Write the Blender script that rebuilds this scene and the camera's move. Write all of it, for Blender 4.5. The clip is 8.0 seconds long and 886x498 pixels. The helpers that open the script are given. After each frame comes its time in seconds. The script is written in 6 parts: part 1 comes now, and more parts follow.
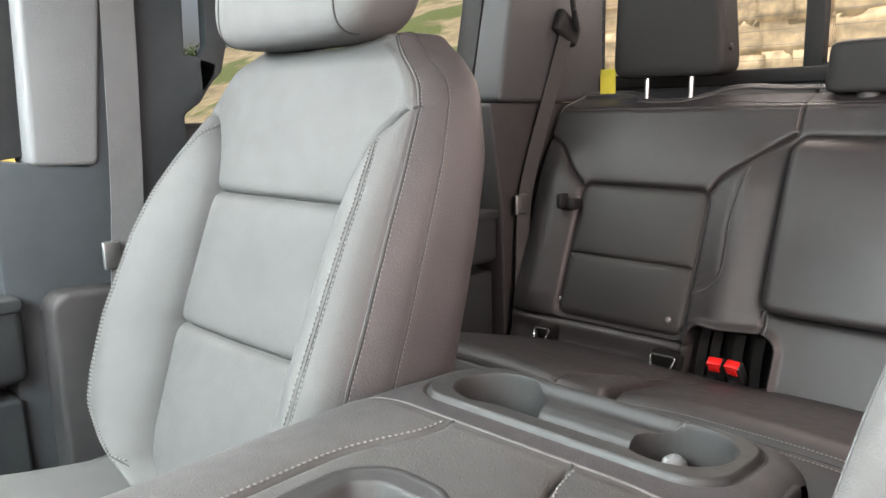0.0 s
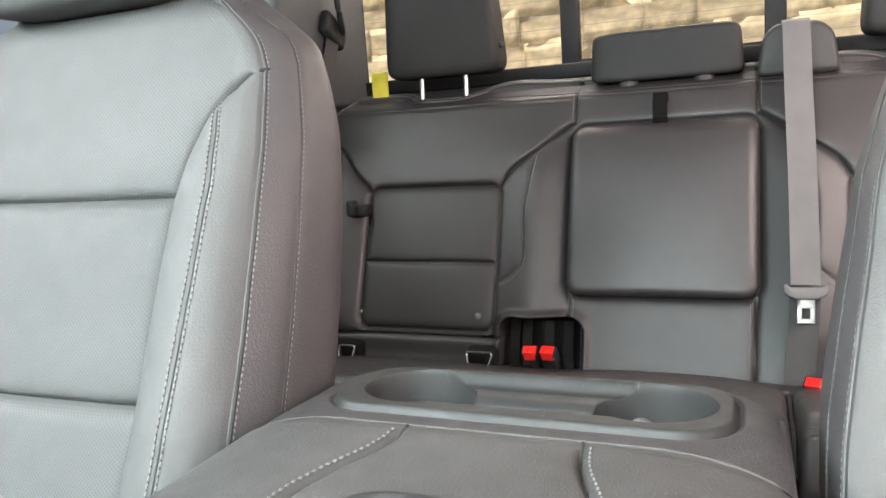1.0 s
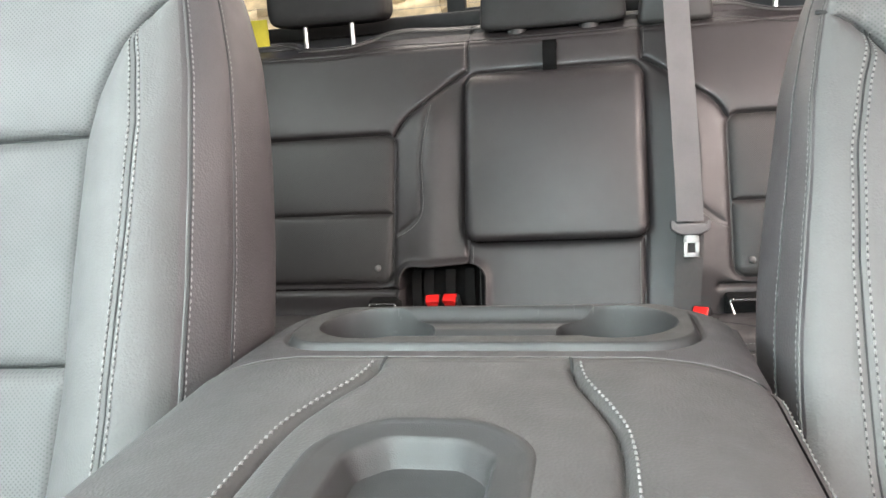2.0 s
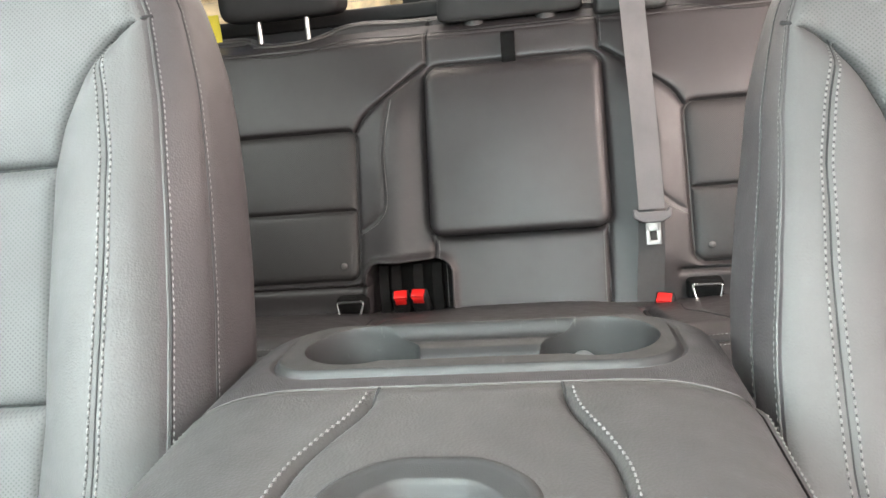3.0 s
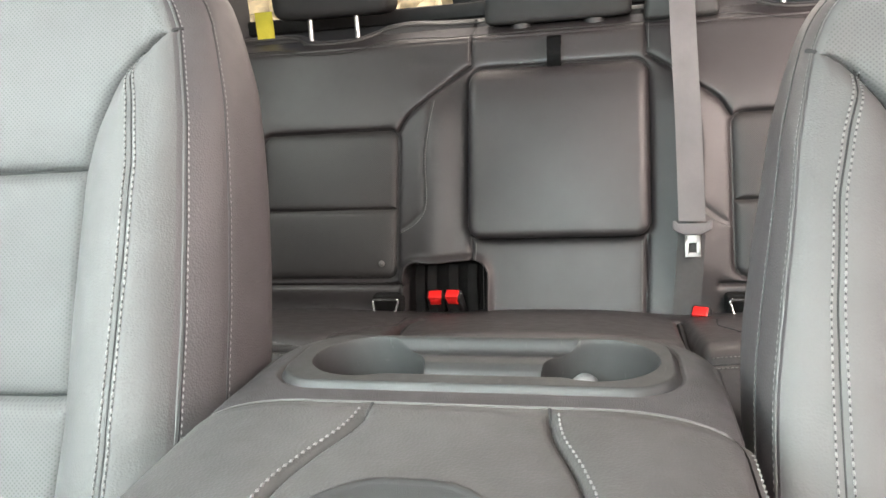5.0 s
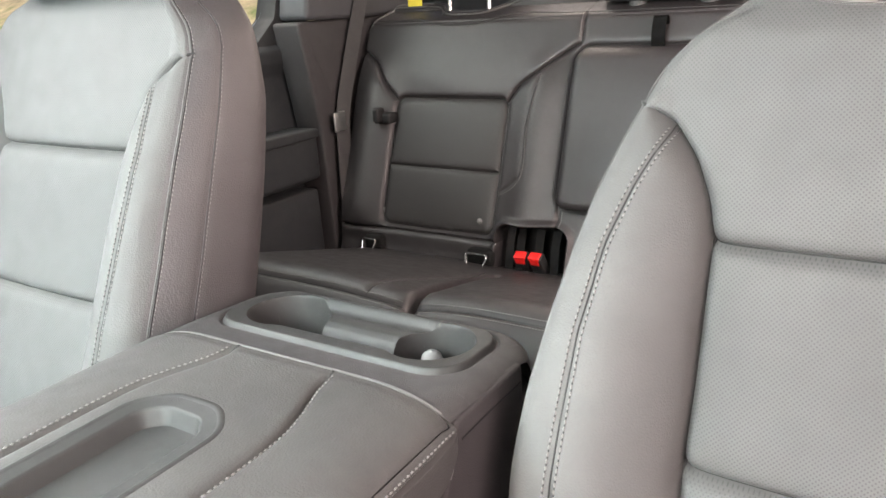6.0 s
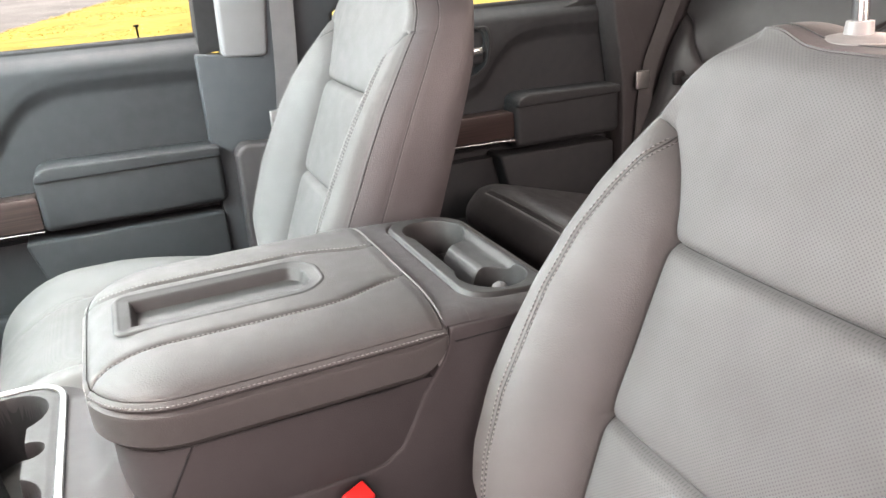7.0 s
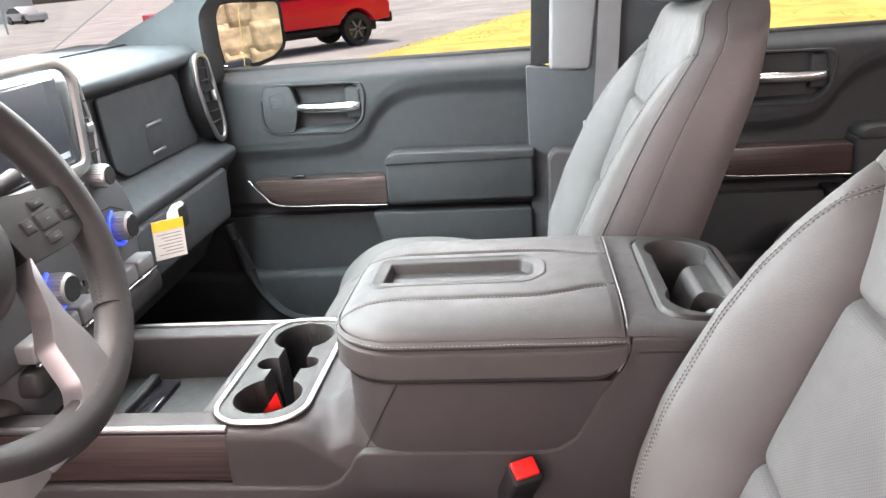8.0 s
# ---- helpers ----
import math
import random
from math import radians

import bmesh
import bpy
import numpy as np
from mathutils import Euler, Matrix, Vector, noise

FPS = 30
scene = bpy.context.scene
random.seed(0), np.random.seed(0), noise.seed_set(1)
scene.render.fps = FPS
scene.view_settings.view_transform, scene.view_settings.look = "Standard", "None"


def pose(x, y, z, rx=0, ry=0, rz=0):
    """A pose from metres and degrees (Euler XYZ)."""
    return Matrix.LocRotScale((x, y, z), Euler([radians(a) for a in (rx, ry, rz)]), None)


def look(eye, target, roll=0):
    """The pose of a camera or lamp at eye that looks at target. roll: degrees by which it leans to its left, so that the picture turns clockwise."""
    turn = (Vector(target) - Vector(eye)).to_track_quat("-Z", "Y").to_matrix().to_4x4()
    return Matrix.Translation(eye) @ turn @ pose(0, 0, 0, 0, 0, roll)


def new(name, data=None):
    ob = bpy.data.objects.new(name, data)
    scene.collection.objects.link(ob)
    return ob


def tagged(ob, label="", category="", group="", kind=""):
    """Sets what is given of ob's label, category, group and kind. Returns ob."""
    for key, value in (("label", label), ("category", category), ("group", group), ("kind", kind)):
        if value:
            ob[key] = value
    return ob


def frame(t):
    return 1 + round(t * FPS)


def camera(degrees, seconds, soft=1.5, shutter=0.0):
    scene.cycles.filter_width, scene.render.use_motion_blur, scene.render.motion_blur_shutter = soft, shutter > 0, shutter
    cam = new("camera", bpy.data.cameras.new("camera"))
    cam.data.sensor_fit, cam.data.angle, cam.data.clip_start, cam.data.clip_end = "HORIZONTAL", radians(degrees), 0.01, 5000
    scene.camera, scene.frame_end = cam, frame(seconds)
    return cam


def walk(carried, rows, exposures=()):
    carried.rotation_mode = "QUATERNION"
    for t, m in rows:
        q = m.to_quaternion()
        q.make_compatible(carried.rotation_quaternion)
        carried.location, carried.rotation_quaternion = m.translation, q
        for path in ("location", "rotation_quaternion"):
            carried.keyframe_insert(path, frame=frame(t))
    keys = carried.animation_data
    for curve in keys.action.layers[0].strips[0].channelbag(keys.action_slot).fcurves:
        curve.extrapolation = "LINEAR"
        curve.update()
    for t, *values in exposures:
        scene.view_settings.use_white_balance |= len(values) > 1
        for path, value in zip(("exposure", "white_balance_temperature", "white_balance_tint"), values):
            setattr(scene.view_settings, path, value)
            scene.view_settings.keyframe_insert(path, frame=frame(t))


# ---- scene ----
cam = camera(61.4, 8.0)
PATH = [
    (0, (0.324, 0.108, 1.101), (-1.04, 1.52, 0.722), -1.5),
    (0.2, (0.275, 0.113, 1.097), (-0.944, 1.664, 0.768), -2.2),
    (0.5, (0.22, 0.114, 1.077), (-0.804, 1.804, 0.769), -3.3),
    (0.8, (0.177, 0.108, 1.05), (-0.685, 1.886, 0.74), -3.9),
    (1, (0.153, 0.108, 1.043), (-0.613, 1.927, 0.719), -4.0),
    (1.5, (0.118, 0.097, 1.021), (-0.448, 1.978, 0.643), -3.9),
    (1.7, (0.104, 0.097, 1.018), (-0.397, 1.991, 0.613), -4.1),
    (2.8, (0.069, 0.095, 1.053), (-0.245, 2.002, 0.537), -5.6),
    (3, (0.07, 0.099, 1.054), (-0.239, 2.008, 0.542), -5.9),
    (3.5, (0.071, 0.099, 1.055), (-0.234, 2.01, 0.549), -5.9),
    (4, (0.072, 0.098, 1.053), (-0.252, 2.006, 0.547), -5.7),
    (4.2, (0.071, 0.102, 1.053), (-0.272, 2.006, 0.548), -5.5),
    (5.3, (0.161, 0.1, 1.086), (-0.413, 1.938, 0.545), -4.2),
    (5.5, (0.226, 0.099, 1.099), (-0.469, 1.888, 0.537), -4.2),
    (6, (0.436, 0.102, 1.143), (-0.608, 1.679, 0.495), -3.9),
    (6.2, (0.534, 0.101, 1.156), (-0.66, 1.551, 0.469), -3.9),
    (6.5, (0.663, 0.12, 1.183), (-0.757, 1.328, 0.458), -4.1),
    (6.8, (0.751, 0.187, 1.2), (-0.863, 1.102, 0.455), -4.2),
    (7, (0.801, 0.236, 1.204), (-0.913, 0.952, 0.462), -4.0),
    (7.5, (0.874, 0.329, 1.206), (-0.987, 0.556, 0.509), -4.3),
    (8, (0.919, 0.398, 1.215), (-0.956, 0.155, 0.564), -4.8),
]
TONE = [(0, 0.01, 6900, 16), (1.5, 0.11, 6650, 12), (4, 0.17, 6900, 13), (5.5, 0.23, 6900, 13), (6.5, 0.34, 7000, 17), (7, 0.26, 7000, 18), (7.5, 0.23, 7000, 20), (8, 0.17, 6850, 20)]
walk(cam, [(t, look(eye, target, roll)) for t, eye, target, roll in PATH], exposures=TONE)


# the lot rises gently towards the passenger side of the parked truck
SLOPE = pose(-0.047, 0.008, -0.005, 0.24, 1.83, 0.46)


# ---------------------------------------------------------------- light
world = bpy.data.worlds.new("sky")
scene.world = world
world.use_nodes = True
wn = world.node_tree
wn.nodes.clear()
w_out = wn.nodes.new("ShaderNodeOutputWorld")
w_bg = wn.nodes.new("ShaderNodeBackground")
w_sky = wn.nodes.new("ShaderNodeTexSky")
w_sky.sky_type = "NISHITA"
w_sky.sun_disc = False
w_sky.sun_elevation = radians(74)
w_sky.sun_rotation = radians(215)
w_sky.air_density = 0.8
w_sky.dust_density = 7.0
w_bg.inputs["Strength"].default_value = 0.15
wn.links.new(w_sky.outputs[0], w_bg.inputs["Color"])
wn.links.new(w_bg.outputs[0], w_out.inputs["Surface"])
sun = new("sun", bpy.data.lights.new("sun", "SUN"))
sun.data.energy = 2.6
sun.data.angle = radians(8)
sun.data.color = (1.0, 0.96, 0.9)
sun.matrix_world = look((-2.0, -2.8, 12), (0, 0, 0))


def opening_light(name, eye, target, sx, sy, watts, color):
    """Sky light entering through an opening of the cab."""
    L = new(name, bpy.data.lights.new(name, "AREA"))
    L.data.shape, L.data.size, L.data.size_y = "RECTANGLE", sx, sy
    L.data.energy, L.data.color = watts, color
    L.matrix_world = look(eye, target)
    return L


opening_light("windscreen_light_passenger", (-0.31, -0.45, 1.283), (-0.31, 0.02, 0.60), 0.52, 0.60, 44, (0.70, 0.94, 0.985))
opening_light("windscreen_light_driver", (0.19, -0.45, 1.283), (0.19, 0.02, 0.60), 0.48, 0.60, 27, (0.98, 0.97, 0.95))
opening_light("open_door_light", (1.12, -0.05, 1.02), (0.0, 0.15, 0.80), 1.0, 0.95, 21, (1.0, 0.84, 0.82))
opening_light("rear_window_light", (0.80, 1.00, 1.26), (0.0, 1.40, 0.85), 0.50, 0.34, 16, (1.0, 0.86, 0.82))
opening_light("rear_side_window_light", (-0.775, 1.02, 1.43), (-0.25, 1.40, 0.75), 0.55, 0.07, 4, (0.88, 1.0, 0.98))
opening_light("passenger_window_light", (-0.80, 0.10, 1.385), (0.0, 0.32, 0.80), 0.62, 0.13, 14, (0.92, 0.98, 1.0))
opening_light("back_glass_light", (0.0, 1.752, 1.452), (0.0, 1.60, 0.95), 1.30, 0.05, 9, (1.0, 0.92, 0.84))


# ---------------------------------------------------------------- materials
def mat(name, color, rough=0.5, metal=0.0, grain=0.0, grain_scale=400.0, var=0.0, var_scale=6.0, spec=0.5, coat=0.0):
    """Principled surface with two scales of variation: fine relief and broad tone and gloss changes."""
    m = bpy.data.materials.new(name)
    m.use_nodes = True
    nt = m.node_tree
    b = nt.nodes["Principled BSDF"]
    b.inputs["Base Color"].default_value = (*color, 1)
    b.inputs["Roughness"].default_value = rough
    b.inputs["Metallic"].default_value = metal
    b.inputs["Specular IOR Level"].default_value = spec
    b.inputs["Coat Weight"].default_value = coat
    tc = nt.nodes.new("ShaderNodeTexCoord")
    if var > 0:
        n1 = nt.nodes.new("ShaderNodeTexNoise")
        n1.inputs["Scale"].default_value = var_scale
        n1.inputs["Detail"].default_value = 5
        nt.links.new(tc.outputs["Object"], n1.inputs["Vector"])
        r = nt.nodes.new("ShaderNodeMapRange")
        r.inputs["From Min"].default_value, r.inputs["From Max"].default_value = 0.3, 0.7
        r.inputs["To Min"].default_value, r.inputs["To Max"].default_value = 1 - var, 1 + var
        nt.links.new(n1.outputs["Fac"], r.inputs["Value"])
        mx = nt.nodes.new("ShaderNodeVectorMath")
        mx.operation = "MULTIPLY"
        mx.inputs[0].default_value = color
        nt.links.new(r.outputs[0], mx.inputs[1])
        nt.links.new(mx.outputs[0], b.inputs["Base Color"])
        n2 = nt.nodes.new("ShaderNodeTexNoise")
        n2.inputs["Scale"].default_value = var_scale * 7
        n2.inputs["Detail"].default_value = 3
        nt.links.new(tc.outputs["Object"], n2.inputs["Vector"])
        r2 = nt.nodes.new("ShaderNodeMapRange")
        r2.inputs["From Min"].default_value, r2.inputs["From Max"].default_value = 0.3, 0.7
        r2.inputs["To Min"].default_value, r2.inputs["To Max"].default_value = rough * (1 - var * 0.6), min(1, rough * (1 + var * 0.6))
        nt.links.new(n2.outputs["Fac"], r2.inputs["Value"])
        nt.links.new(r2.outputs[0], b.inputs["Roughness"])
    if grain > 0:
        v = nt.nodes.new("ShaderNodeTexVoronoi")
        v.inputs["Scale"].default_value = grain_scale
        nt.links.new(tc.outputs["Object"], v.inputs["Vector"])
        bp = nt.nodes.new("ShaderNodeBump")
        bp.inputs["Strength"].default_value = grain
        bp.inputs["Distance"].default_value = 0.0006
        nt.links.new(v.outputs["Distance"], bp.inputs["Height"])
        nt.links.new(bp.outputs[0], b.inputs["Normal"])
    return m


def perforate(m, pitch=0.0026, hole=0.050):
    """Small punched holes in diagonal rows over a leather material."""
    nt = m.node_tree
    b = nt.nodes["Principled BSDF"]
    tc = nt.nodes.new("ShaderNodeTexCoord")
    sp = nt.nodes.new("ShaderNodeSeparateXYZ")
    cb = nt.nodes.new("ShaderNodeCombineXYZ")
    nt.links.new(tc.outputs["Object"], sp.inputs[0])
    nt.links.new(sp.outputs["X"], cb.inputs["X"])
    nt.links.new(sp.outputs["Z"], cb.inputs["Y"])
    mp = nt.nodes.new("ShaderNodeMapping")
    mp.inputs["Rotation"].default_value = (0, 0, radians(45))
    mp.inputs["Scale"].default_value = (1, 1.08, 1)
    nt.links.new(cb.outputs[0], mp.inputs["Vector"])
    v = nt.nodes.new("ShaderNodeTexVoronoi")
    v.voronoi_dimensions = "2D"
    v.inputs["Scale"].default_value = 1 / pitch
    v.inputs["Randomness"].default_value = 0.0
    nt.links.new(mp.outputs[0], v.inputs["Vector"])
    r = nt.nodes.new("ShaderNodeMapRange")
    r.inputs["From Min"].default_value, r.inputs["From Max"].default_value = 0.14, 0.32
    nt.links.new(v.outputs["Distance"], r.inputs["Value"])
    src = b.inputs["Base Color"].links[0].from_socket if b.inputs["Base Color"].links else None
    mx = nt.nodes.new("ShaderNodeMix")
    mx.data_type = "RGBA"
    mx.inputs["A"].default_value = (hole, hole, hole, 1)
    nt.links.new(r.outputs[0], mx.inputs["Factor"])
    if src:
        nt.links.new(src, mx.inputs["B"])
    else:
        mx.inputs["B"].default_value = b.inputs["Base Color"].default_value
    nt.links.new(mx.outputs["Result"], b.inputs["Base Color"])
    bp = nt.nodes.new("ShaderNodeBump")
    bp.inputs["Strength"].default_value = 0.14
    bp.inputs["Distance"].default_value = 0.0008
    nt.links.new(r.outputs[0], bp.inputs["Height"])
    if b.inputs["Normal"].links:
        nt.links.new(b.inputs["Normal"].links[0].from_socket, bp.inputs["Normal"])
    nt.links.new(bp.outputs[0], b.inputs["Normal"])
    sl = nt.nodes.new("ShaderNodeMath")
    sl.operation = "MULTIPLY"
    sl.inputs[1].default_value = b.inputs["Specular IOR Level"].default_value
    r3 = nt.nodes.new("ShaderNodeMapRange")
    r3.inputs["To Min"].default_value = 0.45
    nt.links.new(r.outputs[0], r3.inputs["Value"])
    nt.links.new(r3.outputs[0], sl.inputs[0])
    nt.links.new(sl.outputs[0], b.inputs["Specular IOR Level"])
    return m


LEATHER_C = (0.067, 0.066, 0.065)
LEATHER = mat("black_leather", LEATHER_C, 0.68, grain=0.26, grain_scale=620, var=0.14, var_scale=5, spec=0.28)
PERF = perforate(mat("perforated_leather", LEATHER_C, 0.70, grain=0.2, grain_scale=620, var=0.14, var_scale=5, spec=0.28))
LID_L = mat("lid_leather", (0.0355, 0.0333, 0.0325), 0.62, grain=0.3, grain_scale=560, var=0.14, var_scale=7, spec=0.42)
# Side panels: shade of faces turned from the windscreen goes into this colour.
SIDE_V = mat("shaded_side_vinyl", (0.0410, 0.0365, 0.0375), 0.55, grain=0.3, grain_scale=560, var=0.12, var_scale=6, spec=0.42)
# Same leather as the front seats, darkened for the bench's weaker light.
LEATHER_DARK = mat("darkened_leather", (0.0180, 0.0155, 0.0160), 0.50, grain=0.2, grain_scale=650, var=0.14, var_scale=7, spec=0.48)
# Bench copy of PERF, its weaker light likewise put into the colour.
PERF_D = perforate(mat("shaded_perforated_leather", (0.0205, 0.0186, 0.0184), 0.52, grain=0.2, grain_scale=650, var=0.12, var_scale=7, spec=0.42), hole=0.013)
SEAM = mat("seam_shadow_gap", (0.012, 0.012, 0.012), 0.8, grain=0.2, var=0.1, var_scale=30)
THREAD = mat("grey_thread", (0.13, 0.127, 0.123), 0.8, grain=0.2, grain_scale=2500, var=0.1, var_scale=60)
THREAD_L = mat("pale_thread", (0.125, 0.122, 0.118), 0.8, grain=0.2, grain_scale=2500, var=0.1, var_scale=60)
PIPING = mat("piping_leather", (0.048, 0.046, 0.045), 0.66, grain=0.2, grain_scale=900, var=0.1, var_scale=20)
PLASTIC = mat("grained_black_plastic", (0.0225, 0.0197, 0.0205), 0.66, grain=0.45, grain_scale=900, var=0.10, var_scale=6, spec=0.36)
PLASTIC_S = mat("satin_black_plastic", (0.0195, 0.019, 0.019), 0.54, grain=0.15, grain_scale=1500, var=0.12, var_scale=9, spec=0.32)
DECK = mat("worn_deck_plastic", (0.0225, 0.0197, 0.0205), 0.66, grain=0.45, grain_scale=900, var=0.16, var_scale=9)


def scuffs(m, color, keep=0.72):
    """Fine pale scratches and dust on a plastic."""
    nt = m.node_tree
    b = nt.nodes["Principled BSDF"]
    tc = nt.nodes.new("ShaderNodeTexCoord")
    fac = None
    for scale, turn in (((18, 420, 60), 8), ((260, 26, 60), -14)):
        mp = nt.nodes.new("ShaderNodeMapping")
        mp.inputs["Scale"].default_value = scale
        mp.inputs["Rotation"].default_value = (0, 0, radians(turn))
        nt.links.new(tc.outputs["Object"], mp.inputs["Vector"])
        n = nt.nodes.new("ShaderNodeTexNoise")
        n.inputs["Scale"].default_value = 1.0
        n.inputs["Detail"].default_value = 2
        nt.links.new(mp.outputs[0], n.inputs["Vector"])
        r = nt.nodes.new("ShaderNodeMapRange")
        r.inputs["From Min"].default_value, r.inputs["From Max"].default_value = keep, keep + 0.1
        nt.links.new(n.outputs["Fac"], r.inputs["Value"])
        if fac is None:
            fac = r.outputs[0]
        else:
            mx = nt.nodes.new("ShaderNodeMath")
            mx.operation = "MAXIMUM"
            nt.links.new(fac, mx.inputs[0])
            nt.links.new(r.outputs[0], mx.inputs[1])
            fac = mx.outputs[0]
    mix = nt.nodes.new("ShaderNodeMix")
    mix.data_type = "RGBA"
    nt.links.new(fac, mix.inputs["Factor"])
    nt.links.new(b.inputs["Base Color"].links[0].from_socket, mix.inputs["A"])
    mix.inputs["B"].default_value = (*color, 1)
    nt.links.new(mix.outputs["Result"], b.inputs["Base Color"])
    return m


TRAY_S = scuffs(mat("worn_tray_plastic", (0.0195, 0.019, 0.019), 0.54, grain=0.15, grain_scale=1500, var=0.14, var_scale=9, spec=0.32), (0.06, 0.058, 0.055), 0.70)
scuffs(DECK, (0.075, 0.072, 0.068))
SOFT = mat("soft_touch_dash", (0.0205, 0.0230, 0.0258), 0.74, grain=0.5, grain_scale=800, var=0.10, var_scale=5, spec=0.35)
EDGE = mat("satin_edge", (0.085, 0.082, 0.08), 0.45, grain=0.1, var=0.08)
SOFT_D = mat("door_vinyl", (0.0106, 0.0117, 0.0132), 0.72, grain=0.4, grain_scale=800, var=0.10, var_scale=6, spec=0.4)
BLACK = mat("black_rubber", (0.009, 0.009, 0.0095), 0.66, grain=0.2, grain_scale=700, var=0.15, var_scale=12, spec=0.3)
# Near-black stands in for shade inside the bench recess and anchor slots.
POCKET = mat("recess_shade_black", (0.008, 0.008, 0.008), 0.95, grain=0.6, grain_scale=900, var=0.2, var_scale=20, spec=0.1)
STRAP = mat("strap_vinyl", (0.004, 0.004, 0.004), 0.7, grain=0.2, grain_scale=900, var=0.1, var_scale=20, spec=0.04)
GLOSS = mat("gloss_black", (0.010, 0.010, 0.012), 0.12, var=0.05, var_scale=10)
CARPET = mat("dark_carpet", (0.035, 0.035, 0.037), 0.95, grain=1.0, grain_scale=350, var=0.25, var_scale=30)
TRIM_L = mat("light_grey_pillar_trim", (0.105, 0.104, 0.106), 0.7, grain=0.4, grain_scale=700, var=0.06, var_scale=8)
HEADLINER = mat("grey_headliner_cloth", (0.42, 0.41, 0.40), 0.95, grain=0.6, grain_scale=600, var=0.06, var_scale=10)
# TRIM_L darkened: shade on the rear pillar is put into the colour.
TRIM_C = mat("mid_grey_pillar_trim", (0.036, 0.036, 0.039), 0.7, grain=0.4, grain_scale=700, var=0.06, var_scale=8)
CHROME = mat("chrome", (0.44, 0.44, 0.44), 0.25, 1.0, var=0.06, var_scale=30)
SATIN = mat("satin_silver", (0.48, 0.475, 0.47), 0.34, 1.0, grain=0.05, grain_scale=1500, var=0.08, var_scale=25)
SATIN_B = mat("brushed_chrome", (0.80, 0.80, 0.80), 0.22, 1.0, var=0.06, var_scale=30)
STACK = mat("stack_panel", (0.052, 0.053, 0.056), 0.5, grain=0.2, grain_scale=1200, var=0.1, var_scale=8)
# Same leather again; shade on the rear head restraints is in this colour.
HEAD_D = mat("shaded_headrest_leather", (0.0155, 0.0150, 0.0150), 0.6, grain=0.25, grain_scale=650, var=0.12, var_scale=9, spec=0.2)
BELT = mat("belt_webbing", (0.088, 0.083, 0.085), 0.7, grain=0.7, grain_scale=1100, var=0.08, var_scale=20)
# Darker copy of BELT; shade on the lower lap webbing is in it.
BELT_D = mat("darkened_belt_webbing", (0.030, 0.028, 0.028), 0.75, grain=0.7, grain_scale=1100, var=0.1, var_scale=20)
RED = mat("red_plastic", (0.55, 0.012, 0.010), 0.32, grain=0.05, var=0.06, var_scale=40)
YELLOW = mat("yellow_cloth_tag", (0.62, 0.52, 0.05), 0.8, grain=0.6, grain_scale=700, var=0.1, var_scale=40)
WHITE = mat("white_card", (0.78, 0.77, 0.73), 0.6, grain=0.05, var=0.03, var_scale=40)
TAG_Y = mat("yellow_card", (0.80, 0.50, 0.03), 0.55, grain=0.05, var=0.04, var_scale=40)
INK = mat("printed_ink", (0.22, 0.22, 0.22), 0.7, var=0.1, var_scale=60)
COLLAR = mat("satin_grey_plastic", (0.13, 0.125, 0.122), 0.4, grain=0.05, var=0.06, var_scale=30)
STEEL = mat("bare_steel", (0.30, 0.30, 0.295), 0.45, 1.0, var=0.12, var_scale=50)


def wood_mat():
    m = mat("dark_open_pore_wood", (0.05, 0.035, 0.032), 0.38, var=0.1, var_scale=9)
    nt = m.node_tree
    b = nt.nodes["Principled BSDF"]
    tc = nt.nodes.new("ShaderNodeTexCoord")
    mp = nt.nodes.new("ShaderNodeMapping")
    mp.inputs["Scale"].default_value = (40, 3, 160)
    nt.links.new(tc.outputs["Object"], mp.inputs["Vector"])
    n = nt.nodes.new("ShaderNodeTexNoise")
    n.inputs["Scale"].default_value = 2.0
    n.inputs["Detail"].default_value = 6
    nt.links.new(mp.outputs[0], n.inputs["Vector"])
    cr = nt.nodes.new("ShaderNodeValToRGB")
    cr.color_ramp.elements[0].position, cr.color_ramp.elements[0].color = 0.35, (0.014, 0.009, 0.008, 1)
    cr.color_ramp.elements[1].position, cr.color_ramp.elements[1].color = 0.7, (0.042, 0.027, 0.024, 1)
    nt.links.new(n.outputs["Fac"], cr.inputs["Fac"])
    nt.links.new(cr.outputs[0], b.inputs["Base Color"])
    return m


WOOD = wood_mat()


def glass_mat(name, tint):
    m = bpy.data.materials.new(name)
    m.use_nodes = True
    b = m.node_tree.nodes["Principled BSDF"]
    b.inputs["Base Color"].default_value = (*tint, 1)
    b.inputs["Roughness"].default_value = 0.0
    b.inputs["Transmission Weight"].default_value = 1.0
    b.inputs["IOR"].default_value = 1.06
    return m


GLASS = glass_mat("window_glass", (0.93, 0.97, 0.95))


# ---------------------------------------------------------------- builders
def thing(name, label, category, loc=(0, 0, 0), group="", kind=""):
    ob = new(name)
    ob.location = loc
    ob.empty_display_size = 0.02
    return tagged(ob, label, category, group, kind)


def hang(ob, parent):
    if parent is not None:
        ob.parent = parent
        if parent.type == "EMPTY":
            ob.matrix_parent_inverse = Matrix.Translation(-Vector(parent.location))
    return ob


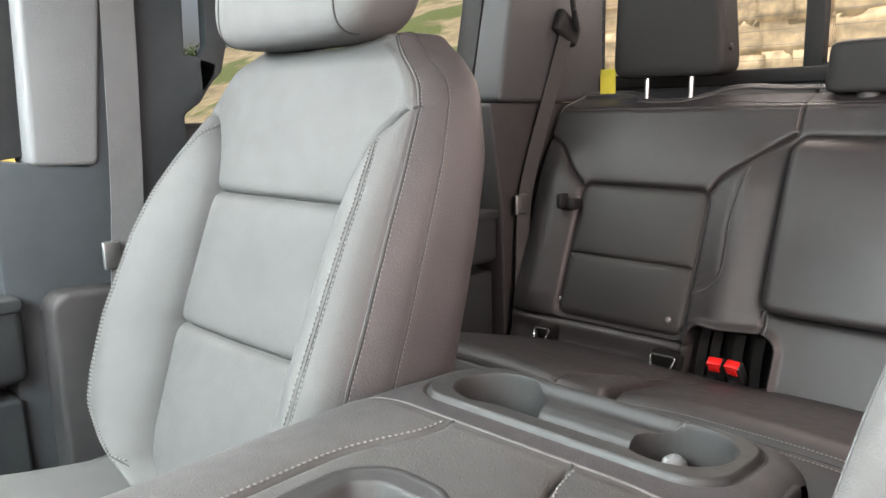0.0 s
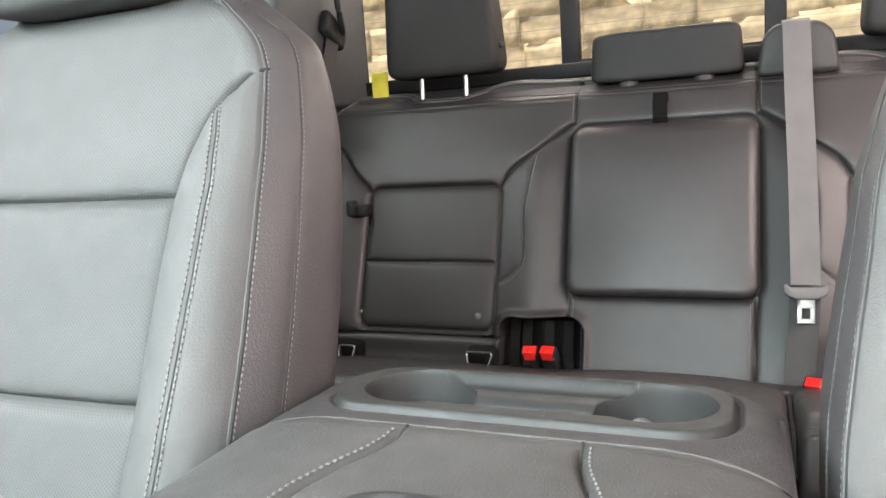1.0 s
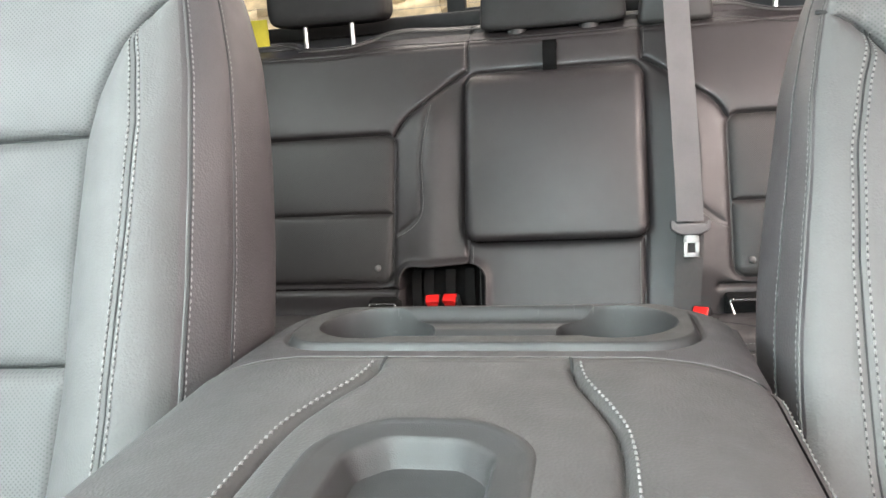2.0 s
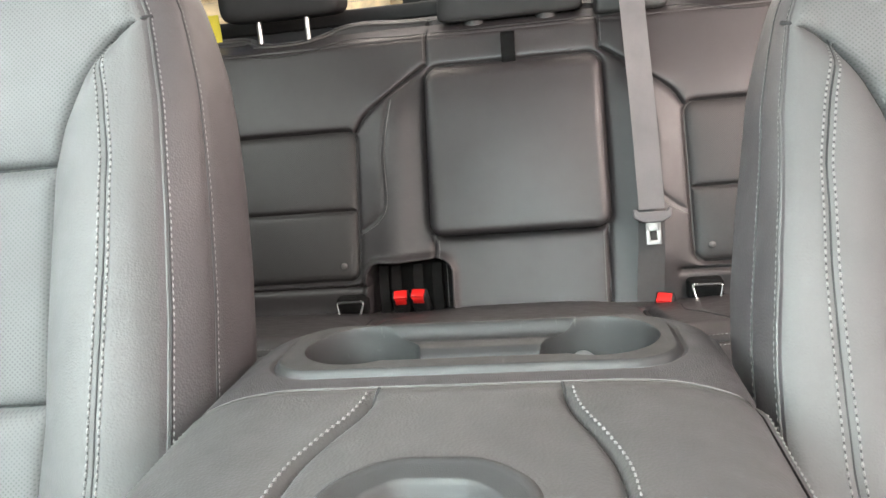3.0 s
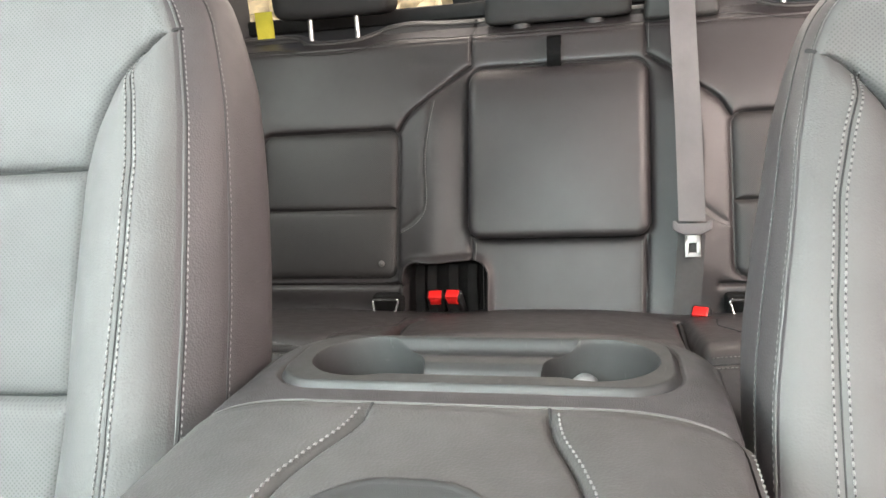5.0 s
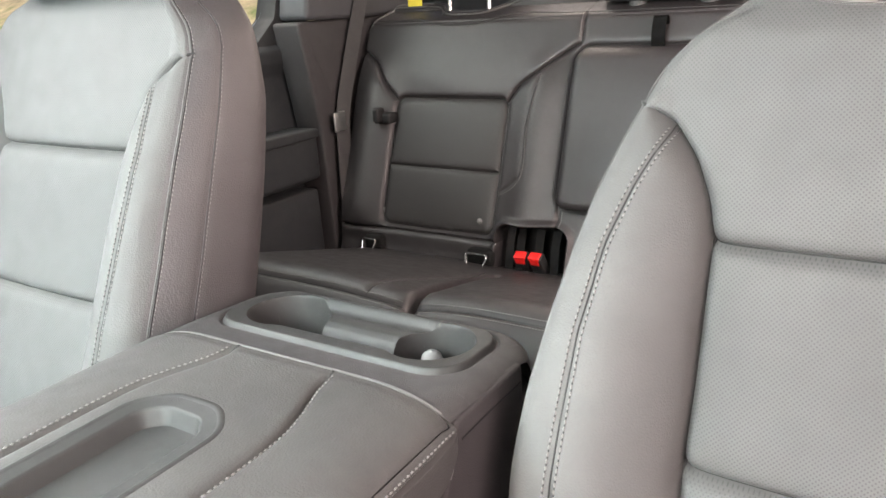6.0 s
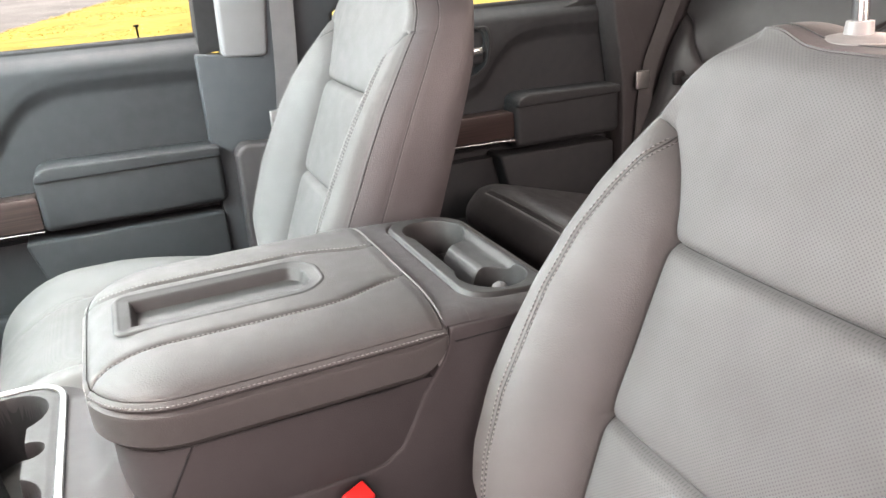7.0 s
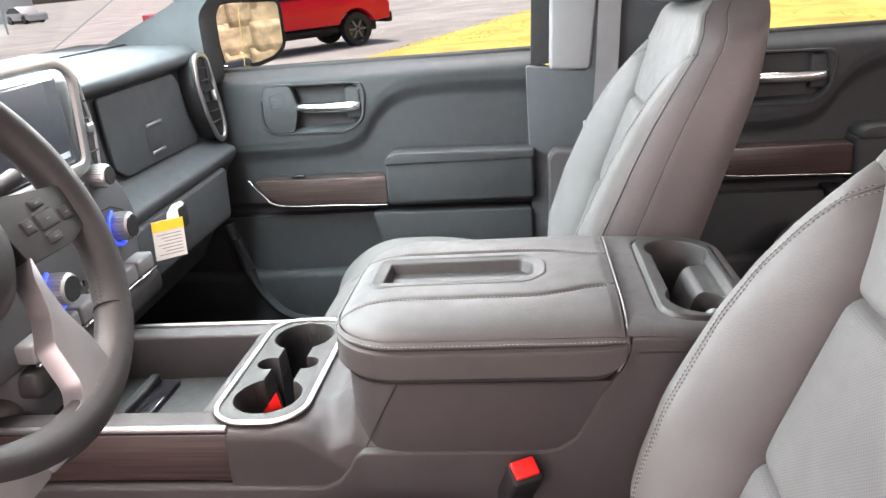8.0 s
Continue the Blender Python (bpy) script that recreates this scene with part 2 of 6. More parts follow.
def part(name, bm, material, parent, label="", smooth=True):
    """Links a bmesh, or a (vertices, faces) pair, as one mesh object under a thing or a part. World metres."""
    me = bpy.data.meshes.new(name)
    if isinstance(bm, tuple):
        me.from_pydata([tuple(map(float, v)) for v in bm[0]], [], [tuple(int(i) for i in f) for f in bm[1]])
    else:
        bm.to_mesh(me)
        bm.free()
    me.materials.append(material)
    me.update()
    if smooth:
        me.shade_smooth()
        me.set_sharp_from_angle(angle=radians(38))
    ob = hang(new(name, me), parent)
    return tagged(ob, label)


def solo(name, bm, material, label, category, kind="", smooth=True, group=""):
    ob = part(name, bm, material, None, label, smooth)
    return tagged(ob, label, category, group, kind)


def rbox(x0, x1, y0, y1, z0, z1, r=0.01, seg=3):
    """Box with rounded edges."""
    bm = bmesh.new()
    bmesh.ops.create_cube(bm, size=1)
    bmesh.ops.scale(bm, vec=(x1 - x0, y1 - y0, z1 - z0), verts=bm.verts)
    bmesh.ops.translate(bm, vec=((x0 + x1) / 2, (y0 + y1) / 2, (z0 + z1) / 2), verts=bm.verts)
    r = min(r, 0.49 * min(x1 - x0, y1 - y0, z1 - z0))
    if r > 0:
        bmesh.ops.bevel(bm, geom=bm.edges[:], offset=r, segments=seg, profile=0.5, affect="EDGES")
    return bm


def turned(bm, m):
    bmesh.ops.transform(bm, matrix=m, verts=bm.verts)
    return bm


def joined(*bms):
    out = bms[0]
    for b in bms[1:]:
        me = bpy.data.meshes.new("tmp")
        b.to_mesh(me)
        b.free()
        out.from_mesh(me)
        bpy.data.meshes.remove(me)
    return out


def prism(outline, axis, a, b, bevel=0.004, seg=2):
    """Outline in the two other axes, extruded along axis from a to b, edges bevelled."""
    bm = bmesh.new()

    def put(u, v, w):
        return {"x": (w, u, v), "y": (u, w, v), "z": (u, v, w)}[axis]
    lo = [bm.verts.new(put(u, v, a)) for u, v in outline]
    hi = [bm.verts.new(put(u, v, b)) for u, v in outline]
    n = len(outline)
    bm.faces.new(lo)
    bm.faces.new(hi)
    for i in range(n):
        bm.faces.new((lo[i], lo[(i + 1) % n], hi[(i + 1) % n], hi[i]))
    bmesh.ops.recalc_face_normals(bm, faces=bm.faces)
    if bevel > 0:
        ed = [e for e in bm.edges if len(e.link_faces) == 2 and e.calc_face_angle(0) > 0.5]
        bmesh.ops.bevel(bm, geom=ed, offset=bevel, segments=seg, profile=0.5, affect="EDGES", clamp_overlap=True)
    return bm


def rounded(pts, r, n=5):
    """Polygon with its corners rounded."""
    out = []
    k = len(pts)
    for i in range(k):
        p, a, b = Vector(pts[i]), Vector(pts[i - 1]), Vector(pts[(i + 1) % k])
        da, db = (a - p), (b - p)
        d = min(r, da.length * 0.45, db.length * 0.45)
        s, e = p + da.normalized() * d, p + db.normalized() * d
        for j in range(n + 1):
            t = j / n
            out.append(tuple((1 - t) ** 2 * s + 2 * t * (1 - t) * p + t * t * e))
    return out


def smooth_path(pts, n=60):
    """Dense Catmull-Rom path through the points."""
    P = np.array(pts, float)
    P = np.vstack([2 * P[0] - P[1], P, 2 * P[-1] - P[-2]])
    seg = len(P) - 3
    out = []
    for k in range(n):
        s = k / (n - 1) * seg
        i = min(int(s), seg - 1)
        t = s - i
        p0, p1, p2, p3 = P[i], P[i + 1], P[i + 2], P[i + 3]
        out.append(0.5 * (2 * p1 + (p2 - p0) * t + (2 * p0 - 5 * p1 + 4 * p2 - p3) * t * t + (3 * p1 - p0 - 3 * p2 + p3) * t ** 3))
    return np.array(out)


def tube(path, r, seg=8, closed=False, flat=1.0, up=(0, 0, 1)):
    """Round or flattened tube along a path; r may be a list."""
    P = np.array(path, float)
    n = len(P)
    rr = np.full(n, r) if np.isscalar(r) else np.array(r, float)
    V, F = [], []
    for i in range(n):
        a = P[(i - 1) % n] if closed or i > 0 else P[i]
        b = P[(i + 1) % n] if closed or i < n - 1 else P[i]
        t = Vector(b - a).normalized()
        u = Vector(up)
        if abs(u.dot(t)) > 0.95:
            u = Vector((1, 0, 0)) if abs(t.x) < 0.9 else Vector((0, 1, 0))
        s = t.cross(u).normalized()
        w = s.cross(t)
        for k in range(seg):
            c = 2 * math.pi * k / seg
            V.append(Vector(P[i]) + s * (math.cos(c) * rr[i]) + w * (math.sin(c) * rr[i] * flat))
    m = n if closed else n - 1
    for i in range(m):
        for k in range(seg):
            F.append((i * seg + k, i * seg + (k + 1) % seg, ((i + 1) % n) * seg + (k + 1) % seg, ((i + 1) % n) * seg + k))
    if not closed:
        F.append(tuple(reversed(range(seg))))
        F.append(tuple(range((n - 1) * seg, n * seg)))
    return V, F


def both(*vfs):
    V, F = [], []
    for v, f in vfs:
        o = len(V)
        V += [tuple(x) for x in v]
        F += [tuple(i + o for i in q) for q in f]
    return V, F


def strip(path, side, width, thick, normal):
    """Flat band of a given width and thickness along a path (webbing, straps)."""
    P = np.array(path, float)
    V, F = [], []
    n = len(P)
    for i in range(n):
        t = Vector(P[min(i + 1, n - 1)] - P[max(i - 1, 0)]).normalized()
        s = Vector(side).normalized()
        nn = s.cross(t).normalized() * (1 if normal > 0 else -1)
        for a, b in ((-1, 0), (1, 0), (1, 1), (-1, 1)):
            V.append(Vector(P[i]) + s * (a * width / 2) + nn * (b * thick))
    for i in range(n - 1):
        for k in range(4):
            F.append((i * 4 + k, i * 4 + (k + 1) % 4, (i + 1) * 4 + (k + 1) % 4, (i + 1) * 4 + k))
    F.append((3, 2, 1, 0))
    F.append(tuple(range((n - 1) * 4, n * 4)))
    return V, F


def stitches(path, out, pitch=0.0048, length=0.0033, r=0.00060, lift=0.0004):
    """Row of thread stitches along a path on a surface; out is the way the surface faces."""
    P = np.array(path, float)
    d = np.r_[0, np.cumsum(np.linalg.norm(np.diff(P, axis=0), axis=1))]
    s, V, F = pitch / 2, [], []
    o = Vector(out).normalized()
    while s + length < d[-1]:
        a = Vector([np.interp(s, d, P[:, k]) for k in range(3)]) + o * lift
        b = Vector([np.interp(s + length, d, P[:, k]) for k in range(3)]) + o * lift
        t = (b - a).normalized()
        w = t.cross(o).normalized() * r
        h = o * r * 1.3
        m = (a + b) / 2
        i = len(V)
        V += [a - h, a + w * 0.6, a - w * 0.6, m + w + h * 0.4, m + h, m - w + h * 0.4, b - h, b + w * 0.6, b - w * 0.6, m - w - h, m + w - h]
        F += [(i + 1, i + 3, i + 4), (i + 1, i + 4, i + 2), (i + 2, i + 4, i + 5), (i + 7, i + 4, i + 3), (i + 7, i + 8, i + 4), (i + 8, i + 5, i + 4),
              (i + 1, i + 10, i + 3), (i + 7, i + 3, i + 10), (i + 2, i + 5, i + 9), (i + 8, i + 9, i + 5)]
        s += pitch
    return V, F


def sheet(P, keep=None):
    """Vertices and faces of a grid of points; keep: the faces to use."""
    nv, nu = P.shape[:2]
    idx = np.arange(nv * nu).reshape(nv, nu)
    Q = np.stack([idx[:-1, :-1], idx[:-1, 1:], idx[1:, 1:], idx[1:, :-1]], -1)
    Q = Q.reshape(-1, 4) if keep is None else Q[keep]
    used, inv = np.unique(Q.ravel(), return_inverse=True)
    return P.reshape(-1, 3)[used].tolist(), inv.reshape(-1, 4).tolist()


def seg_dist(X, Y, path):
    """Distance of every grid place to a polyline in the same two axes."""
    best = np.full(X.shape, 9.0)
    for (ax, ay), (bx, by) in zip(path[:-1], path[1:]):
        dx, dy = bx - ax, by - ay
        L = dx * dx + dy * dy + 1e-12
        t = np.clip(((X - ax) * dx + (Y - ay) * dy) / L, 0, 1)
        best = np.minimum(best, np.hypot(X - ax - t * dx, Y - ay - t * dy))
    return best


def sstep(a, b, x):
    t = np.clip((x - a) / (b - a), 0, 1)
    return t * t * (3 - 2 * t)


def box_sd(X, Y, cx, cy, hx, hy, r):
    """Signed distance to a rounded rectangle."""
    qx, qy = np.abs(X - cx) - (hx - r), np.abs(Y - cy) - (hy - r)
    return np.hypot(np.maximum(qx, 0), np.maximum(qy, 0)) + np.minimum(np.maximum(qx, qy), 0) - r


def lathe(profile, centre, n=32, axis="z"):
    """Turned body from (radius, height) pairs."""
    V, F = [], []
    m = len(profile)
    for k in range(n):
        c, s = math.cos(2 * math.pi * k / n), math.sin(2 * math.pi * k / n)
        for r, h in profile:
            p = {"z": (r * c, r * s, h), "y": (r * c, h, r * s), "x": (h, r * c, r * s)}[axis]
            V.append((centre[0] + p[0], centre[1] + p[1], centre[2] + p[2]))
    for k in range(n):
        for j in range(m - 1):
            a, b = k * m + j, ((k + 1) % n) * m + j
            F.append((a, b, b + 1, a + 1))
    return V, F


def table(x, rows):
    """Smooth value from (place, value) pairs."""
    a = np.array(rows, float)
    g = np.linspace(a[0, 0], a[-1, 0], 600)
    v = np.interp(g, a[:, 0], a[:, 1])
    k = np.hanning(31)
    k /= k.sum()
    v = np.convolve(np.pad(v, 15, "edge"), k, "valid")
    return np.interp(x, g, v)


def pad_solid(A, W, rise, top, back, place, nu=120, ring=None, K=12, bulge=0.012, U=None):
    """A cushion-like solid. A: rows; W: half-width of each row; rise(u, a): shift of the rows at the far end;
    top and back(u, a): depths of both faces; place(u, a, d): the world point. Returns the face grids and the rim."""
    nv = len(A)
    if U is None:
        s = np.linspace(-1, 1, nu)
        s = np.sign(s) * (1 - (1 - np.abs(s)) ** 1.25)
        U = W[:, None] * s[None, :]
    nu = U.shape[1]
    AA = np.repeat(A[:, None], nu, 1)
    AA = AA + rise(U, AA)
    D = top(U, AA)
    B = back(U, AA)
    front = place(U, AA, D)
    rear = place(U, AA, B)[:, ::-1]
    us = np.r_[U[:, 0], U[-1, 1:-1], U[::-1, -1], U[0, ::-1][1:-1]]
    as_ = np.r_[AA[:, 0], AA[-1, 1:-1], AA[::-1, -1], AA[0, ::-1][1:-1]]
    d0 = np.r_[D[:, 0], D[-1, 1:-1], D[::-1, -1], D[0, ::-1][1:-1]]
    d1 = np.r_[B[:, 0], B[-1, 1:-1], B[::-1, -1], B[0, ::-1][1:-1]]
    tu, ta = np.roll(us, -2) - np.roll(us, 2), np.roll(as_, -2) - np.roll(as_, 2)
    L = np.hypot(tu, ta) + 1e-9
    nu_, na_ = -ta / L, tu / L
    cu, ca = us.mean(), as_.mean()
    for _ in range(6):
        nu_ = (np.roll(nu_, 1) + nu_ + np.roll(nu_, -1)) / 3
        na_ = (np.roll(na_, 1) + na_ + np.roll(na_, -1)) / 3
    L = np.hypot(nu_, na_)
    nu_, na_ = nu_ / L, na_ / L
    rows = []
    for k in range(K + 1):
        t = k / K
        bu = (bulge(us, as_) if callable(bulge) else bulge) * (ring(t) if ring else math.sin(math.pi * t))
        rows.append(place(us + nu_ * bu, as_ + na_ * bu, d0 + (d1 - d0) * t))
    R = np.stack(rows, 0)
    R = np.concatenate([R, R[:, :1]], 1)
    return U, AA, front, rear, R[:, ::-1]


# ---------------------------------------------------------------- front seats
SX, SY, SZ, SK = -0.417, 0.593, 0.999, 0.41
OUTER = -1
INNER_WIDE, INNER_LIP, INNER_BOLD, INNER_THIN = 0.0, 0.36, 1.0, 0.0


def seat_outline(h):
    return table(h, [(-0.346, .012), (-0.3445, .040), (-0.338, .085), (-0.328, .120), (-0.312, .155), (-0.29, .187), (-0.26, .212), (-0.22, .227), (-0.16, .231), (-0.10, .230), (-0.04, .226),
                     (0.0, .221), (0.04, .214), (0.08, .202), (0.11, .191), (0.13, .181), (0.150, .163), (0.162, .145), (0.170, .118)])


def seat_inner(h):
    return table(h, [(-0.34, .060), (-0.31, .104), (-0.28, .116), (-0.16, .129), (-0.10, .128), (0.0, .130), (0.03, .136), (0.06, .150), (0.085, .170), (0.098, .186), (0.104, .207), (0.108, .23), (0.2, .30)])


def seat_stitch(h):
    return table(h, [(-0.34, .070), (-0.32, .098), (-0.29, .148), (-0.26, .180), (-0.22, .196), (-0.16, .202), (-0.05, .202), (0.01, .196), (0.05, .184), (0.085, .168), (0.2, .168)])


def seat_bolster(h):
    return table(h, [(-0.34, .018), (-0.30, .042), (-0.25, .058), (-0.15, .062), (-0.05, .055), (0.0, .046), (0.04, .033), (0.07, .020), (0.09, .010), (0.105, .004), (0.12, .0), (0.2, .0)])


def seat_face(u, h):
    """Depth of the seat back's face behind its insert plane."""
    au = np.abs(u)
    wi, ws, wp, b = seat_inner(h), seat_stitch(h), seat_outline(h), seat_bolster(h)
    b = b * np.where(u * OUTER < 0, INNER_BOLD, 1.0)
    f = -0.006 * (1 - np.clip(au / 0.2, 0, 1) ** 2)
    wr = np.minimum(wi, 0.172)
    t = np.clip((au - wr) / np.maximum(np.maximum(ws, wr + 0.02) - wr, 0.01), 0, 1)
    rise = -b * np.sin(t * math.pi / 2) ** 0.9
    over = np.clip((au - ws) / np.maximum(wp - ws, 0.005), 0, 1)
    rise = rise + b * np.where(u * OUTER < 0, INNER_LIP, 0.36) * over ** 1.7
    f = f + np.where(au > wr, rise, 0)
    hs = np.linspace(-0.33, 0.106, 90)
    d = seg_dist(au, h, np.c_[seat_inner(hs), hs])
    f = f + (0.011 * np.exp(-d / 0.0032) + 0.004 * np.exp(-d / 0.012)) * (0.25 + 0.75 * sstep(0.0, 0.016, wp - au))
    # each panel rolls under above its seam and stands proud below it
    for h0 in (0.0, -0.16):
        w0 = float(seat_inner(np.array(h0)))
        d = seg_dist(u, h, [(-w0, h0), (w0, h0)])
        f = f + np.where(h > h0, 0.010 * np.exp(-d / 0.0040) + 0.006 * np.exp(-d / 0.014), 0.010 * np.exp(-d / 0.0022) + 0.006 * np.exp(-d / 0.0050)) * sstep(-0.004, 0.003, w0 + 0.004 - au)
    hs2 = np.linspace(-0.315, 0.078, 60)
    d2 = seg_dist(au, h, np.c_[seat_stitch(hs2), hs2])
    f = f + 0.0022 * np.exp(-(d2 / 0.0022) ** 2)
    edge = np.clip(1 - (wp - au) / 0.010, 0, 1)
    f = f + 0.005 * edge ** 2
    f = f + 0.016 * sstep(0.145, 0.180, h) ** 1.5 - 0.004 * sstep(0.02, 0.10, h) * (1 - np.clip(au / 0.2, 0, 1) ** 2)
    return f


def seat_place(u, h, d):
    wide = 1 + 0.075 * sstep(0.16, -0.05, h)
    inner = 1 + INNER_WIDE * sstep(0.02, -0.14, h) * sstep(0.18, 0.23, np.abs(u))
    return np.stack([SX + np.where(u * OUTER > 0, u * wide, u * inner), SY + SK * h + d, SZ + h], -1)


def _pw(a, n):
    return np.sign(a) * np.abs(a) ** n


def soft_block(cx, cy, cz, hx, hy, hz, lean, e1=0.42, e2=0.50, taper=0.0):
    """Rounded block: flat-sided in the middle, soft at every edge."""
    th, ph = np.meshgrid(np.linspace(0, 2 * math.pi, 121), np.linspace(-math.pi / 2, math.pi / 2, 61))
    x = hx * _pw(np.cos(ph), e1) * _pw(np.cos(th), e2)
    y = hy * _pw(np.cos(ph), e1) * _pw(np.sin(th), e2)
    z = hz * _pw(np.sin(ph), e1)
    x = x * (1 - taper * z / hz)
    return sheet(np.stack([cx + x, cy + y + lean * z, cz + z], -1))


def soft_ring(cx, cy, cz, hx, hy, hz, lean, at):
    """Line round a soft block where it is cut across at x = at, over its face."""
    p = np.linspace(-1.35, 1.35, 160)
    g = np.abs(np.cos(p)) ** (2 * 0.42 / 0.50) - (abs(at) / hx) ** (2 / 0.50)
    p, g = p[g > 0], g[g > 0]
    y, z = -hy * g ** 0.25, hz * _pw(np.sin(p), 0.42)
    return np.stack([0 * y + cx + at, cy + y + lean * z, cz + z], -1)


def front_seat():
    s = thing("bucket_seat", "black perforated leather front seat with pale stitching beside the console", "car seat", (SX, SY - 0.2, 0.32), "front seats")
    A = np.r_[-0.346 + 0.076 * np.linspace(0.0, 1, 60) ** 2, np.linspace(-0.2685, -0.162, 50), np.linspace(-0.16, -0.0022, 64), np.linspace(0.0, 0.13, 54), np.linspace(0.1315, 0.170, 40)]
    W = seat_outline(A)
    wi = np.minimum(seat_inner(A), W - 0.004)
    q = np.linspace(0, 1, 62)
    q2 = np.linspace(0, 1, 46)[1:]
    half = np.concatenate([wi[:, None] * (1 - (1 - q[None, :]) ** 1.3), wi[:, None] + (W - wi)[:, None] * (q2[None, :] ** 1.0)], 1)
    cols = np.concatenate([-half[:, ::-1], half[:, 1:]], 1)

    def rise(u, a):
        w = np.clip((a - 0.06) / 0.110, 0, 1) ** 3
        return w * (0.012 * np.exp(-((np.abs(u) - 0.112) / 0.034) ** 2) - 0.003)
    back = lambda u, a: table(a, [(-0.42, .155), (-0.2, .146), (0.05, .126), (0.15, .102), (0.2, .088)]) - 0.02 * (np.abs(u) / 0.23) ** 4 - INNER_THIN * sstep(0.0, 0.17, -u * OUTER)

    def ring(t):
        g = 1 - np.abs(2 * t - 1) ** 4 if t > 0.5 else 1 - np.abs(2 * t - 1) ** 2.6
        return g - 0.07 * math.exp(-((t - 0.34) / 0.03) ** 2)
    U, AA, F, B, R = pad_solid(A, W, rise, seat_face, back, seat_place, ring=ring, K=26, bulge=lambda u, a: (0.016 - 0.012 * sstep(0.11, 0.155, a)) * np.where((u * OUTER < 0) & (INNER_THIN > 0), 0.4, 1.0), U=cols)
    uc, hc = (U[:-1, :-1] + U[1:, 1:]) / 2, (AA[:-1, :-1] + AA[1:, 1:]) / 2
    col = np.abs(np.arange(uc.shape[1]) - (uc.shape[1] - 1) / 2)
    ins = np.repeat((col < len(q) - 1)[None, :], uc.shape[0], 0)
    back_ob = part("backrest", sheet(B), LEATHER_DARK, s)
    part("upper_panel", sheet(F, ins & (hc > 0)), PERF, back_ob, "perforated leather shoulder panel")
    part("middle_panel", sheet(F, ins & (hc <= 0) & (hc > -0.161)), PERF, back_ob, "perforated leather insert")
    part("lower_panel", sheet(F, ins & (hc <= -0.161)), PERF, back_ob, "perforated leather insert")
    part("bolster", sheet(F, ~ins & (uc < 0)), LEATHER, back_ob, "smooth leather side bolster")
    part("bolster", sheet(F, ~ins & (uc > 0)), LEATHER, back_ob, "smooth leather side bolster")
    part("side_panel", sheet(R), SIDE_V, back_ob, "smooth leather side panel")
    # piping round the edge of the face, and the rows of thread
    rim = R[1]
    n0 = len(A)
    n1 = U.shape[1]
    order = np.arange(rim.shape[0])[::-1]
    loop = rim[order][: 2 * n0 + n1 - 2]
    part("piping", tube(loop[::2], 0.0011, 6), PIPING, back_ob, "leather piping along the edge")
    gap = (R[1] * 0.72 + R[2] * 0.28)[order][: 2 * n0 + n1 - 2]
    part("piping_gap", tube(gap[::2], 0.0011, 5), SEAM, back_ob, "dark sewn gap beside the piping")
    th = (R[1] * 0.35 + R[2] * 0.65)[order][: 2 * n0 + n1 - 2]
    st = []
    left, topp, right = th[10:n0 - 16], th[n0 - 16:n0 + n1 + 14], th[n0 + n1 + 14:-10]
    st.append(stitches(left, (-1, -0.25, 0), r=0.0005))
    st.append(stitches(right, (1, -0.25, 0), r=0.0005))
    st.append(stitches(topp, (0, -0.2, 1), r=0.0005))
    for sg in (-1, 1):
        for off in (-0.0036, 0.0036):
            hs = np.linspace(-0.31, 0.084, 296)
            us = sg * (seat_stitch(hs) + off)
            p = seat_place(us, hs, seat_face(us, hs))
            part("stitch_line", tube(p[::3], 0.00055, 5), SEAM, back_ob, "dark needle line")
            part("bolster_stitching", stitches(p, (sg * 0.15, -1, 0.35), 0.0052, 0.0035, 0.0008), THREAD_L, back_ob, "pale twin stitching", smooth=False)
    part("stitching", both(*st), THREAD, back_ob, "pale grey thread", smooth=False)

    def seam(us, hs, r=0.0018):
        p = seat_place(us, hs, seat_face(us, hs) - 0.0004)
        part("seam", tube(p, r, 5), SEAM, back_ob, "narrow sewn seam")
    hs = np.linspace(-0.33, 0.1045, 90)
    hs = hs[seat_inner(hs) < seat_outline(hs) + 0.002]
    for sg in (-1, 1):
        p = seat_place(sg * seat_inner(hs), hs, seat_face(sg * seat_inner(hs), hs) - 0.0004)
        h9 = float(hs[-1])
        u9 = float(seat_outline(np.array(h9)))
        q9 = [seat_place(np.array(sg * (u9 + a)), np.array(h9 + b), seat_face(np.array([sg * u9]), np.array([h9]))[0] + c) for a, b, c in ((0.002, 0.0005, 0.002), (0.0045, 0.001, 0.006))]
        part("seam", tube(np.vstack([p, q9]), 0.0018, 5), SEAM, back_ob, "narrow sewn seam")
        seam(sg * seat_stitch(np.linspace(-0.315, 0.085, 70)), np.linspace(-0.315, 0.085, 70), 0.0007)
    for h0 in (0.0, -0.16):
        w0 = float(seat_inner(np.array(h0)))
        seam(np.linspace(-w0, w0, 50), np.full(50, h0))
    side_line = R[9][order][: 2 * n0 + n1 - 2]
    part("seam", tube(side_line[6:-6:2], 0.0009, 5), SEAM, back_ob, "side panel seam")
    for nm, a, b, way in (("left", 14, n0 - 20, -1), ("right", n0 + n1 + 20, 2 * n0 + n1 - 16, 1)):
        part("side_stitching", stitches((R[9] * 0.55 + R[10] * 0.45)[order][a:b], (way, -0.1, 0), r=0.0003), THREAD, back_ob, "pale grey thread", smooth=False)
    # head restraint on two posts
    hr = part("headrest", soft_block(SX, SY + 0.082, 1.288, 0.152, 0.062, 0.118, 0.18), LEATHER, s, "smooth leather head restraint")
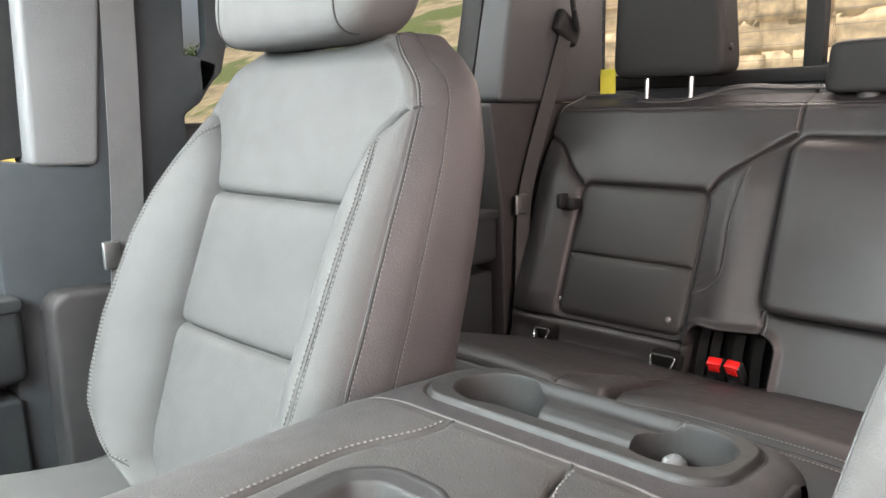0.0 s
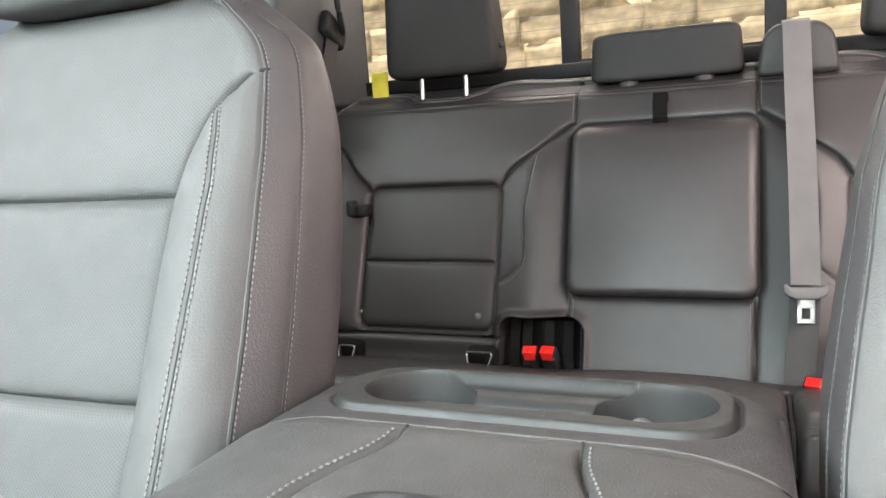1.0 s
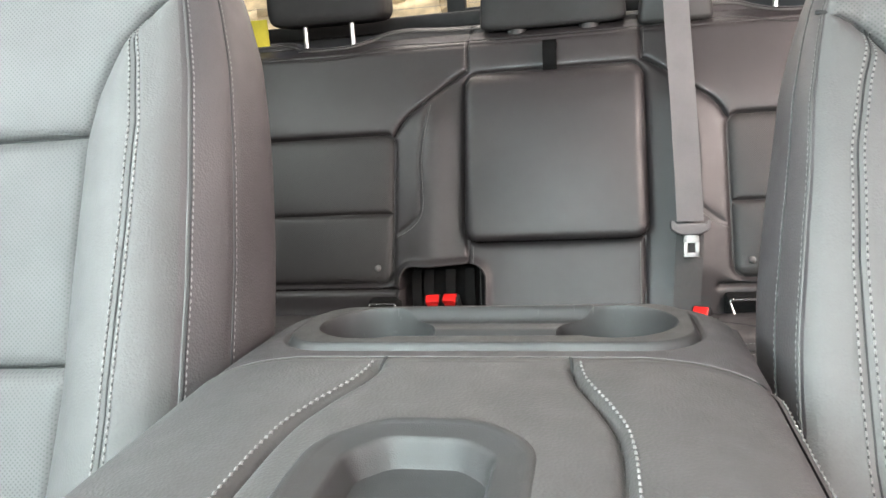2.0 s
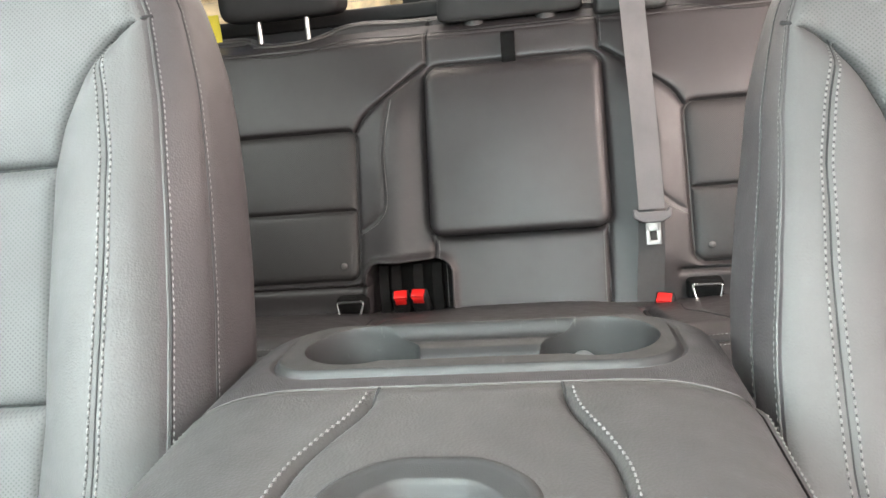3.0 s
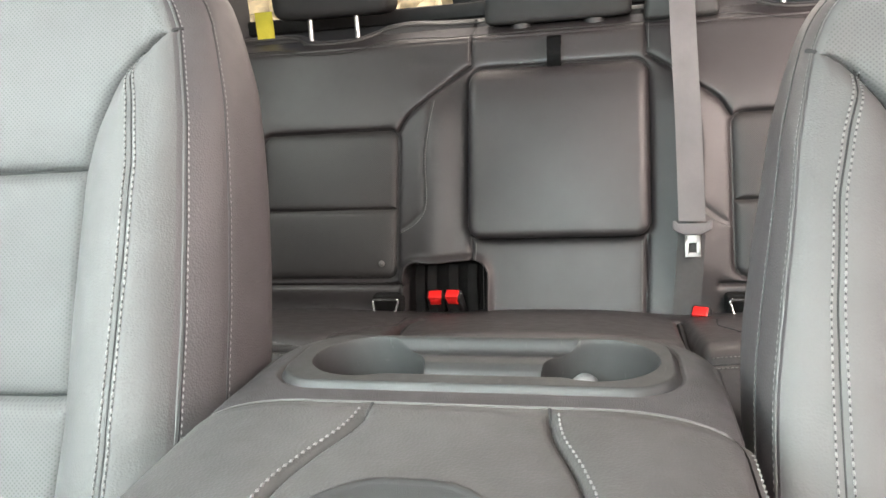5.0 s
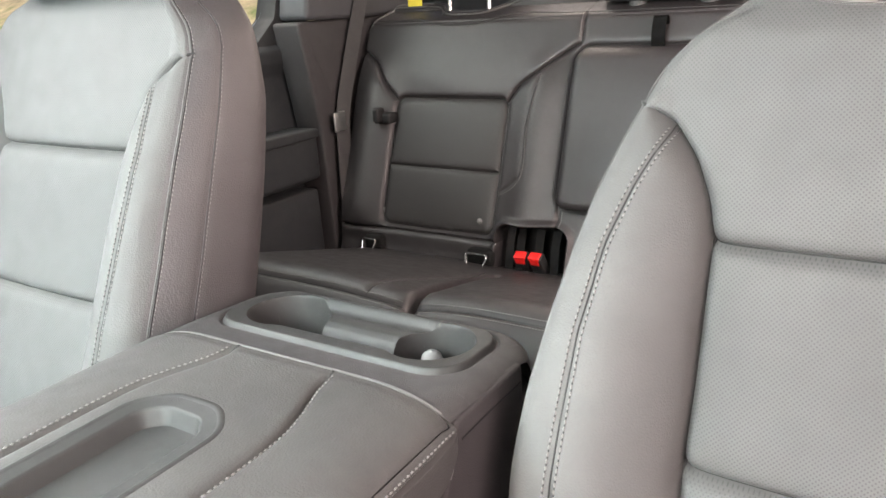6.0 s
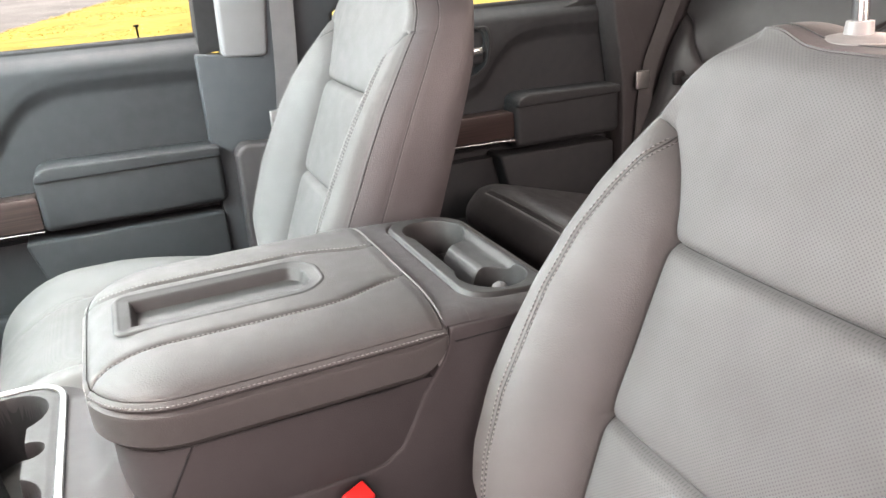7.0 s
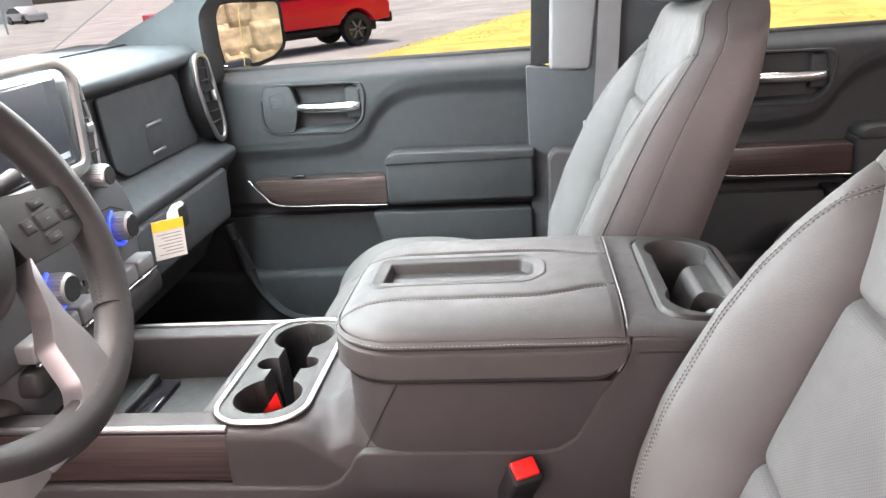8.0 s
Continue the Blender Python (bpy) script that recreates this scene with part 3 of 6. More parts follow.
    for sg in (-1, 1):
        part("seam", tube(soft_ring(SX, SY + 0.082, 1.288, 0.152, 0.062, 0.118, 0.18, sg * 0.112), 0.0012, 5), SEAM, hr, "sewn seam")
    part("release_button", lathe([(0.0, 0.004), (0.009, 0.003), (0.011, -0.003)], (SX + 0.150, SY + 0.086, 1.248), 18, "x"), PLASTIC_S, hr, "round release button")
    for dx in (-0.062, 0.062):
        part("post", tube([(SX + dx, SY + 0.126, 1.145), (SX + dx, SY + 0.104, 1.33)], 0.0065, 12), CHROME, s, "chrome post")
        part("post_collar", both(lathe([(0.0, 0.016), (0.010, 0.016), (0.011, 0.006), (0.024, 0.005), (0.029, 0.002), (0.030, -0.014)], (SX + dx, SY + 0.122, SZ + 0.168), 28)), COLLAR, s, "satin grey post collar")
    # cushion
    Y = np.r_[-0.03 + 0.13 * (1 - np.cos(np.linspace(0.05, math.pi / 2, 34))), np.linspace(0.104, 0.50, 66)]
    e = np.clip((0.10 - Y) / 0.13, 0, 1)
    Wc = 0.240 - 0.085 * (1 - np.sqrt(1 - 0.97 * e ** 2))

    def ctop(u, y):
        au = np.abs(u)
        z = 0.688 - 0.05 * sstep(0.16, 0.5, y) - 0.075 * np.clip((0.12 - y) / 0.15, 0, 1) ** 2.2
        z = z + 0.022 * sstep(0.13, 0.20, au) - 0.03 * sstep(0.205, 0.24, au)
        d = seg_dist(au, y, [(0.11, 0.02), (0.135, 0.16), (0.125, 0.5)])
        d = np.minimum(d, seg_dist(u, y, [(-0.13, 0.16), (0.13, 0.16)]))
        d = np.minimum(d, seg_dist(u, y, [(-0.13, 0.27), (0.13, 0.27)]))
        return z - 0.010 * np.exp(-d / 0.008)
    pl = lambda u, y, z: np.stack([SX + u, y, z], -1)
    U, AA, F, B, R = pad_solid(Y, Wc, lambda u, a: 0 * u, ctop, lambda u, a: 0 * u + 0.47, pl, nu=90, K=14, bulge=0.020)
    ins = np.abs((U[:-1, :-1] + U[1:, 1:]) / 2) < 0.132
    cu = part("cushion", both(sheet(B), sheet(R)), LEATHER, s, "smooth leather cushion side")
    part("cushion_insert", sheet(F[:, ::-1], ins[:, ::-1]), PERF, cu, "perforated leather cushion insert")
    um = (U[:-1, :-1] + U[1:, 1:]) / 2
    part("cushion_bolster", sheet(F[:, ::-1], (~ins & (um < 0))[:, ::-1]), LEATHER, cu, "smooth leather cushion bolster")
    part("cushion_bolster", sheet(F[:, ::-1], (~ins & (um > 0))[:, ::-1]), LEATHER, cu, "smooth leather cushion bolster")
    part("seat_base", rbox(SX - 0.23, SX + 0.23, 0.08, 0.56, 0.265, 0.475, 0.02), PLASTIC, s, "black plastic seat base")
    part("recliner_cover", rbox(SX - 0.275, SX - 0.235, 0.30, 0.60, 0.50, 0.64, 0.015), PLASTIC, s, "black plastic recliner cover")
    return s


seat = front_seat()
OUTER = 1
INNER_WIDE, INNER_LIP, INNER_BOLD, INNER_THIN = 0.040, 0.05, 1.13, 0.042
driver_seat = front_seat()
driver_seat.location += Vector((0.858, 0.063, -0.051))
for ch in driver_seat.children:
    if ch.name.startswith("headrest"):
        ch.location.z += 0.095
        ch.location.y -= 0.012

# ---------------------------------------------------------------- centre console
def console():
    c = thing("center_console", "black console with padded lid, cup tray and chrome-ringed cup holders", "console", (0, 0.3, 0.32))
    # lid
    y0, y1, hx, R0 = 0.156, 0.492, 0.166, 0.085
    Y = np.r_[y0 + R0 * (1 - np.cos(np.linspace(0.0, math.pi / 2, 60))), np.linspace(y0 + R0 + 0.0018, y1, 150)]
    e = np.clip((y0 + R0 - Y) / R0, 0, 1)
    W = hx - R0 + R0 * np.sqrt(np.maximum(1 - e ** 2, 0))
    seam = smooth_path([(0.057, 0.50), (0.062, 0.465), (0.075, 0.43), (0.083, 0.395), (0.084, 0.32), (0.084, 0.22), (0.090, 0.175), (0.102, 0.150)], 60)
    TX, TY, THX, THY = 0.0, 0.300, 0.047, 0.110
    smax = lambda a, b, k=0.022: np.maximum(a, b) + np.maximum(k - np.abs(a - b), 0) ** 2 / (4 * k)

    def ltop(u, y):
        sd = -box_sd(u, y, 0, (y0 + 0.9) / 2, hx, (0.9 - y0) / 2, R0)
        q = np.clip(1 - sd / 0.075, 0, 1)
        z = 0.862 - 0.026 * (1 - np.sqrt(1 - 0.97 * q ** 2)) - 0.002 * sstep(y1 - 0.012, y1, y)
        ds = np.minimum(seg_dist(u, y, seam + np.array([0.003, 0])), seg_dist(-u, y, seam - np.array([0.012, 0])))
        z = z - (0.006 * np.exp(-ds / 0.0022) + 0.0025 * np.exp(-ds / 0.012)) * sstep(y1, y1 - 0.016, y)
        return z
    ring = lambda t: (0.2 + 0.8 * min(1, t / 0.10)) * (1 - 0.8 * math.exp(-((t - 0.20) / 0.045) ** 2)) * (1 if t < 0.85 else 1 - 1.2 * (t - 0.85) / 0.15)
    pl = lambda u, y, z: np.stack([u, y, z], -1)
    U, AA, F, B, R = pad_solid(Y, W, lambda u, a: 0 * u, ltop, lambda u, a: 0.788 + 0.034 * (1 - np.sqrt(1 - 0.98 * np.clip((a - y1 + 0.034) / 0.034, 0, 1) ** 2)) + 0 * u, pl, nu=300, ring=ring, K=26, bulge=0.006)
    xc, yc = (U[:-1, :-1] + U[1:, 1:]) / 2, (AA[:-1, :-1] + AA[1:, 1:]) / 2
    o = np.array(rounded([(TX - THX, TY - THY), (TX + THX, TY - THY), (TX + THX, TY + THY - 0.024), (TX + THX - 0.024, TY + THY - 0.002), (TX - THX + 0.024, TY + THY - 0.002), (TX - THX, TY + THY - 0.024)], 0.013, 10))
    tang = np.roll(o, -1, 0) - np.roll(o, 1, 0)
    tang /= np.linalg.norm(tang, axis=1)[:, None]
    inn_n = np.c_[-tang[:, 1], tang[:, 0]]
    tray = seg_dist(xc, yc, np.vstack([o, o[:1]])) < 0.0
    inside = np.zeros(xc.shape, bool)
    for (ax, ay), (bx, by) in zip(o, np.roll(o, -1, 0)):
        hit = (ay > yc) != (by > yc)
        inside ^= hit & (xc < (bx - ax) * (yc - ay) / (by - ay + 1e-12) + ax)
    tray = inside | (seg_dist(xc, yc, np.vstack([o, o[:1]])) < 0.0016)
    lid = part("lid", both(sheet(F[:, ::-1], ~tray[:, ::-1]), sheet(B[:, ::-1]), sheet(R[:, ::-1])), LID_L, c, "padded leather-look console lid")
    rows = [np.c_[o + inn_n * a, np.full(len(o), 0.862 + b)] for a, b in ((-0.0060, -0.0018), (-0.0048, -0.0004), (-0.0030, 0.0006), (-0.0006, 0.0008), (0.0010, 0.0000), (0.0020, -0.0006), (0.0115, -0.0010), (0.0128, -0.0018), (0.0142, -0.0040), (0.0165, -0.0125), (0.0178, -0.0148), (0.0200, -0.0155))]
    G = np.stack([np.vstack([r, r[:1]]) for r in rows], 0)
    nrow, ncol = G.shape[:2]
    V, F2 = sheet(G)
    ring_f = [tuple(f) for f in F2]
    base = [(nrow - 1) * ncol + k for k in range(ncol - 1)]
    part("lid_tray", (V, ring_f + [tuple(base)]), PLASTIC_S, lid, "shallow moulded tray in the lid")
    st = []
    for sg in (-1, 1):
        p = np.c_[sg * (seam[3:-6, 0] + 0.0048 + (0.003 if sg > 0 else -0.012)), seam[3:-6, 1]]
        q = np.c_[p, ltop(p[:, 0], p[:, 1])]
        st.append(stitches(q, (0, 0, 1), r=0.0007, lift=0.0010))
    n0 = len(Y)
    rim = R[2][::-1]
    st.append(stitches(rim[:n0 - 2], (-1, -0.3, 0.5), r=0.0007))
    st.append(stitches(rim[n0 + U.shape[1] - 2: 2 * n0 + U.shape[1] - 3], (1, -0.3, 0.5), r=0.0007))
    st.append(stitches(rim[2 * n0 + U.shape[1] - 2:-1], (0, -1, 0.5), r=0.0007))
    part("stitching", both(*st), THREAD, lid, "pale grey thread", smooth=False)
    for sg in (-1, 1):
        p = np.c_[sg * (seam[:-3, 0] + (0.003 if sg > 0 else -0.012)), np.minimum(seam[:-3, 1], y1 - 0.001)]
        part("seam", tube(np.c_[p, ltop(p[:, 0], p[:, 1]) + 0.0004], 0.0011, 5), SEAM, lid, "narrow sewn seam")
    part("seam", tube(R[5][:-1][::2], 0.0014, 5, closed=True), SEAM, lid, "sewn seam round the lid edge")
    # body under the lid: bin, proud side walls, rear deck
    part("body", rbox(-0.150, 0.150, 0.115, 0.655, 0.262, 0.69, 0.008), PLASTIC, c, "grained black plastic console body")
    bo = [(x, y) for x, y in rounded([(-0.1655, 0.164), (0.1655, 0.164), (0.1655, 0.60), (-0.1655, 0.60)], 0.082, 14) if y < 0.4] + [(0.1655, 0.50), (-0.1655, 0.50)]
    part("storage_bin", prism([p for p in bo], "z", 0.60, 0.7865, 0.003), PLASTIC, c, "rounded storage bin under the lid")
    for sg in (-1, 1):
        wall_o = [(-0.58, 0.262), (0.607, 0.262), (0.607, 0.837), (0.500, 0.840), (0.493, 0.810), (0.480, 0.790), (0.466, 0.772), (0.452, 0.742), (0.436, 0.714),
                  (0.416, 0.701), (0.395, 0.697), (0.184, 0.697), (0.174, 0.690), (0.164, 0.672), (0.150, 0.655), (0.130, 0.647), (-0.58, 0.6445)]
        part("side_wall", prism(wall_o, "x", *sorted((sg * 0.132, sg * 0.1685)), 0.004, 3), PLASTIC, c, "moulded console side wall")
        part("deck_seam", tube([(sg * 0.1685, 0.505, 0.822), (sg * 0.1685, 0.56, 0.822), (sg * 0.1685, 0.604, 0.821)], 0.0011, 6), BLACK, c, "thin seam below the rear deck")
        part("panel_gap", tube(smooth_path([(sg * 0.1646, 0.234, 0.786), (sg * 0.1650, 0.219, 0.760), (sg * 0.1645, 0.203, 0.730), (sg * 0.1630, 0.189, 0.702)], 30), 0.0012, 6), BLACK, c, "thin panel gap")
    tail = [(x, y) for x, y in rounded([(-0.1683, 0.40), (0.1683, 0.40), (0.1683, 0.6595), (-0.1683, 0.6595)], 0.056, 14) if y > 0.55]
    part("deck_back", prism([(-0.1683, 0.6065), (-0.10, 0.6065), (0.10, 0.6065), (0.1683, 0.6065)] + [p for p in tail if p[1] > 0.6067], "z", 0.262, 0.800, 0.003), PLASTIC, c, "back wall of the rear deck")
    for sg in (-1, 1):
        part("lid_gap", tube(smooth_path([(sg * 0.1600, 0.205, 0.7872), (sg * 0.1652, 0.25, 0.7870), (sg * 0.1672, 0.40, 0.7868), (sg * 0.1676, 0.440, 0.7870)], 40), 0.0012, 6), BLACK, c, "dark gap under the lid")
    xt = np.linspace(-0.158, 0.158, 90)
    flank = [(0.1690, 0.484, 0.800), (0.1694, 0.492, 0.815), (0.1690, 0.4955, 0.828), (0.166, 0.4955, 0.8350)]
    arch = smooth_path([(-x, y, z) for x, y, z in flank] + [(x, 0.4955, float(ltop(np.array(x), np.array(y1)) - 0.0020)) for x in xt] + flank[::-1], 200)
    part("lid_surround", tube(arch, 0.0017, 8), EDGE, c, "thin satin edge behind the lid")
    # cup tray at the rear
    ux, uy = np.meshgrid(np.linspace(-0.166, 0.166, 560), np.linspace(0.4945, 0.666, 300))
    er = -box_sd(ux, uy, 0, 0.44, 0.169, 0.220, 0.055)
    z = 0.850 - 0.018 * (1 - np.sqrt(1 - 0.97 * np.clip(1 - er / 0.03, 0, 1) ** 2)) - 0.06 * sstep(0.001, -0.010, er) - 0.008 * sstep(0.50, 0.65, uy)
    sdt = box_sd(ux, uy, 0, 0.588, 0.138, 0.051, 0.034)
    z = z + 0.0035 * sstep(0.003, -0.003, sdt) - 0.0025 * np.exp(-((sdt - 0.002) / 0.002) ** 2)
    cup = np.minimum(np.hypot(ux + 0.081, uy - 0.590), np.hypot(ux - 0.086, uy - 0.590)) - 0.0405
    fine = np.linspace(0.545, 0.642, 400)
    prof = np.interp(fine, [0.555, 0.5565, 0.560, 0.563, 0.571, 0.577, 0.583, 0.588, 0.593, 0.600, 0.612, 0.620, 0.625, 0.629, 0.632], [0, 0.002, 0.050, 0.060, 0.062, 0.056, 0.036, 0.021, 0.0125, 0.0085, 0.0085, 0.0095, 0.0085, 0.003, 0])
    prof = np.convolve(np.pad(prof, 14, mode="edge"), np.hanning(31)[1:-1] / np.hanning(31).sum(), mode="valid")
    bridge = np.interp(uy, fine, prof)
    z = z - np.maximum(0.088 * sstep(0.0015, -0.006, cup), bridge * sstep(0.074, 0.066, np.abs(ux)))
    P = np.stack([ux, uy, z], -1)
    xc, yc = (ux[:-1, :-1] + ux[1:, 1:]) / 2, (uy[:-1, :-1] + uy[1:, 1:]) / 2
    inn = box_sd(xc, yc, 0, 0.588, 0.139, 0.052, 0.034) < 0
    part("rear_deck", sheet(P, ~inn), DECK, c, "grained plastic deck behind the lid")
    deep = (cup[:-1, :-1] + cup[1:, 1:]) / 2 < -0.0045
    ct = part("cup_tray", sheet(P, inn & ~deep), TRAY_S, c, "satin plastic tray with two cup holders")
    part("cup_well", sheet(P, inn & deep & (ux[:-1, :-1] < 0)), PLASTIC, ct, "deep cup holder well")
    part("cup_well", sheet(P, inn & deep & (ux[:-1, :-1] >= 0)), PLASTIC, ct, "deep cup holder well")
    part("cup_stop", lathe([(0.0, 0.014), (0.005, 0.0135), (0.009, 0.010), (0.0105, 0.004), (0.011, -0.056)], (0.076, 0.606, 0.8145), 20), TRIM_L, ct, "small grey sprung cup stop")
    # front cup holders
    ux, uy = np.meshgrid(np.linspace(-0.150, 0.150, 260), np.linspace(-0.016, 0.106, 130))
    sd = box_sd(ux, uy, 0, 0.045, 0.150, 0.060, 0.046)
    cup = np.minimum(np.hypot(ux + 0.090, uy - 0.045), np.hypot(ux - 0.086, uy - 0.045)) - 0.0435
    slot = box_sd(ux, uy, -0.003, 0.047, 0.075, 0.020, 0.012)
    notch = np.minimum(np.hypot(ux + 0.003, uy - 0.072), np.hypot(ux + 0.003, uy - 0.018)) - 0.016
    hole = np.minimum(np.minimum(cup, slot), notch)
    z = 0.728 + 0.002 * sstep(-0.004, -0.014, sd) - 0.085 * sstep(0.001, -0.005, hole) - 0.02 * sstep(-0.001, 0.004, sd)
    P = np.stack([ux, uy, z], -1)
    k = (sd[:-1, :-1] + sd[1:, 1:]) / 2 < 0.004
    inside = (hole[:-1, :-1] + hole[1:, 1:]) / 2 < -0.001
    fc = part("front_cup_tray", sheet(P, k & ~inside), PLASTIC_S, c, "satin plate round the front cup holders")
    # near-black colour puts the shade inside the wells
    part("cup_well", sheet(P, k & inside), BLACK, fc, "deep cup wells with shade in their black")
    a = np.linspace(0, 2 * math.pi, 121)[:-1]
    rp = []
    for t in a:
        dx, dy = math.cos(t), math.sin(t)
        lo, hi = 0.0, 0.4
        for _ in range(30):
            m = (lo + hi) / 2
            if float(box_sd(np.array(dx * m), np.array(0.045 + dy * m), 0, 0.045, 0.150, 0.060, 0.046)) > 0:
                hi = m
            else:
                lo = m
        rp.append((dx * lo, 0.045 + dy * lo, 0.7295))
    part("chrome_ring", tube(rp, 0.0043, 8, closed=True, flat=0.7), SATIN, c, "bright satin ring round the cup holders")
    # front tray, rails and trim
    part("front_body", rbox(-0.146, 0.146, -0.60, 0.10, 0.262, 0.620, 0.02), PLASTIC, c, "grained plastic front console")
    qa = np.linspace(0, math.pi / 2, 12)
    half = [(0.1640 - 0.002 * k, 0.60 + 0.1035 * k) for k in np.linspace(0, 1, 10)] + [(0.144 + 0.018 * math.cos(t), 0.7075 + 0.018 * math.sin(t)) for t in qa[1:]] + [(x, 0.7255) for x in np.linspace(0.143, 0.0, 76)]
    prof = np.array([(-x, z) for x, z in half] + [(x, z) for x, z in half[-2::-1]])
    yy = np.linspace(-0.022, 0.25, 150)
    P = np.stack([np.repeat(prof[None, :, 0], len(yy), 0), np.repeat(yy[:, None], len(prof), 1), np.repeat(prof[None, :, 1], len(yy), 0)], -1)
    xm, ym = P[:, :, 0], P[:, :, 1]
    lift = 0.030 * sstep(0.120, 0.172, ym) ** 2 * (P[:, :, 2] > 0.718)
    fall = 0.055 * sstep(0.085, 0.166, np.abs(xm)) * sstep(0.085, 0.190, ym) * np.clip((P[:, :, 2] - 0.60) / 0.10, 0, 1)
    P[:, :, 2] += lift - fall
    open_ = box_sd((xm[:-1, :-1] + xm[1:, 1:]) / 2, (ym[:-1, :-1] + ym[1:, 1:]) / 2, 0, 0.045, 0.148, 0.058, 0.044) > -0.001
    part("cup_housing", sheet(P, open_ & ((ym[:-1, :-1] > 0.012) | (np.abs(xm[:-1, :-1]) < 0.149))), PLASTIC, c, "rounded housing round the front cup holders")
    for sg in (-1, 1):
        part("tray_rail", rbox(*sorted((sg * 0.112, sg * 0.150)), -0.55, -0.014, 0.61, 0.7245, 0.006, 3), PLASTIC, c, "rail beside the open tray")
    for sg in (-1, 1):
        part("tray_filler", rbox(*sorted((sg * 0.143, sg * 0.1515)), -0.030, 0.016, 0.62, 0.7245, 0.003), PLASTIC, c, "corner between rail and cup housing")
    part("tray_divider", rbox(-0.12, 0.12, -0.036, -0.012, 0.61, 0.7255, 0.006), PLASTIC, c, "wall between tray and cup holders")
    part("tray_mat", joined(rbox(-0.112, 0.112, -0.50, -0.036, 0.61, 0.652, 0.003), rbox(-0.090, 0.030, -0.215, -0.200, 0.65, 0.672, 0.004)), BLACK, c, "ribbed rubber mat in the open tray")
    part("phone_slot", rbox(-0.088, 0.028, -0.198, -0.168, 0.648, 0.662, 0.003), GLOSS, c, "dark phone slot")
    for sg in (-1, 1):
        part("wood_panel", rbox(min(sg * .150, sg * .157), max(sg * .150, sg * .157), -0.50, 0.014, 0.650, 0.718, 0.003), WOOD, c, "dark wood-look side trim")
        part("trim_strip", rbox(min(sg * .150, sg * .159), max(sg * .150, sg * .158), -0.50, 0.014, 0.7195, 0.7275, 0.002), SATIN, c, "bright trim strip")
    c.location += Vector((0.006, 0.0, 0.006))
    return c


console()

# red leaflet standing in the cup holder
solo("folded_leaflet", joined(prism([(-0.024, 0.0), (0.024, 0.0), (0.022, 0.050)], "y", -0.0006, 0.0006, 0), prism([(-0.024, 0.0), (0.020, 0.0), (-0.004, 0.020)], "y", 0.004, 0.0052, 0)), RED, "small folded red card in the front cup holder", "leaflet", smooth=False).matrix_world = \
    Matrix.Translation((0.090, 0.048, 0.700)) @ pose(0, 0, 0, 10, 0, 62)


# ---------------------------------------------------------------- belts
def buckle(x, y, z, lean, turn, label, k=1.0):
    b = thing("seat_belt_buckle", label, "seat belt buckle", (x, y, z - 0.1), "seat belt buckles")
    m = Matrix.Translation((x, y, z)) @ pose(0, 0, 0, lean, 0, turn) @ Matrix.Scale(k, 4)
    part("housing", turned(rbox(-0.016, 0.016, -0.011, 0.011, -0.075, 0.0, 0.004), m), BLACK, b)
    part("release_button", turned(joined(rbox(-0.0125, 0.0125, -0.0122, 0.006, -0.006, 0.0035, 0.002), rbox(-0.0105, 0.0105, -0.0128, -0.008, -0.018, -0.003, 0.002)), m), RED, b, "red release button")
    part("stalk", turned(rbox(-0.010, 0.010, -0.005, 0.005, -0.16, -0.07, 0.003), m), BLACK, b)
    return b


buckle(0.200, 0.378, 0.694, -32, -62, "black buckle with red button between console and driver seat", 1.2)


# ---------------------------------------------------------------- rear bench
RY, RZ, RK = 1.412, 0.679, 0.387


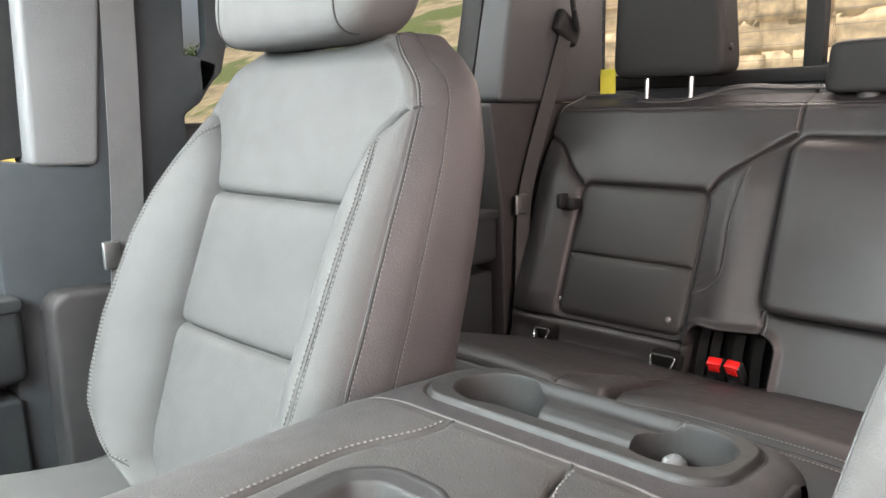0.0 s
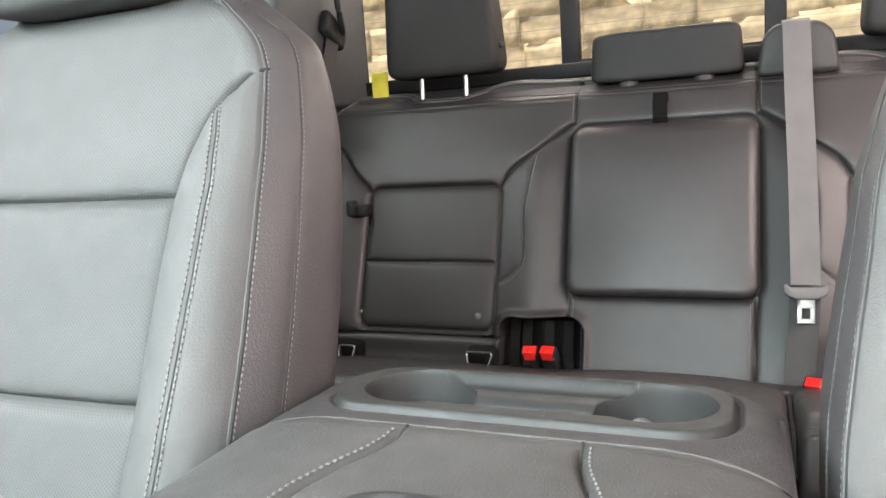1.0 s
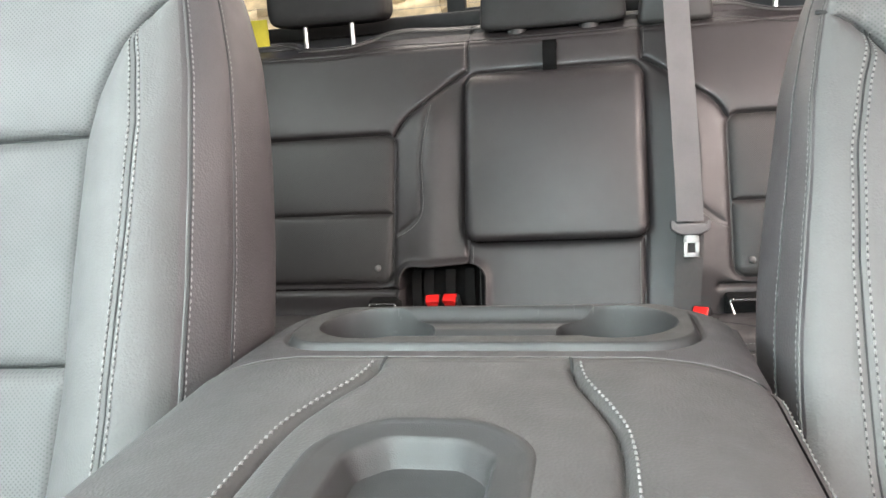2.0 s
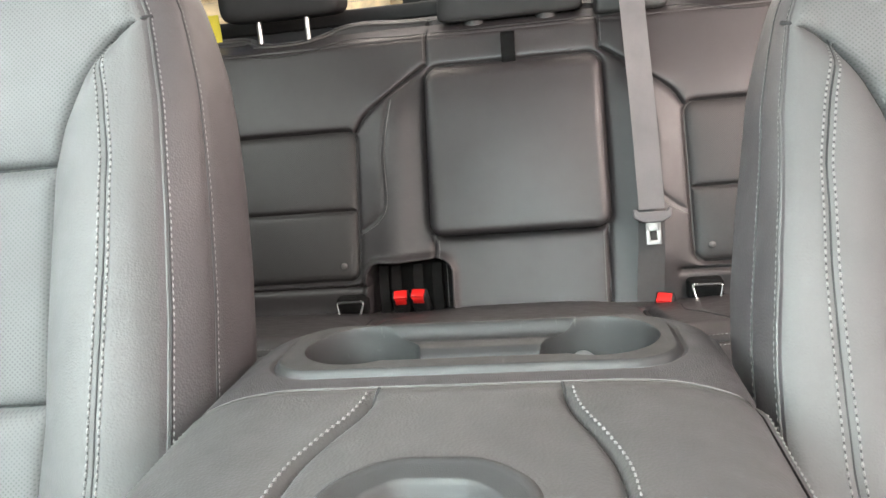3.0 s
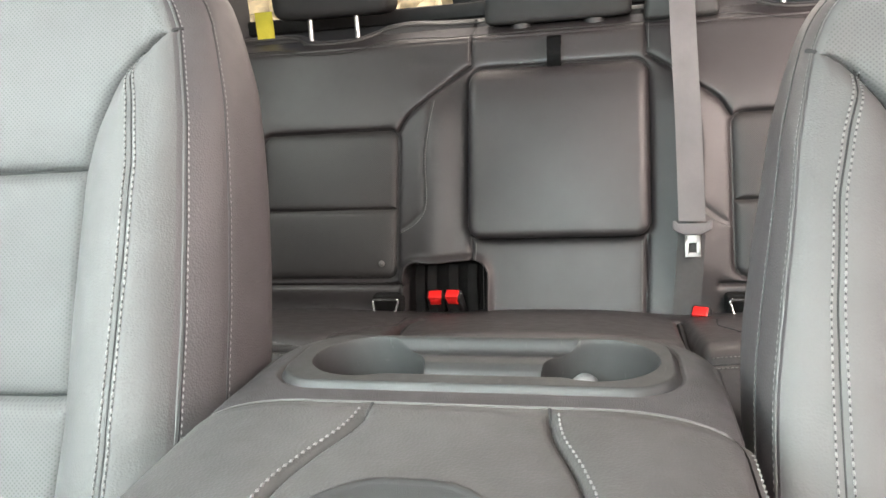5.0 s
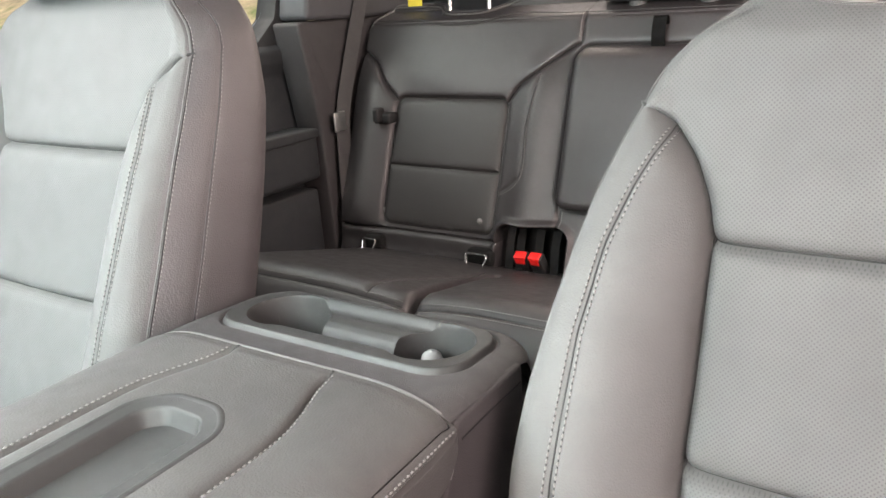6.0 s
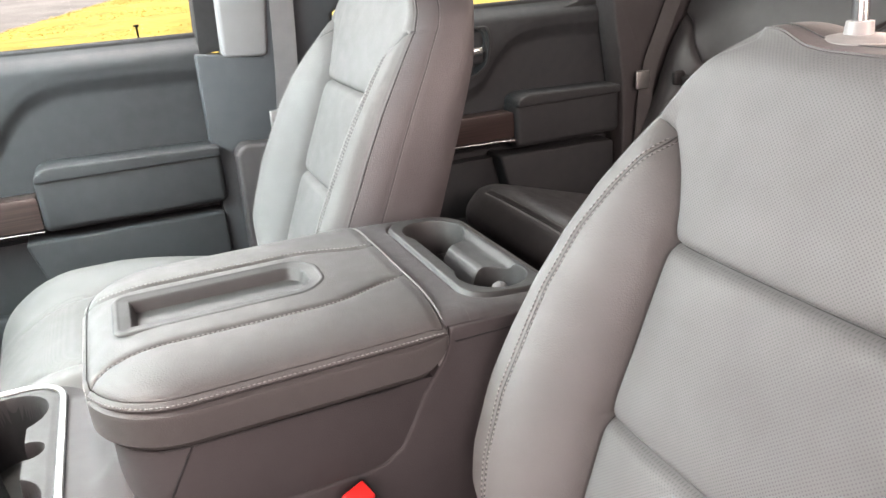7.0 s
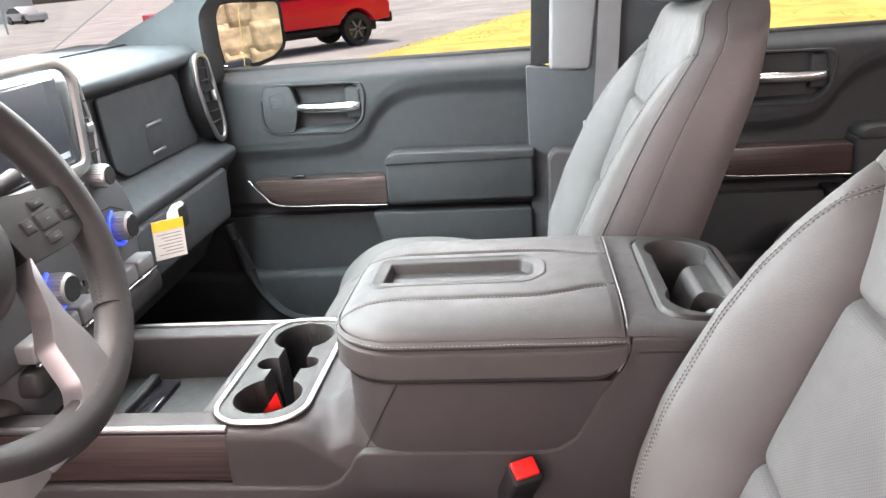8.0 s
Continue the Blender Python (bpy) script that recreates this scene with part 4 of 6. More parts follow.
def bench_face(x, z):
    ax = np.abs(x)
    f = 0.012 * sstep(0.95, 1.10, z)
    f = f - 0.018 * np.exp(-((ax - 0.232) / 0.042) ** 2) * sstep(0.58, 0.68, z) * sstep(1.03, 0.93, z)
    f = f - 0.026 * np.exp(-((ax - 0.655) / 0.05) ** 2) * sstep(0.60, 0.70, z) * sstep(1.04, 0.92, z)
    pan = box_sd(ax, z, 0.448, 0.786, 0.143, 0.136, 0.022)
    f = f + 0.004 * sstep(0.003, -0.008, pan) - 0.007 * np.clip(1 - ((ax - 0.448) / 0.143) ** 2, 0, 1) * np.clip(1 - ((z - 0.786) / 0.136) ** 2, 0, 1)
    arm = box_sd(x, z, 0.0, 0.8725, 0.166, 0.1515, 0.026)
    qa = np.clip(1 + arm / 0.022, 0, 1)
    f = f - 0.024 * np.where(arm < 0, np.sqrt(np.clip(1 - qa ** 2, 0, 1)), 0) - 0.010 * np.clip(1 - (x / 0.166) ** 2, 0, 1) * np.clip(1 - ((z - 0.8725) / 0.1515) ** 2, 0, 1)
    lines = np.minimum(np.abs(pan) * 0.8, np.abs(arm) * 0.75 + 9 * (arm < -0.003))
    wing = smooth_path([(0.166, 1.030), (0.195, 1.012), (0.245, 0.978), (0.285, 0.948), (0.306, 0.918)], 30)
    wing2 = smooth_path([(0.590, 0.918), (0.625, 0.955), (0.660, 0.995), (0.705, 1.020)], 20)
    lines = np.minimum(lines, seg_dist(ax, z, wing))
    lines = np.minimum(lines, seg_dist(ax, z, wing2))
    lines = np.minimum(lines, seg_dist(ax, z, [(0.306, 0.776), (0.592, 0.778)]) + 0.0015)
    lines = np.minimum(lines, seg_dist(ax, z, [(0.163, 1.03), (0.164, 1.12)]) + 0.001)
    lines = np.minimum(lines, seg_dist(ax, z, [(0.160, 0.722), (0.155, 0.56)]) + 0.001)
    lines = np.minimum(lines, seg_dist(ax, z, smooth_path([(0.236, 0.975), (0.252, 0.88), (0.249, 0.79), (0.268, 0.76), (0.300, 0.738)], 24)) + 0.004)
    lines = np.minimum(lines, seg_dist(ax, z, [(0.28, 0.640), (0.70, 0.640)]))
    f = f + 0.012 * np.exp(-lines / 0.0030) + 0.003 * np.exp(-lines / 0.012)
    f = f + 0.010 * sstep(0.645, 0.60, z) * sstep(0.25, 0.30, ax)
    pocket = box_sd(x, z, -0.208, 0.610, 0.077, 0.072, 0.026)
    f = f - 0.010 * np.exp(-((pocket - 0.006) / 0.006) ** 2) + 0.075 * sstep(0.003, -0.006, pocket)
    f = f + 0.004 * np.exp(-np.abs(z - 1.0805) / 0.0028) + 0.060 * np.clip((z - 1.0805) / 0.024, 0, 1) ** 1.7
    return f


def bench_place(u, z, d):
    return np.stack([u, RY + RK * (z - RZ) + d, z], -1)


def rear_bench():
    s = thing("rear_bench_seat", "black leather rear bench with folding centre armrest and split backs", "car seat", (0, 1.3, 0.32))
    A = np.r_[np.linspace(0.555, 1.04, 210), np.linspace(1.0425, 1.10, 40)]
    e = np.clip((A - 1.04) / 0.065, 0, 1)
    W = 0.705 - 0.05 * (1 - np.sqrt(1 - 0.95 * e ** 2))

    def rise(u, a):
        au = np.abs(u)
        w = np.clip((a - 0.98) / 0.12, 0, 1) ** 2
        return w * (0.010 - 0.020 * np.exp(-((au - 0.455) / 0.085) ** 4) + 0.006 * np.exp(-((au - 0.30) / 0.06) ** 2))
    back = lambda u, a: 0 * u + 0.13 - 0.03 * sstep(1.0, 1.11, a)
    ring = lambda t: 1 - abs(2 * t - 1) ** 3
    U, AA, F, B, R = pad_solid(A, W, rise, bench_face, back, bench_place, nu=560, ring=ring, K=14, bulge=0.012)
    x, z = (U[:-1, :-1] + U[1:, 1:]) / 2, (AA[:-1, :-1] + AA[1:, 1:]) / 2
    ax = np.abs(x)
    pan = box_sd(ax, z, 0.448, 0.786, 0.143, 0.136, 0.022) < 0
    arm = box_sd(x, z, 0.0, 0.8725, 0.166, 0.1515, 0.026) < 0
    pocket = box_sd(x, z, -0.208, 0.610, 0.076, 0.071, 0.026) < -0.004
    mid = (ax < 0.160) & ~arm & ~pocket
    wingz = np.interp(ax, [0.166, 0.195, 0.245, 0.285, 0.306, 0.59, 0.625, 0.66, 0.705], [1.03, 1.012, 0.978, 0.948, 0.92, 0.92, 0.955, 0.995, 1.02])
    up = (z > wingz) & ~pan & ~mid
    rest = ~(pan | arm | pocket | mid | up)
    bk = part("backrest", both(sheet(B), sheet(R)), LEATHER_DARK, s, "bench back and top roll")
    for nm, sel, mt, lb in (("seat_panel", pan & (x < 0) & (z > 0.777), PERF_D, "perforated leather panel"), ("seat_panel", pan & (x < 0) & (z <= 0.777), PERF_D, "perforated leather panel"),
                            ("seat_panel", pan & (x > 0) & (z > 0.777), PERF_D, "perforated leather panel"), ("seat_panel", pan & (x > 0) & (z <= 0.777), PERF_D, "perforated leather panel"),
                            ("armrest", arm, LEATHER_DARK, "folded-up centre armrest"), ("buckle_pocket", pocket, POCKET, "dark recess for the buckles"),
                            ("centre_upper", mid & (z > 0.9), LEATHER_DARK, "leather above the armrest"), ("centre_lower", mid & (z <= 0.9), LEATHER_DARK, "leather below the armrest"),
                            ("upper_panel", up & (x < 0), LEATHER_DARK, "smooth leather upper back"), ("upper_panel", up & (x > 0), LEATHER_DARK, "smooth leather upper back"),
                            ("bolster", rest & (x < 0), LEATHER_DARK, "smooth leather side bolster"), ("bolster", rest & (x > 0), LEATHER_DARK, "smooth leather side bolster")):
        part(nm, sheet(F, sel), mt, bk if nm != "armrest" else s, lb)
    def seam(path, r=0.0019):
        q = smooth_path(path, 70)
        part("seam", tube(bench_place(q[:, 0], q[:, 1], bench_face(q[:, 0], q[:, 1]) - 0.0004), r, 5), SEAM, bk, "narrow sewn seam")
    for sg in (-1, 1):
        seam([(sg * a, b) for a, b in ((0.166, 1.030), (0.195, 1.012), (0.245, 0.978), (0.285, 0.948), (0.304, 0.922))])
        seam([(sg * a, b) for a, b in ((0.590, 0.920), (0.625, 0.955), (0.660, 0.995), (0.700, 1.018))])
        seam([(sg * 0.308, 0.7765), (sg * 0.45, 0.7775), (sg * 0.59, 0.778)], 0.001)
        seam([(sg * 0.163, 1.03), (sg * 0.164, 1.098)], 0.0008)
        seam([(sg * 0.160, 0.716), (sg * 0.155, 0.565)], 0.0008)
        loop = rounded([(sg * 0.305, 0.650), (sg * 0.591, 0.650), (sg * 0.591, 0.922), (sg * 0.305, 0.922)], 0.024, 8)
        q = np.array(loop)
        part("seam", tube(bench_place(q[:, 0], q[:, 1], bench_face(q[:, 0], q[:, 1]) - 0.0004), 0.0026, 6, closed=True), SEAM, bk, "seam round the seat panel")
    q = np.array(rounded([(-0.166, 0.721), (0.166, 0.721), (0.166, 1.024), (-0.166, 1.024)], 0.028, 8))
    part("seam", tube(bench_place(q[:, 0], q[:, 1], bench_face(q[:, 0] * 1.006, 0.8725 + (q[:, 1] - 0.8725) * 1.006) - 0.001), 0.0022, 5, closed=True), SEAM, bk, "gap round the armrest")
    k = int(np.argmin(np.abs(A - 1.0805)))
    part("seam", tube(F[k, 6:-6:4], 0.0016, 5), SEAM, bk, "seam along the top edge")
    rim = R[1][::-1]
    n0, n1 = len(A), U.shape[1]
    part("piping", tube(rim[n0 - 30:n0 + n1 + 26][::3], 0.0026, 6), PIPING, bk, "leather piping along the top edge")
    st = [stitches(R[3][::-1][n0 - 10:n0 + n1 + 8], (0, -0.5, 1))]
    for sg in (-1, 1):
        for path in ([(0.150, 0.715), (0.147, 0.57)], [(0.168, 1.04), (0.169, 1.095)]):
            q = smooth_path([(sg * a, b) for a, b in path], 40)
            st.append(stitches(bench_place(q[:, 0], q[:, 1], bench_face(q[:, 0], q[:, 1])), (0, -1, 0.3), r=0.0008, lift=0.0009))
        q = smooth_path([(sg * a, b) for a, b in [(0.230, 0.975), (0.246, 0.88), (0.243, 0.79), (0.262, 0.755), (0.300, 0.732)]], 80)
        st.append(stitches(bench_place(q[:, 0], q[:, 1], bench_face(q[:, 0], q[:, 1])), (0, -1, 0.3), r=0.0008, lift=0.0009))
    part("stitching", both(*st), THREAD, bk, "grey thread", smooth=False)
    # cushion with two splits, rising towards its front edge
    Y = np.r_[0.925 + 0.11 * (1 - np.cos(np.linspace(0, math.pi / 2, 46))), np.linspace(1.039, 1.44, 100)]
    e = np.clip((1.035 - Y) / 0.11, 0, 1)
    W = 0.715 - 0.105 * (1 - np.sqrt(1 - 0.98 * e ** 2))
    joint_l = smooth_path([(-0.232, 1.300), (-0.240, 1.220), (-0.216, 1.090), (-0.196, 1.000), (-0.190, 0.945), (-0.190, 0.920)], 24)
    joint_r = smooth_path([(0.204, 1.300), (0.200, 1.150), (0.196, 1.000), (0.194, 0.920)], 16)
    corner = smooth_path([(0.276, 0.948), (0.273, 1.020), (0.263, 1.120), (0.252, 1.200), (0.262, 1.300)], 24)
    slope = lambda y: 0.715 - 0.293 * (y - 0.96)

    def ctop(u, y):
        z0 = slope(y) - 0.044 * np.clip((0.995 - y) / 0.07, 0, 1) ** 2.2
        d = np.minimum(seg_dist(u, y, joint_l), seg_dist(u, y, joint_r))
        d2 = np.minimum(seg_dist(u, y, [(-0.62, 0.946), (-0.198, 0.946)]), seg_dist(u, y, [(-0.182, 0.946), (0.62, 0.946)]))
        d2 = np.minimum(d2, seg_dist(np.abs(u), y, corner) + 0.0015)
        crown = 0.008 * np.exp(-(u / 0.15) ** 4) + 0.006 * np.exp(-((np.abs(u) - 0.46) / 0.18) ** 4)
        side = 0.034 * np.clip((np.abs(u) - 0.60) / 0.115, 0, 1) ** 2.4
        return z0 + crown - side - (0.012 + 0.020 * sstep(1.30, 1.05, y)) * np.exp(-(d / 0.0075) ** 2) - 0.008 * np.exp(-d / 0.03) - 0.005 * np.exp(-d2 / 0.005)
    pl = lambda u, y, z: np.stack([u, y, z], -1)
    U, AA, F, B, R = pad_solid(Y, W, lambda u, a: 0 * u, ctop, lambda u, a: 0 * u + slope(a) - 0.125, pl, nu=360, K=14, bulge=0.026)
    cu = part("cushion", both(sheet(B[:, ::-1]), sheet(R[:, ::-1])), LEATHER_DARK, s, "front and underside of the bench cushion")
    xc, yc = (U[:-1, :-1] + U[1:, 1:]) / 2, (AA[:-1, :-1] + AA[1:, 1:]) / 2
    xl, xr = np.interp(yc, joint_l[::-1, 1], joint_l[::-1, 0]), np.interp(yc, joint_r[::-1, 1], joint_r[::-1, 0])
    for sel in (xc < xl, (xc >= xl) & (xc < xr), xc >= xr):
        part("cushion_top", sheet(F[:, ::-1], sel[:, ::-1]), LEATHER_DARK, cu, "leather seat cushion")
    for x0, x1 in ((-0.62, -0.205), (-0.175, 0.182), (0.21, 0.62)):
        for yy in (0.9395, 0.9525):
            q = np.linspace(x0, x1, 140)
            part("stitching", stitches(np.c_[q, 0 * q + yy, ctop(q, 0 * q + yy)], (0, -0.4, 1)), THREAD, cu, "grey thread", smooth=False)
        q = np.linspace(x0, x1, 80)
        part("seam", tube(np.c_[q, 0 * q + 0.946, ctop(q, 0 * q + 0.946) + 0.0008], 0.0014, 5), SEAM, cu, "narrow sewn seam")
    for q in (joint_l, joint_r):
        part("cushion_gap", tube(np.c_[q, ctop(q[:, 0], q[:, 1]) + 0.006], 0.0045, 6), BLACK, cu, "dark gap between the cushions")
    for sg in (-1, 1):
        q = np.c_[sg * corner[:, 0], corner[:, 1]]
        part("seam", tube(np.c_[q, ctop(q[:, 0], q[:, 1]) + 0.0012], 0.0013, 5), SEAM, cu, "narrow sewn seam")
    part("cushion_base", rbox(-0.66, 0.66, 1.00, 1.50, 0.262, 0.55, 0.02), BLACK, s, "dark bench base")
    # head restraints
    for cx, hh, cz, hw in ((-0.459, 0.105, 1.262, 0.117), (0.459, 0.105, 1.262, 0.117), (0.0, 0.043, 1.150, 0.134)):
        dp = 0.050 if hh > 0.08 else 0.042
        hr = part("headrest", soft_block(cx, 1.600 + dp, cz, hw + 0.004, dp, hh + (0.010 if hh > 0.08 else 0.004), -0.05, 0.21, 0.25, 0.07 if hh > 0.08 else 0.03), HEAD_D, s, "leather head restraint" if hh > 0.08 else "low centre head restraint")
        for dx in ((-0.0515, 0.0505) if hh > 0.08 else (-0.07, 0.07)):
            part("post", tube([(cx + dx, 1.628, 1.075), (cx + dx, 1.634, cz - hh + 0.02)], 0.0052, 12), SATIN, s, "chrome post")
            part("post_collar", lathe([(0.0, 0.006), (0.012, 0.006), (0.019, 0.002), (0.021, -0.02)], (cx + dx, 1.628, 1.096 if hh > 0.08 else 1.104), 20), PLASTIC_S, s, "plastic post collar")
        part("release_button", lathe([(0.0, 0.004), (0.006, 0.003), (0.007, -0.002)], (cx + hw + 0.012, 1.64, cz - 0.06), 14, "x"), PLASTIC_S, hr) if hh > 0.08 else None
    # pull strap, snaps, hook, anchors
    part("pull_strap", strip(smooth_path([(-0.003, 1.548, 1.018), (-0.003, 1.545, 1.045), (-0.003, 1.556, 1.072), (-0.003, 1.566, 1.072), (-0.003, 1.572, 1.050)], 24), (1, 0, 0), 0.026, 0.002, 1), STRAP, s, "black pull strap above the armrest")
    for x in (-0.335, 0.335, -0.592):
        zz = 0.679
        y = RY + RK * (zz - RZ) + float(bench_face(np.array([[x]]), np.array([[zz]]))[0, 0])
        part("snap_button", turned(joined(*[_bm(lathe([(0.0, 0.0035), (0.004, 0.003), (0.0062, 0.001), (0.0065, -0.002)], (0, 0, 0), 18))]), Matrix.Translation((x, y, zz)) @ pose(0, 0, 0, 68, 0, 0)), EDGE, s, "small round snap button")
    part("bag_hook", joined(rbox(-0.622, -0.586, 1.462, 1.500, 0.868, 0.892, 0.006), rbox(-0.622, -0.606, 1.445, 1.475, 0.872, 0.905, 0.006)), BLACK, s, "black plastic hook")
    for x in (-0.318, 0.316, -0.60):
        w = 0.026 if x > -0.5 else 0.019
        loop = rounded([(x - w, 0.623), (x + w, 0.623), (x + w * 0.7, 0.597), (x - w * 0.7, 0.597)], 0.006, 5)
        part("anchor_loop", tube([(a, 1.352 + (b - 0.597) * 0.5, b) for a, b in loop], 0.0024, 8, closed=True, up=(0, 1, 0)), CHROME, s, "bright child-seat anchor loop")
        part("anchor_slot", rbox(x - w - 0.005, x + w + 0.005, 1.374, 1.404, 0.592, 0.628, 0.008), POCKET, s, "dark anchor slot")
    return s


def _bm(vf):
    bm = bmesh.new()
    vs = [bm.verts.new(v) for v in vf[0]]
    for f in vf[1]:
        try:
            bm.faces.new([vs[i] for i in f])
        except ValueError:
            pass
    bmesh.ops.remove_doubles(bm, verts=bm.verts, dist=1e-5)
    return bm


rear_bench()
buckle(-0.228, 1.392, 0.626, 30, 6, "black rear buckle with red button in the bench recess")
buckle(-0.194, 1.390, 0.628, 30, -6, "black rear buckle with red button in the bench recess")
straps = thing("buckle_straps", "black webbing straps in the bench buckle recess", "seat belt", (-0.21, 1.42, 0.56))
for x in (-0.262, -0.238, -0.196, -0.160):
    part("strap", strip(smooth_path([(x, 1.428, 0.672), (x, 1.414, 0.640), (x + 0.002, 1.400, 0.60), (x + 0.002, 1.392, 0.575)], 16), (1, 0, 0), 0.018, 0.002, 1), POCKET, straps, "narrow black strap")
buckle(0.242, 1.345, 0.612, 35, -20, "black rear buckle with red button beside the centre belt")

# centre shoulder belt over its guide
belt = thing("centre_seat_belt", "grey webbing shoulder belt hanging over the bench back with steel tongue", "seat belt", (0.23, 1.45, 0.6))
part("belt_guide", prism(rounded([(0.160, 1.09), (0.296, 1.09), (0.284, 1.160), (0.262, 1.180), (0.190, 1.180), (0.170, 1.160)], 0.016), "y", 1.585, 1.68, 0.012, 3), PLASTIC_S, belt, "black plastic belt guide")
part("webbing", strip(smooth_path([(0.223, 1.600, 1.1815), (0.223, 1.582, 1.1815), (0.224, 1.570, 1.160), (0.226, 1.53, 1.06), (0.230, 1.475, 0.92), (0.232, 1.405, 0.752)], 60), (1, 0, 0), 0.044, 0.0016, -1), BELT, belt)
part("tongue_grip", turned(prism(rounded([(-0.033, 0.012), (-0.027, 0.013), (-0.024, 0.007), (0.024, 0.007), (0.027, 0.013), (0.033, 0.012), (0.032, -0.003), (0.016, -0.012), (-0.016, -0.012), (-0.032, -0.003)], 0.004, 4), "y", -0.006, 0.006, 0.003), Matrix.Translation((0.232, 1.398, 0.742)) @ pose(0, 0, 0, -20, 0, 0)), BELT, belt, "grey plastic tongue grip")
part("tongue", turned(joined(rbox(-0.013, -0.006, -0.0015, 0.0015, -0.040, 0.0, 0.001), rbox(0.006, 0.013, -0.0015, 0.0015, -0.040, 0.0, 0.001), rbox(-0.013, 0.013, -0.0015, 0.0015, -0.018, 0.0, 0.001), rbox(-0.013, 0.013, -0.0015, 0.0015, -0.042, -0.034, 0.001)),
                      Matrix.Translation((0.232, 1.396, 0.734)) @ pose(0, 0, 0, -20, 0, 0)), STEEL, belt, "steel tongue plate")
# lap end of the same belt, its shade painted by the darker copy
part("lower_webbing", strip(smooth_path([(0.232, 1.412, 0.745), (0.228, 1.392, 0.68), (0.222, 1.375, 0.60), (0.222, 1.372, 0.57)], 30), (1, 0, 0), 0.046, 0.0016, -1), BELT_D, belt, "lower lap webbing with shade in its colour")

# yellow cloth tag on the rear head restraint
solo("cloth_tag", rbox(-0.645, -0.605, 1.655, 1.658, 1.115, 1.172, 0.001), YELLOW, "yellow cloth tag hanging beside the rear headrest", "tag")

# ---------------------------------------------------------------- cab
solo("floor", joined(rbox(-0.80, 0.80, -0.95, 1.82, 0.14, 0.265, 0.01), rbox(-0.80, 0.80, -1.0, -0.72, 0.2, 1.02, 0.05)), CARPET, "dark carpeted cab floor and firewall", "floor", "structure")
solo("ceiling", rbox(-0.78, 0.78, -0.02, 1.80, 1.50, 1.56, 0.02), HEADLINER, "grey cloth headliner", "ceiling", "structure")
PAINT = mat("white_car_paint", (0.70, 0.70, 0.69), 0.25, var=0.03, var_scale=4, coat=0.6)
solo("roof", rbox(-0.82, 0.82, -0.06, 1.86, 1.562, 1.60, 0.018), PAINT, "painted cab roof", "roof", "structure")


def hole_wall(x0, x1, y0, y1, z0, z1, opens, axis, a, b, bevel=0.004):
    """Wall in the plane across axis, made of bars round rectangular openings given as (u0, u1, v0, v1)."""
    us = sorted({x0, x1, *[o[0] for o in opens], *[o[1] for o in opens]})
    bms = []
    lo, hi = z0, z1
    for u0, u1 in zip(us[:-1], us[1:]):
        mid = (u0 + u1) / 2
        gap = [o for o in opens if o[0] < mid < o[1]]
        spans = [(lo, hi)] if not gap else [(lo, gap[0][2]), (gap[0][3], hi)]
        for s0, s1 in spans:
            if s1 - s0 > 1e-4:
                bms.append(rbox(u0, u1, a, b, s0, s1, bevel, 1) if axis == "y" else rbox(a, b, u0, u1, s0, s1, bevel, 1))
    return joined(*bms)


# rear wall with a sliding rear window
solo("wall_rear", hole_wall(-0.80, 0.80, 0, 0, 0.26, 1.56, [(-0.745, 0.745, 1.158, 1.47)], "y", 1.775, 1.84), SOFT, "dark trim of the cab rear wall", "wall", "structure")
rw = thing("window_1", "sliding rear window with black frame and heater lines", "window", (0, 1.79, 1.16), kind="structure")
part("window_frame", joined(rbox(-0.750, 0.750, 1.760, 1.782, 1.128, 1.160, 0.004), rbox(-0.232, -0.192, 1.762, 1.790, 1.150, 1.475, 0.004), rbox(0.176, 0.216, 1.762, 1.790, 1.150, 1.475, 0.004),
                            rbox(-0.232, 0.216, 1.764, 1.788, 1.150, 1.166, 0.003)), BLACK, rw, "black window frame")
for x0, x1 in ((-0.742, -0.234), (-0.190, 0.174), (0.218, 0.742)):
    p = part("pane", rbox(x0, x1, 1.800, 1.804, 1.159, 1.469, 0), GLASS, rw, "clear glass", smooth=False)
    p.visible_shadow = False
for x0, x1 in ((-0.742, -0.234), (-0.190, 0.174), (0.218, 0.742)):
    for k in range(9):
        part("heater_line", rbox(x0, x1, 1.7984, 1.7994, 1.178 + 0.031 * k, 1.1788 + 0.031 * k, 0), INK, rw, smooth=False)


def xs(sg, a, b):
    return (min(sg * a, sg * b), max(sg * a, sg * b))


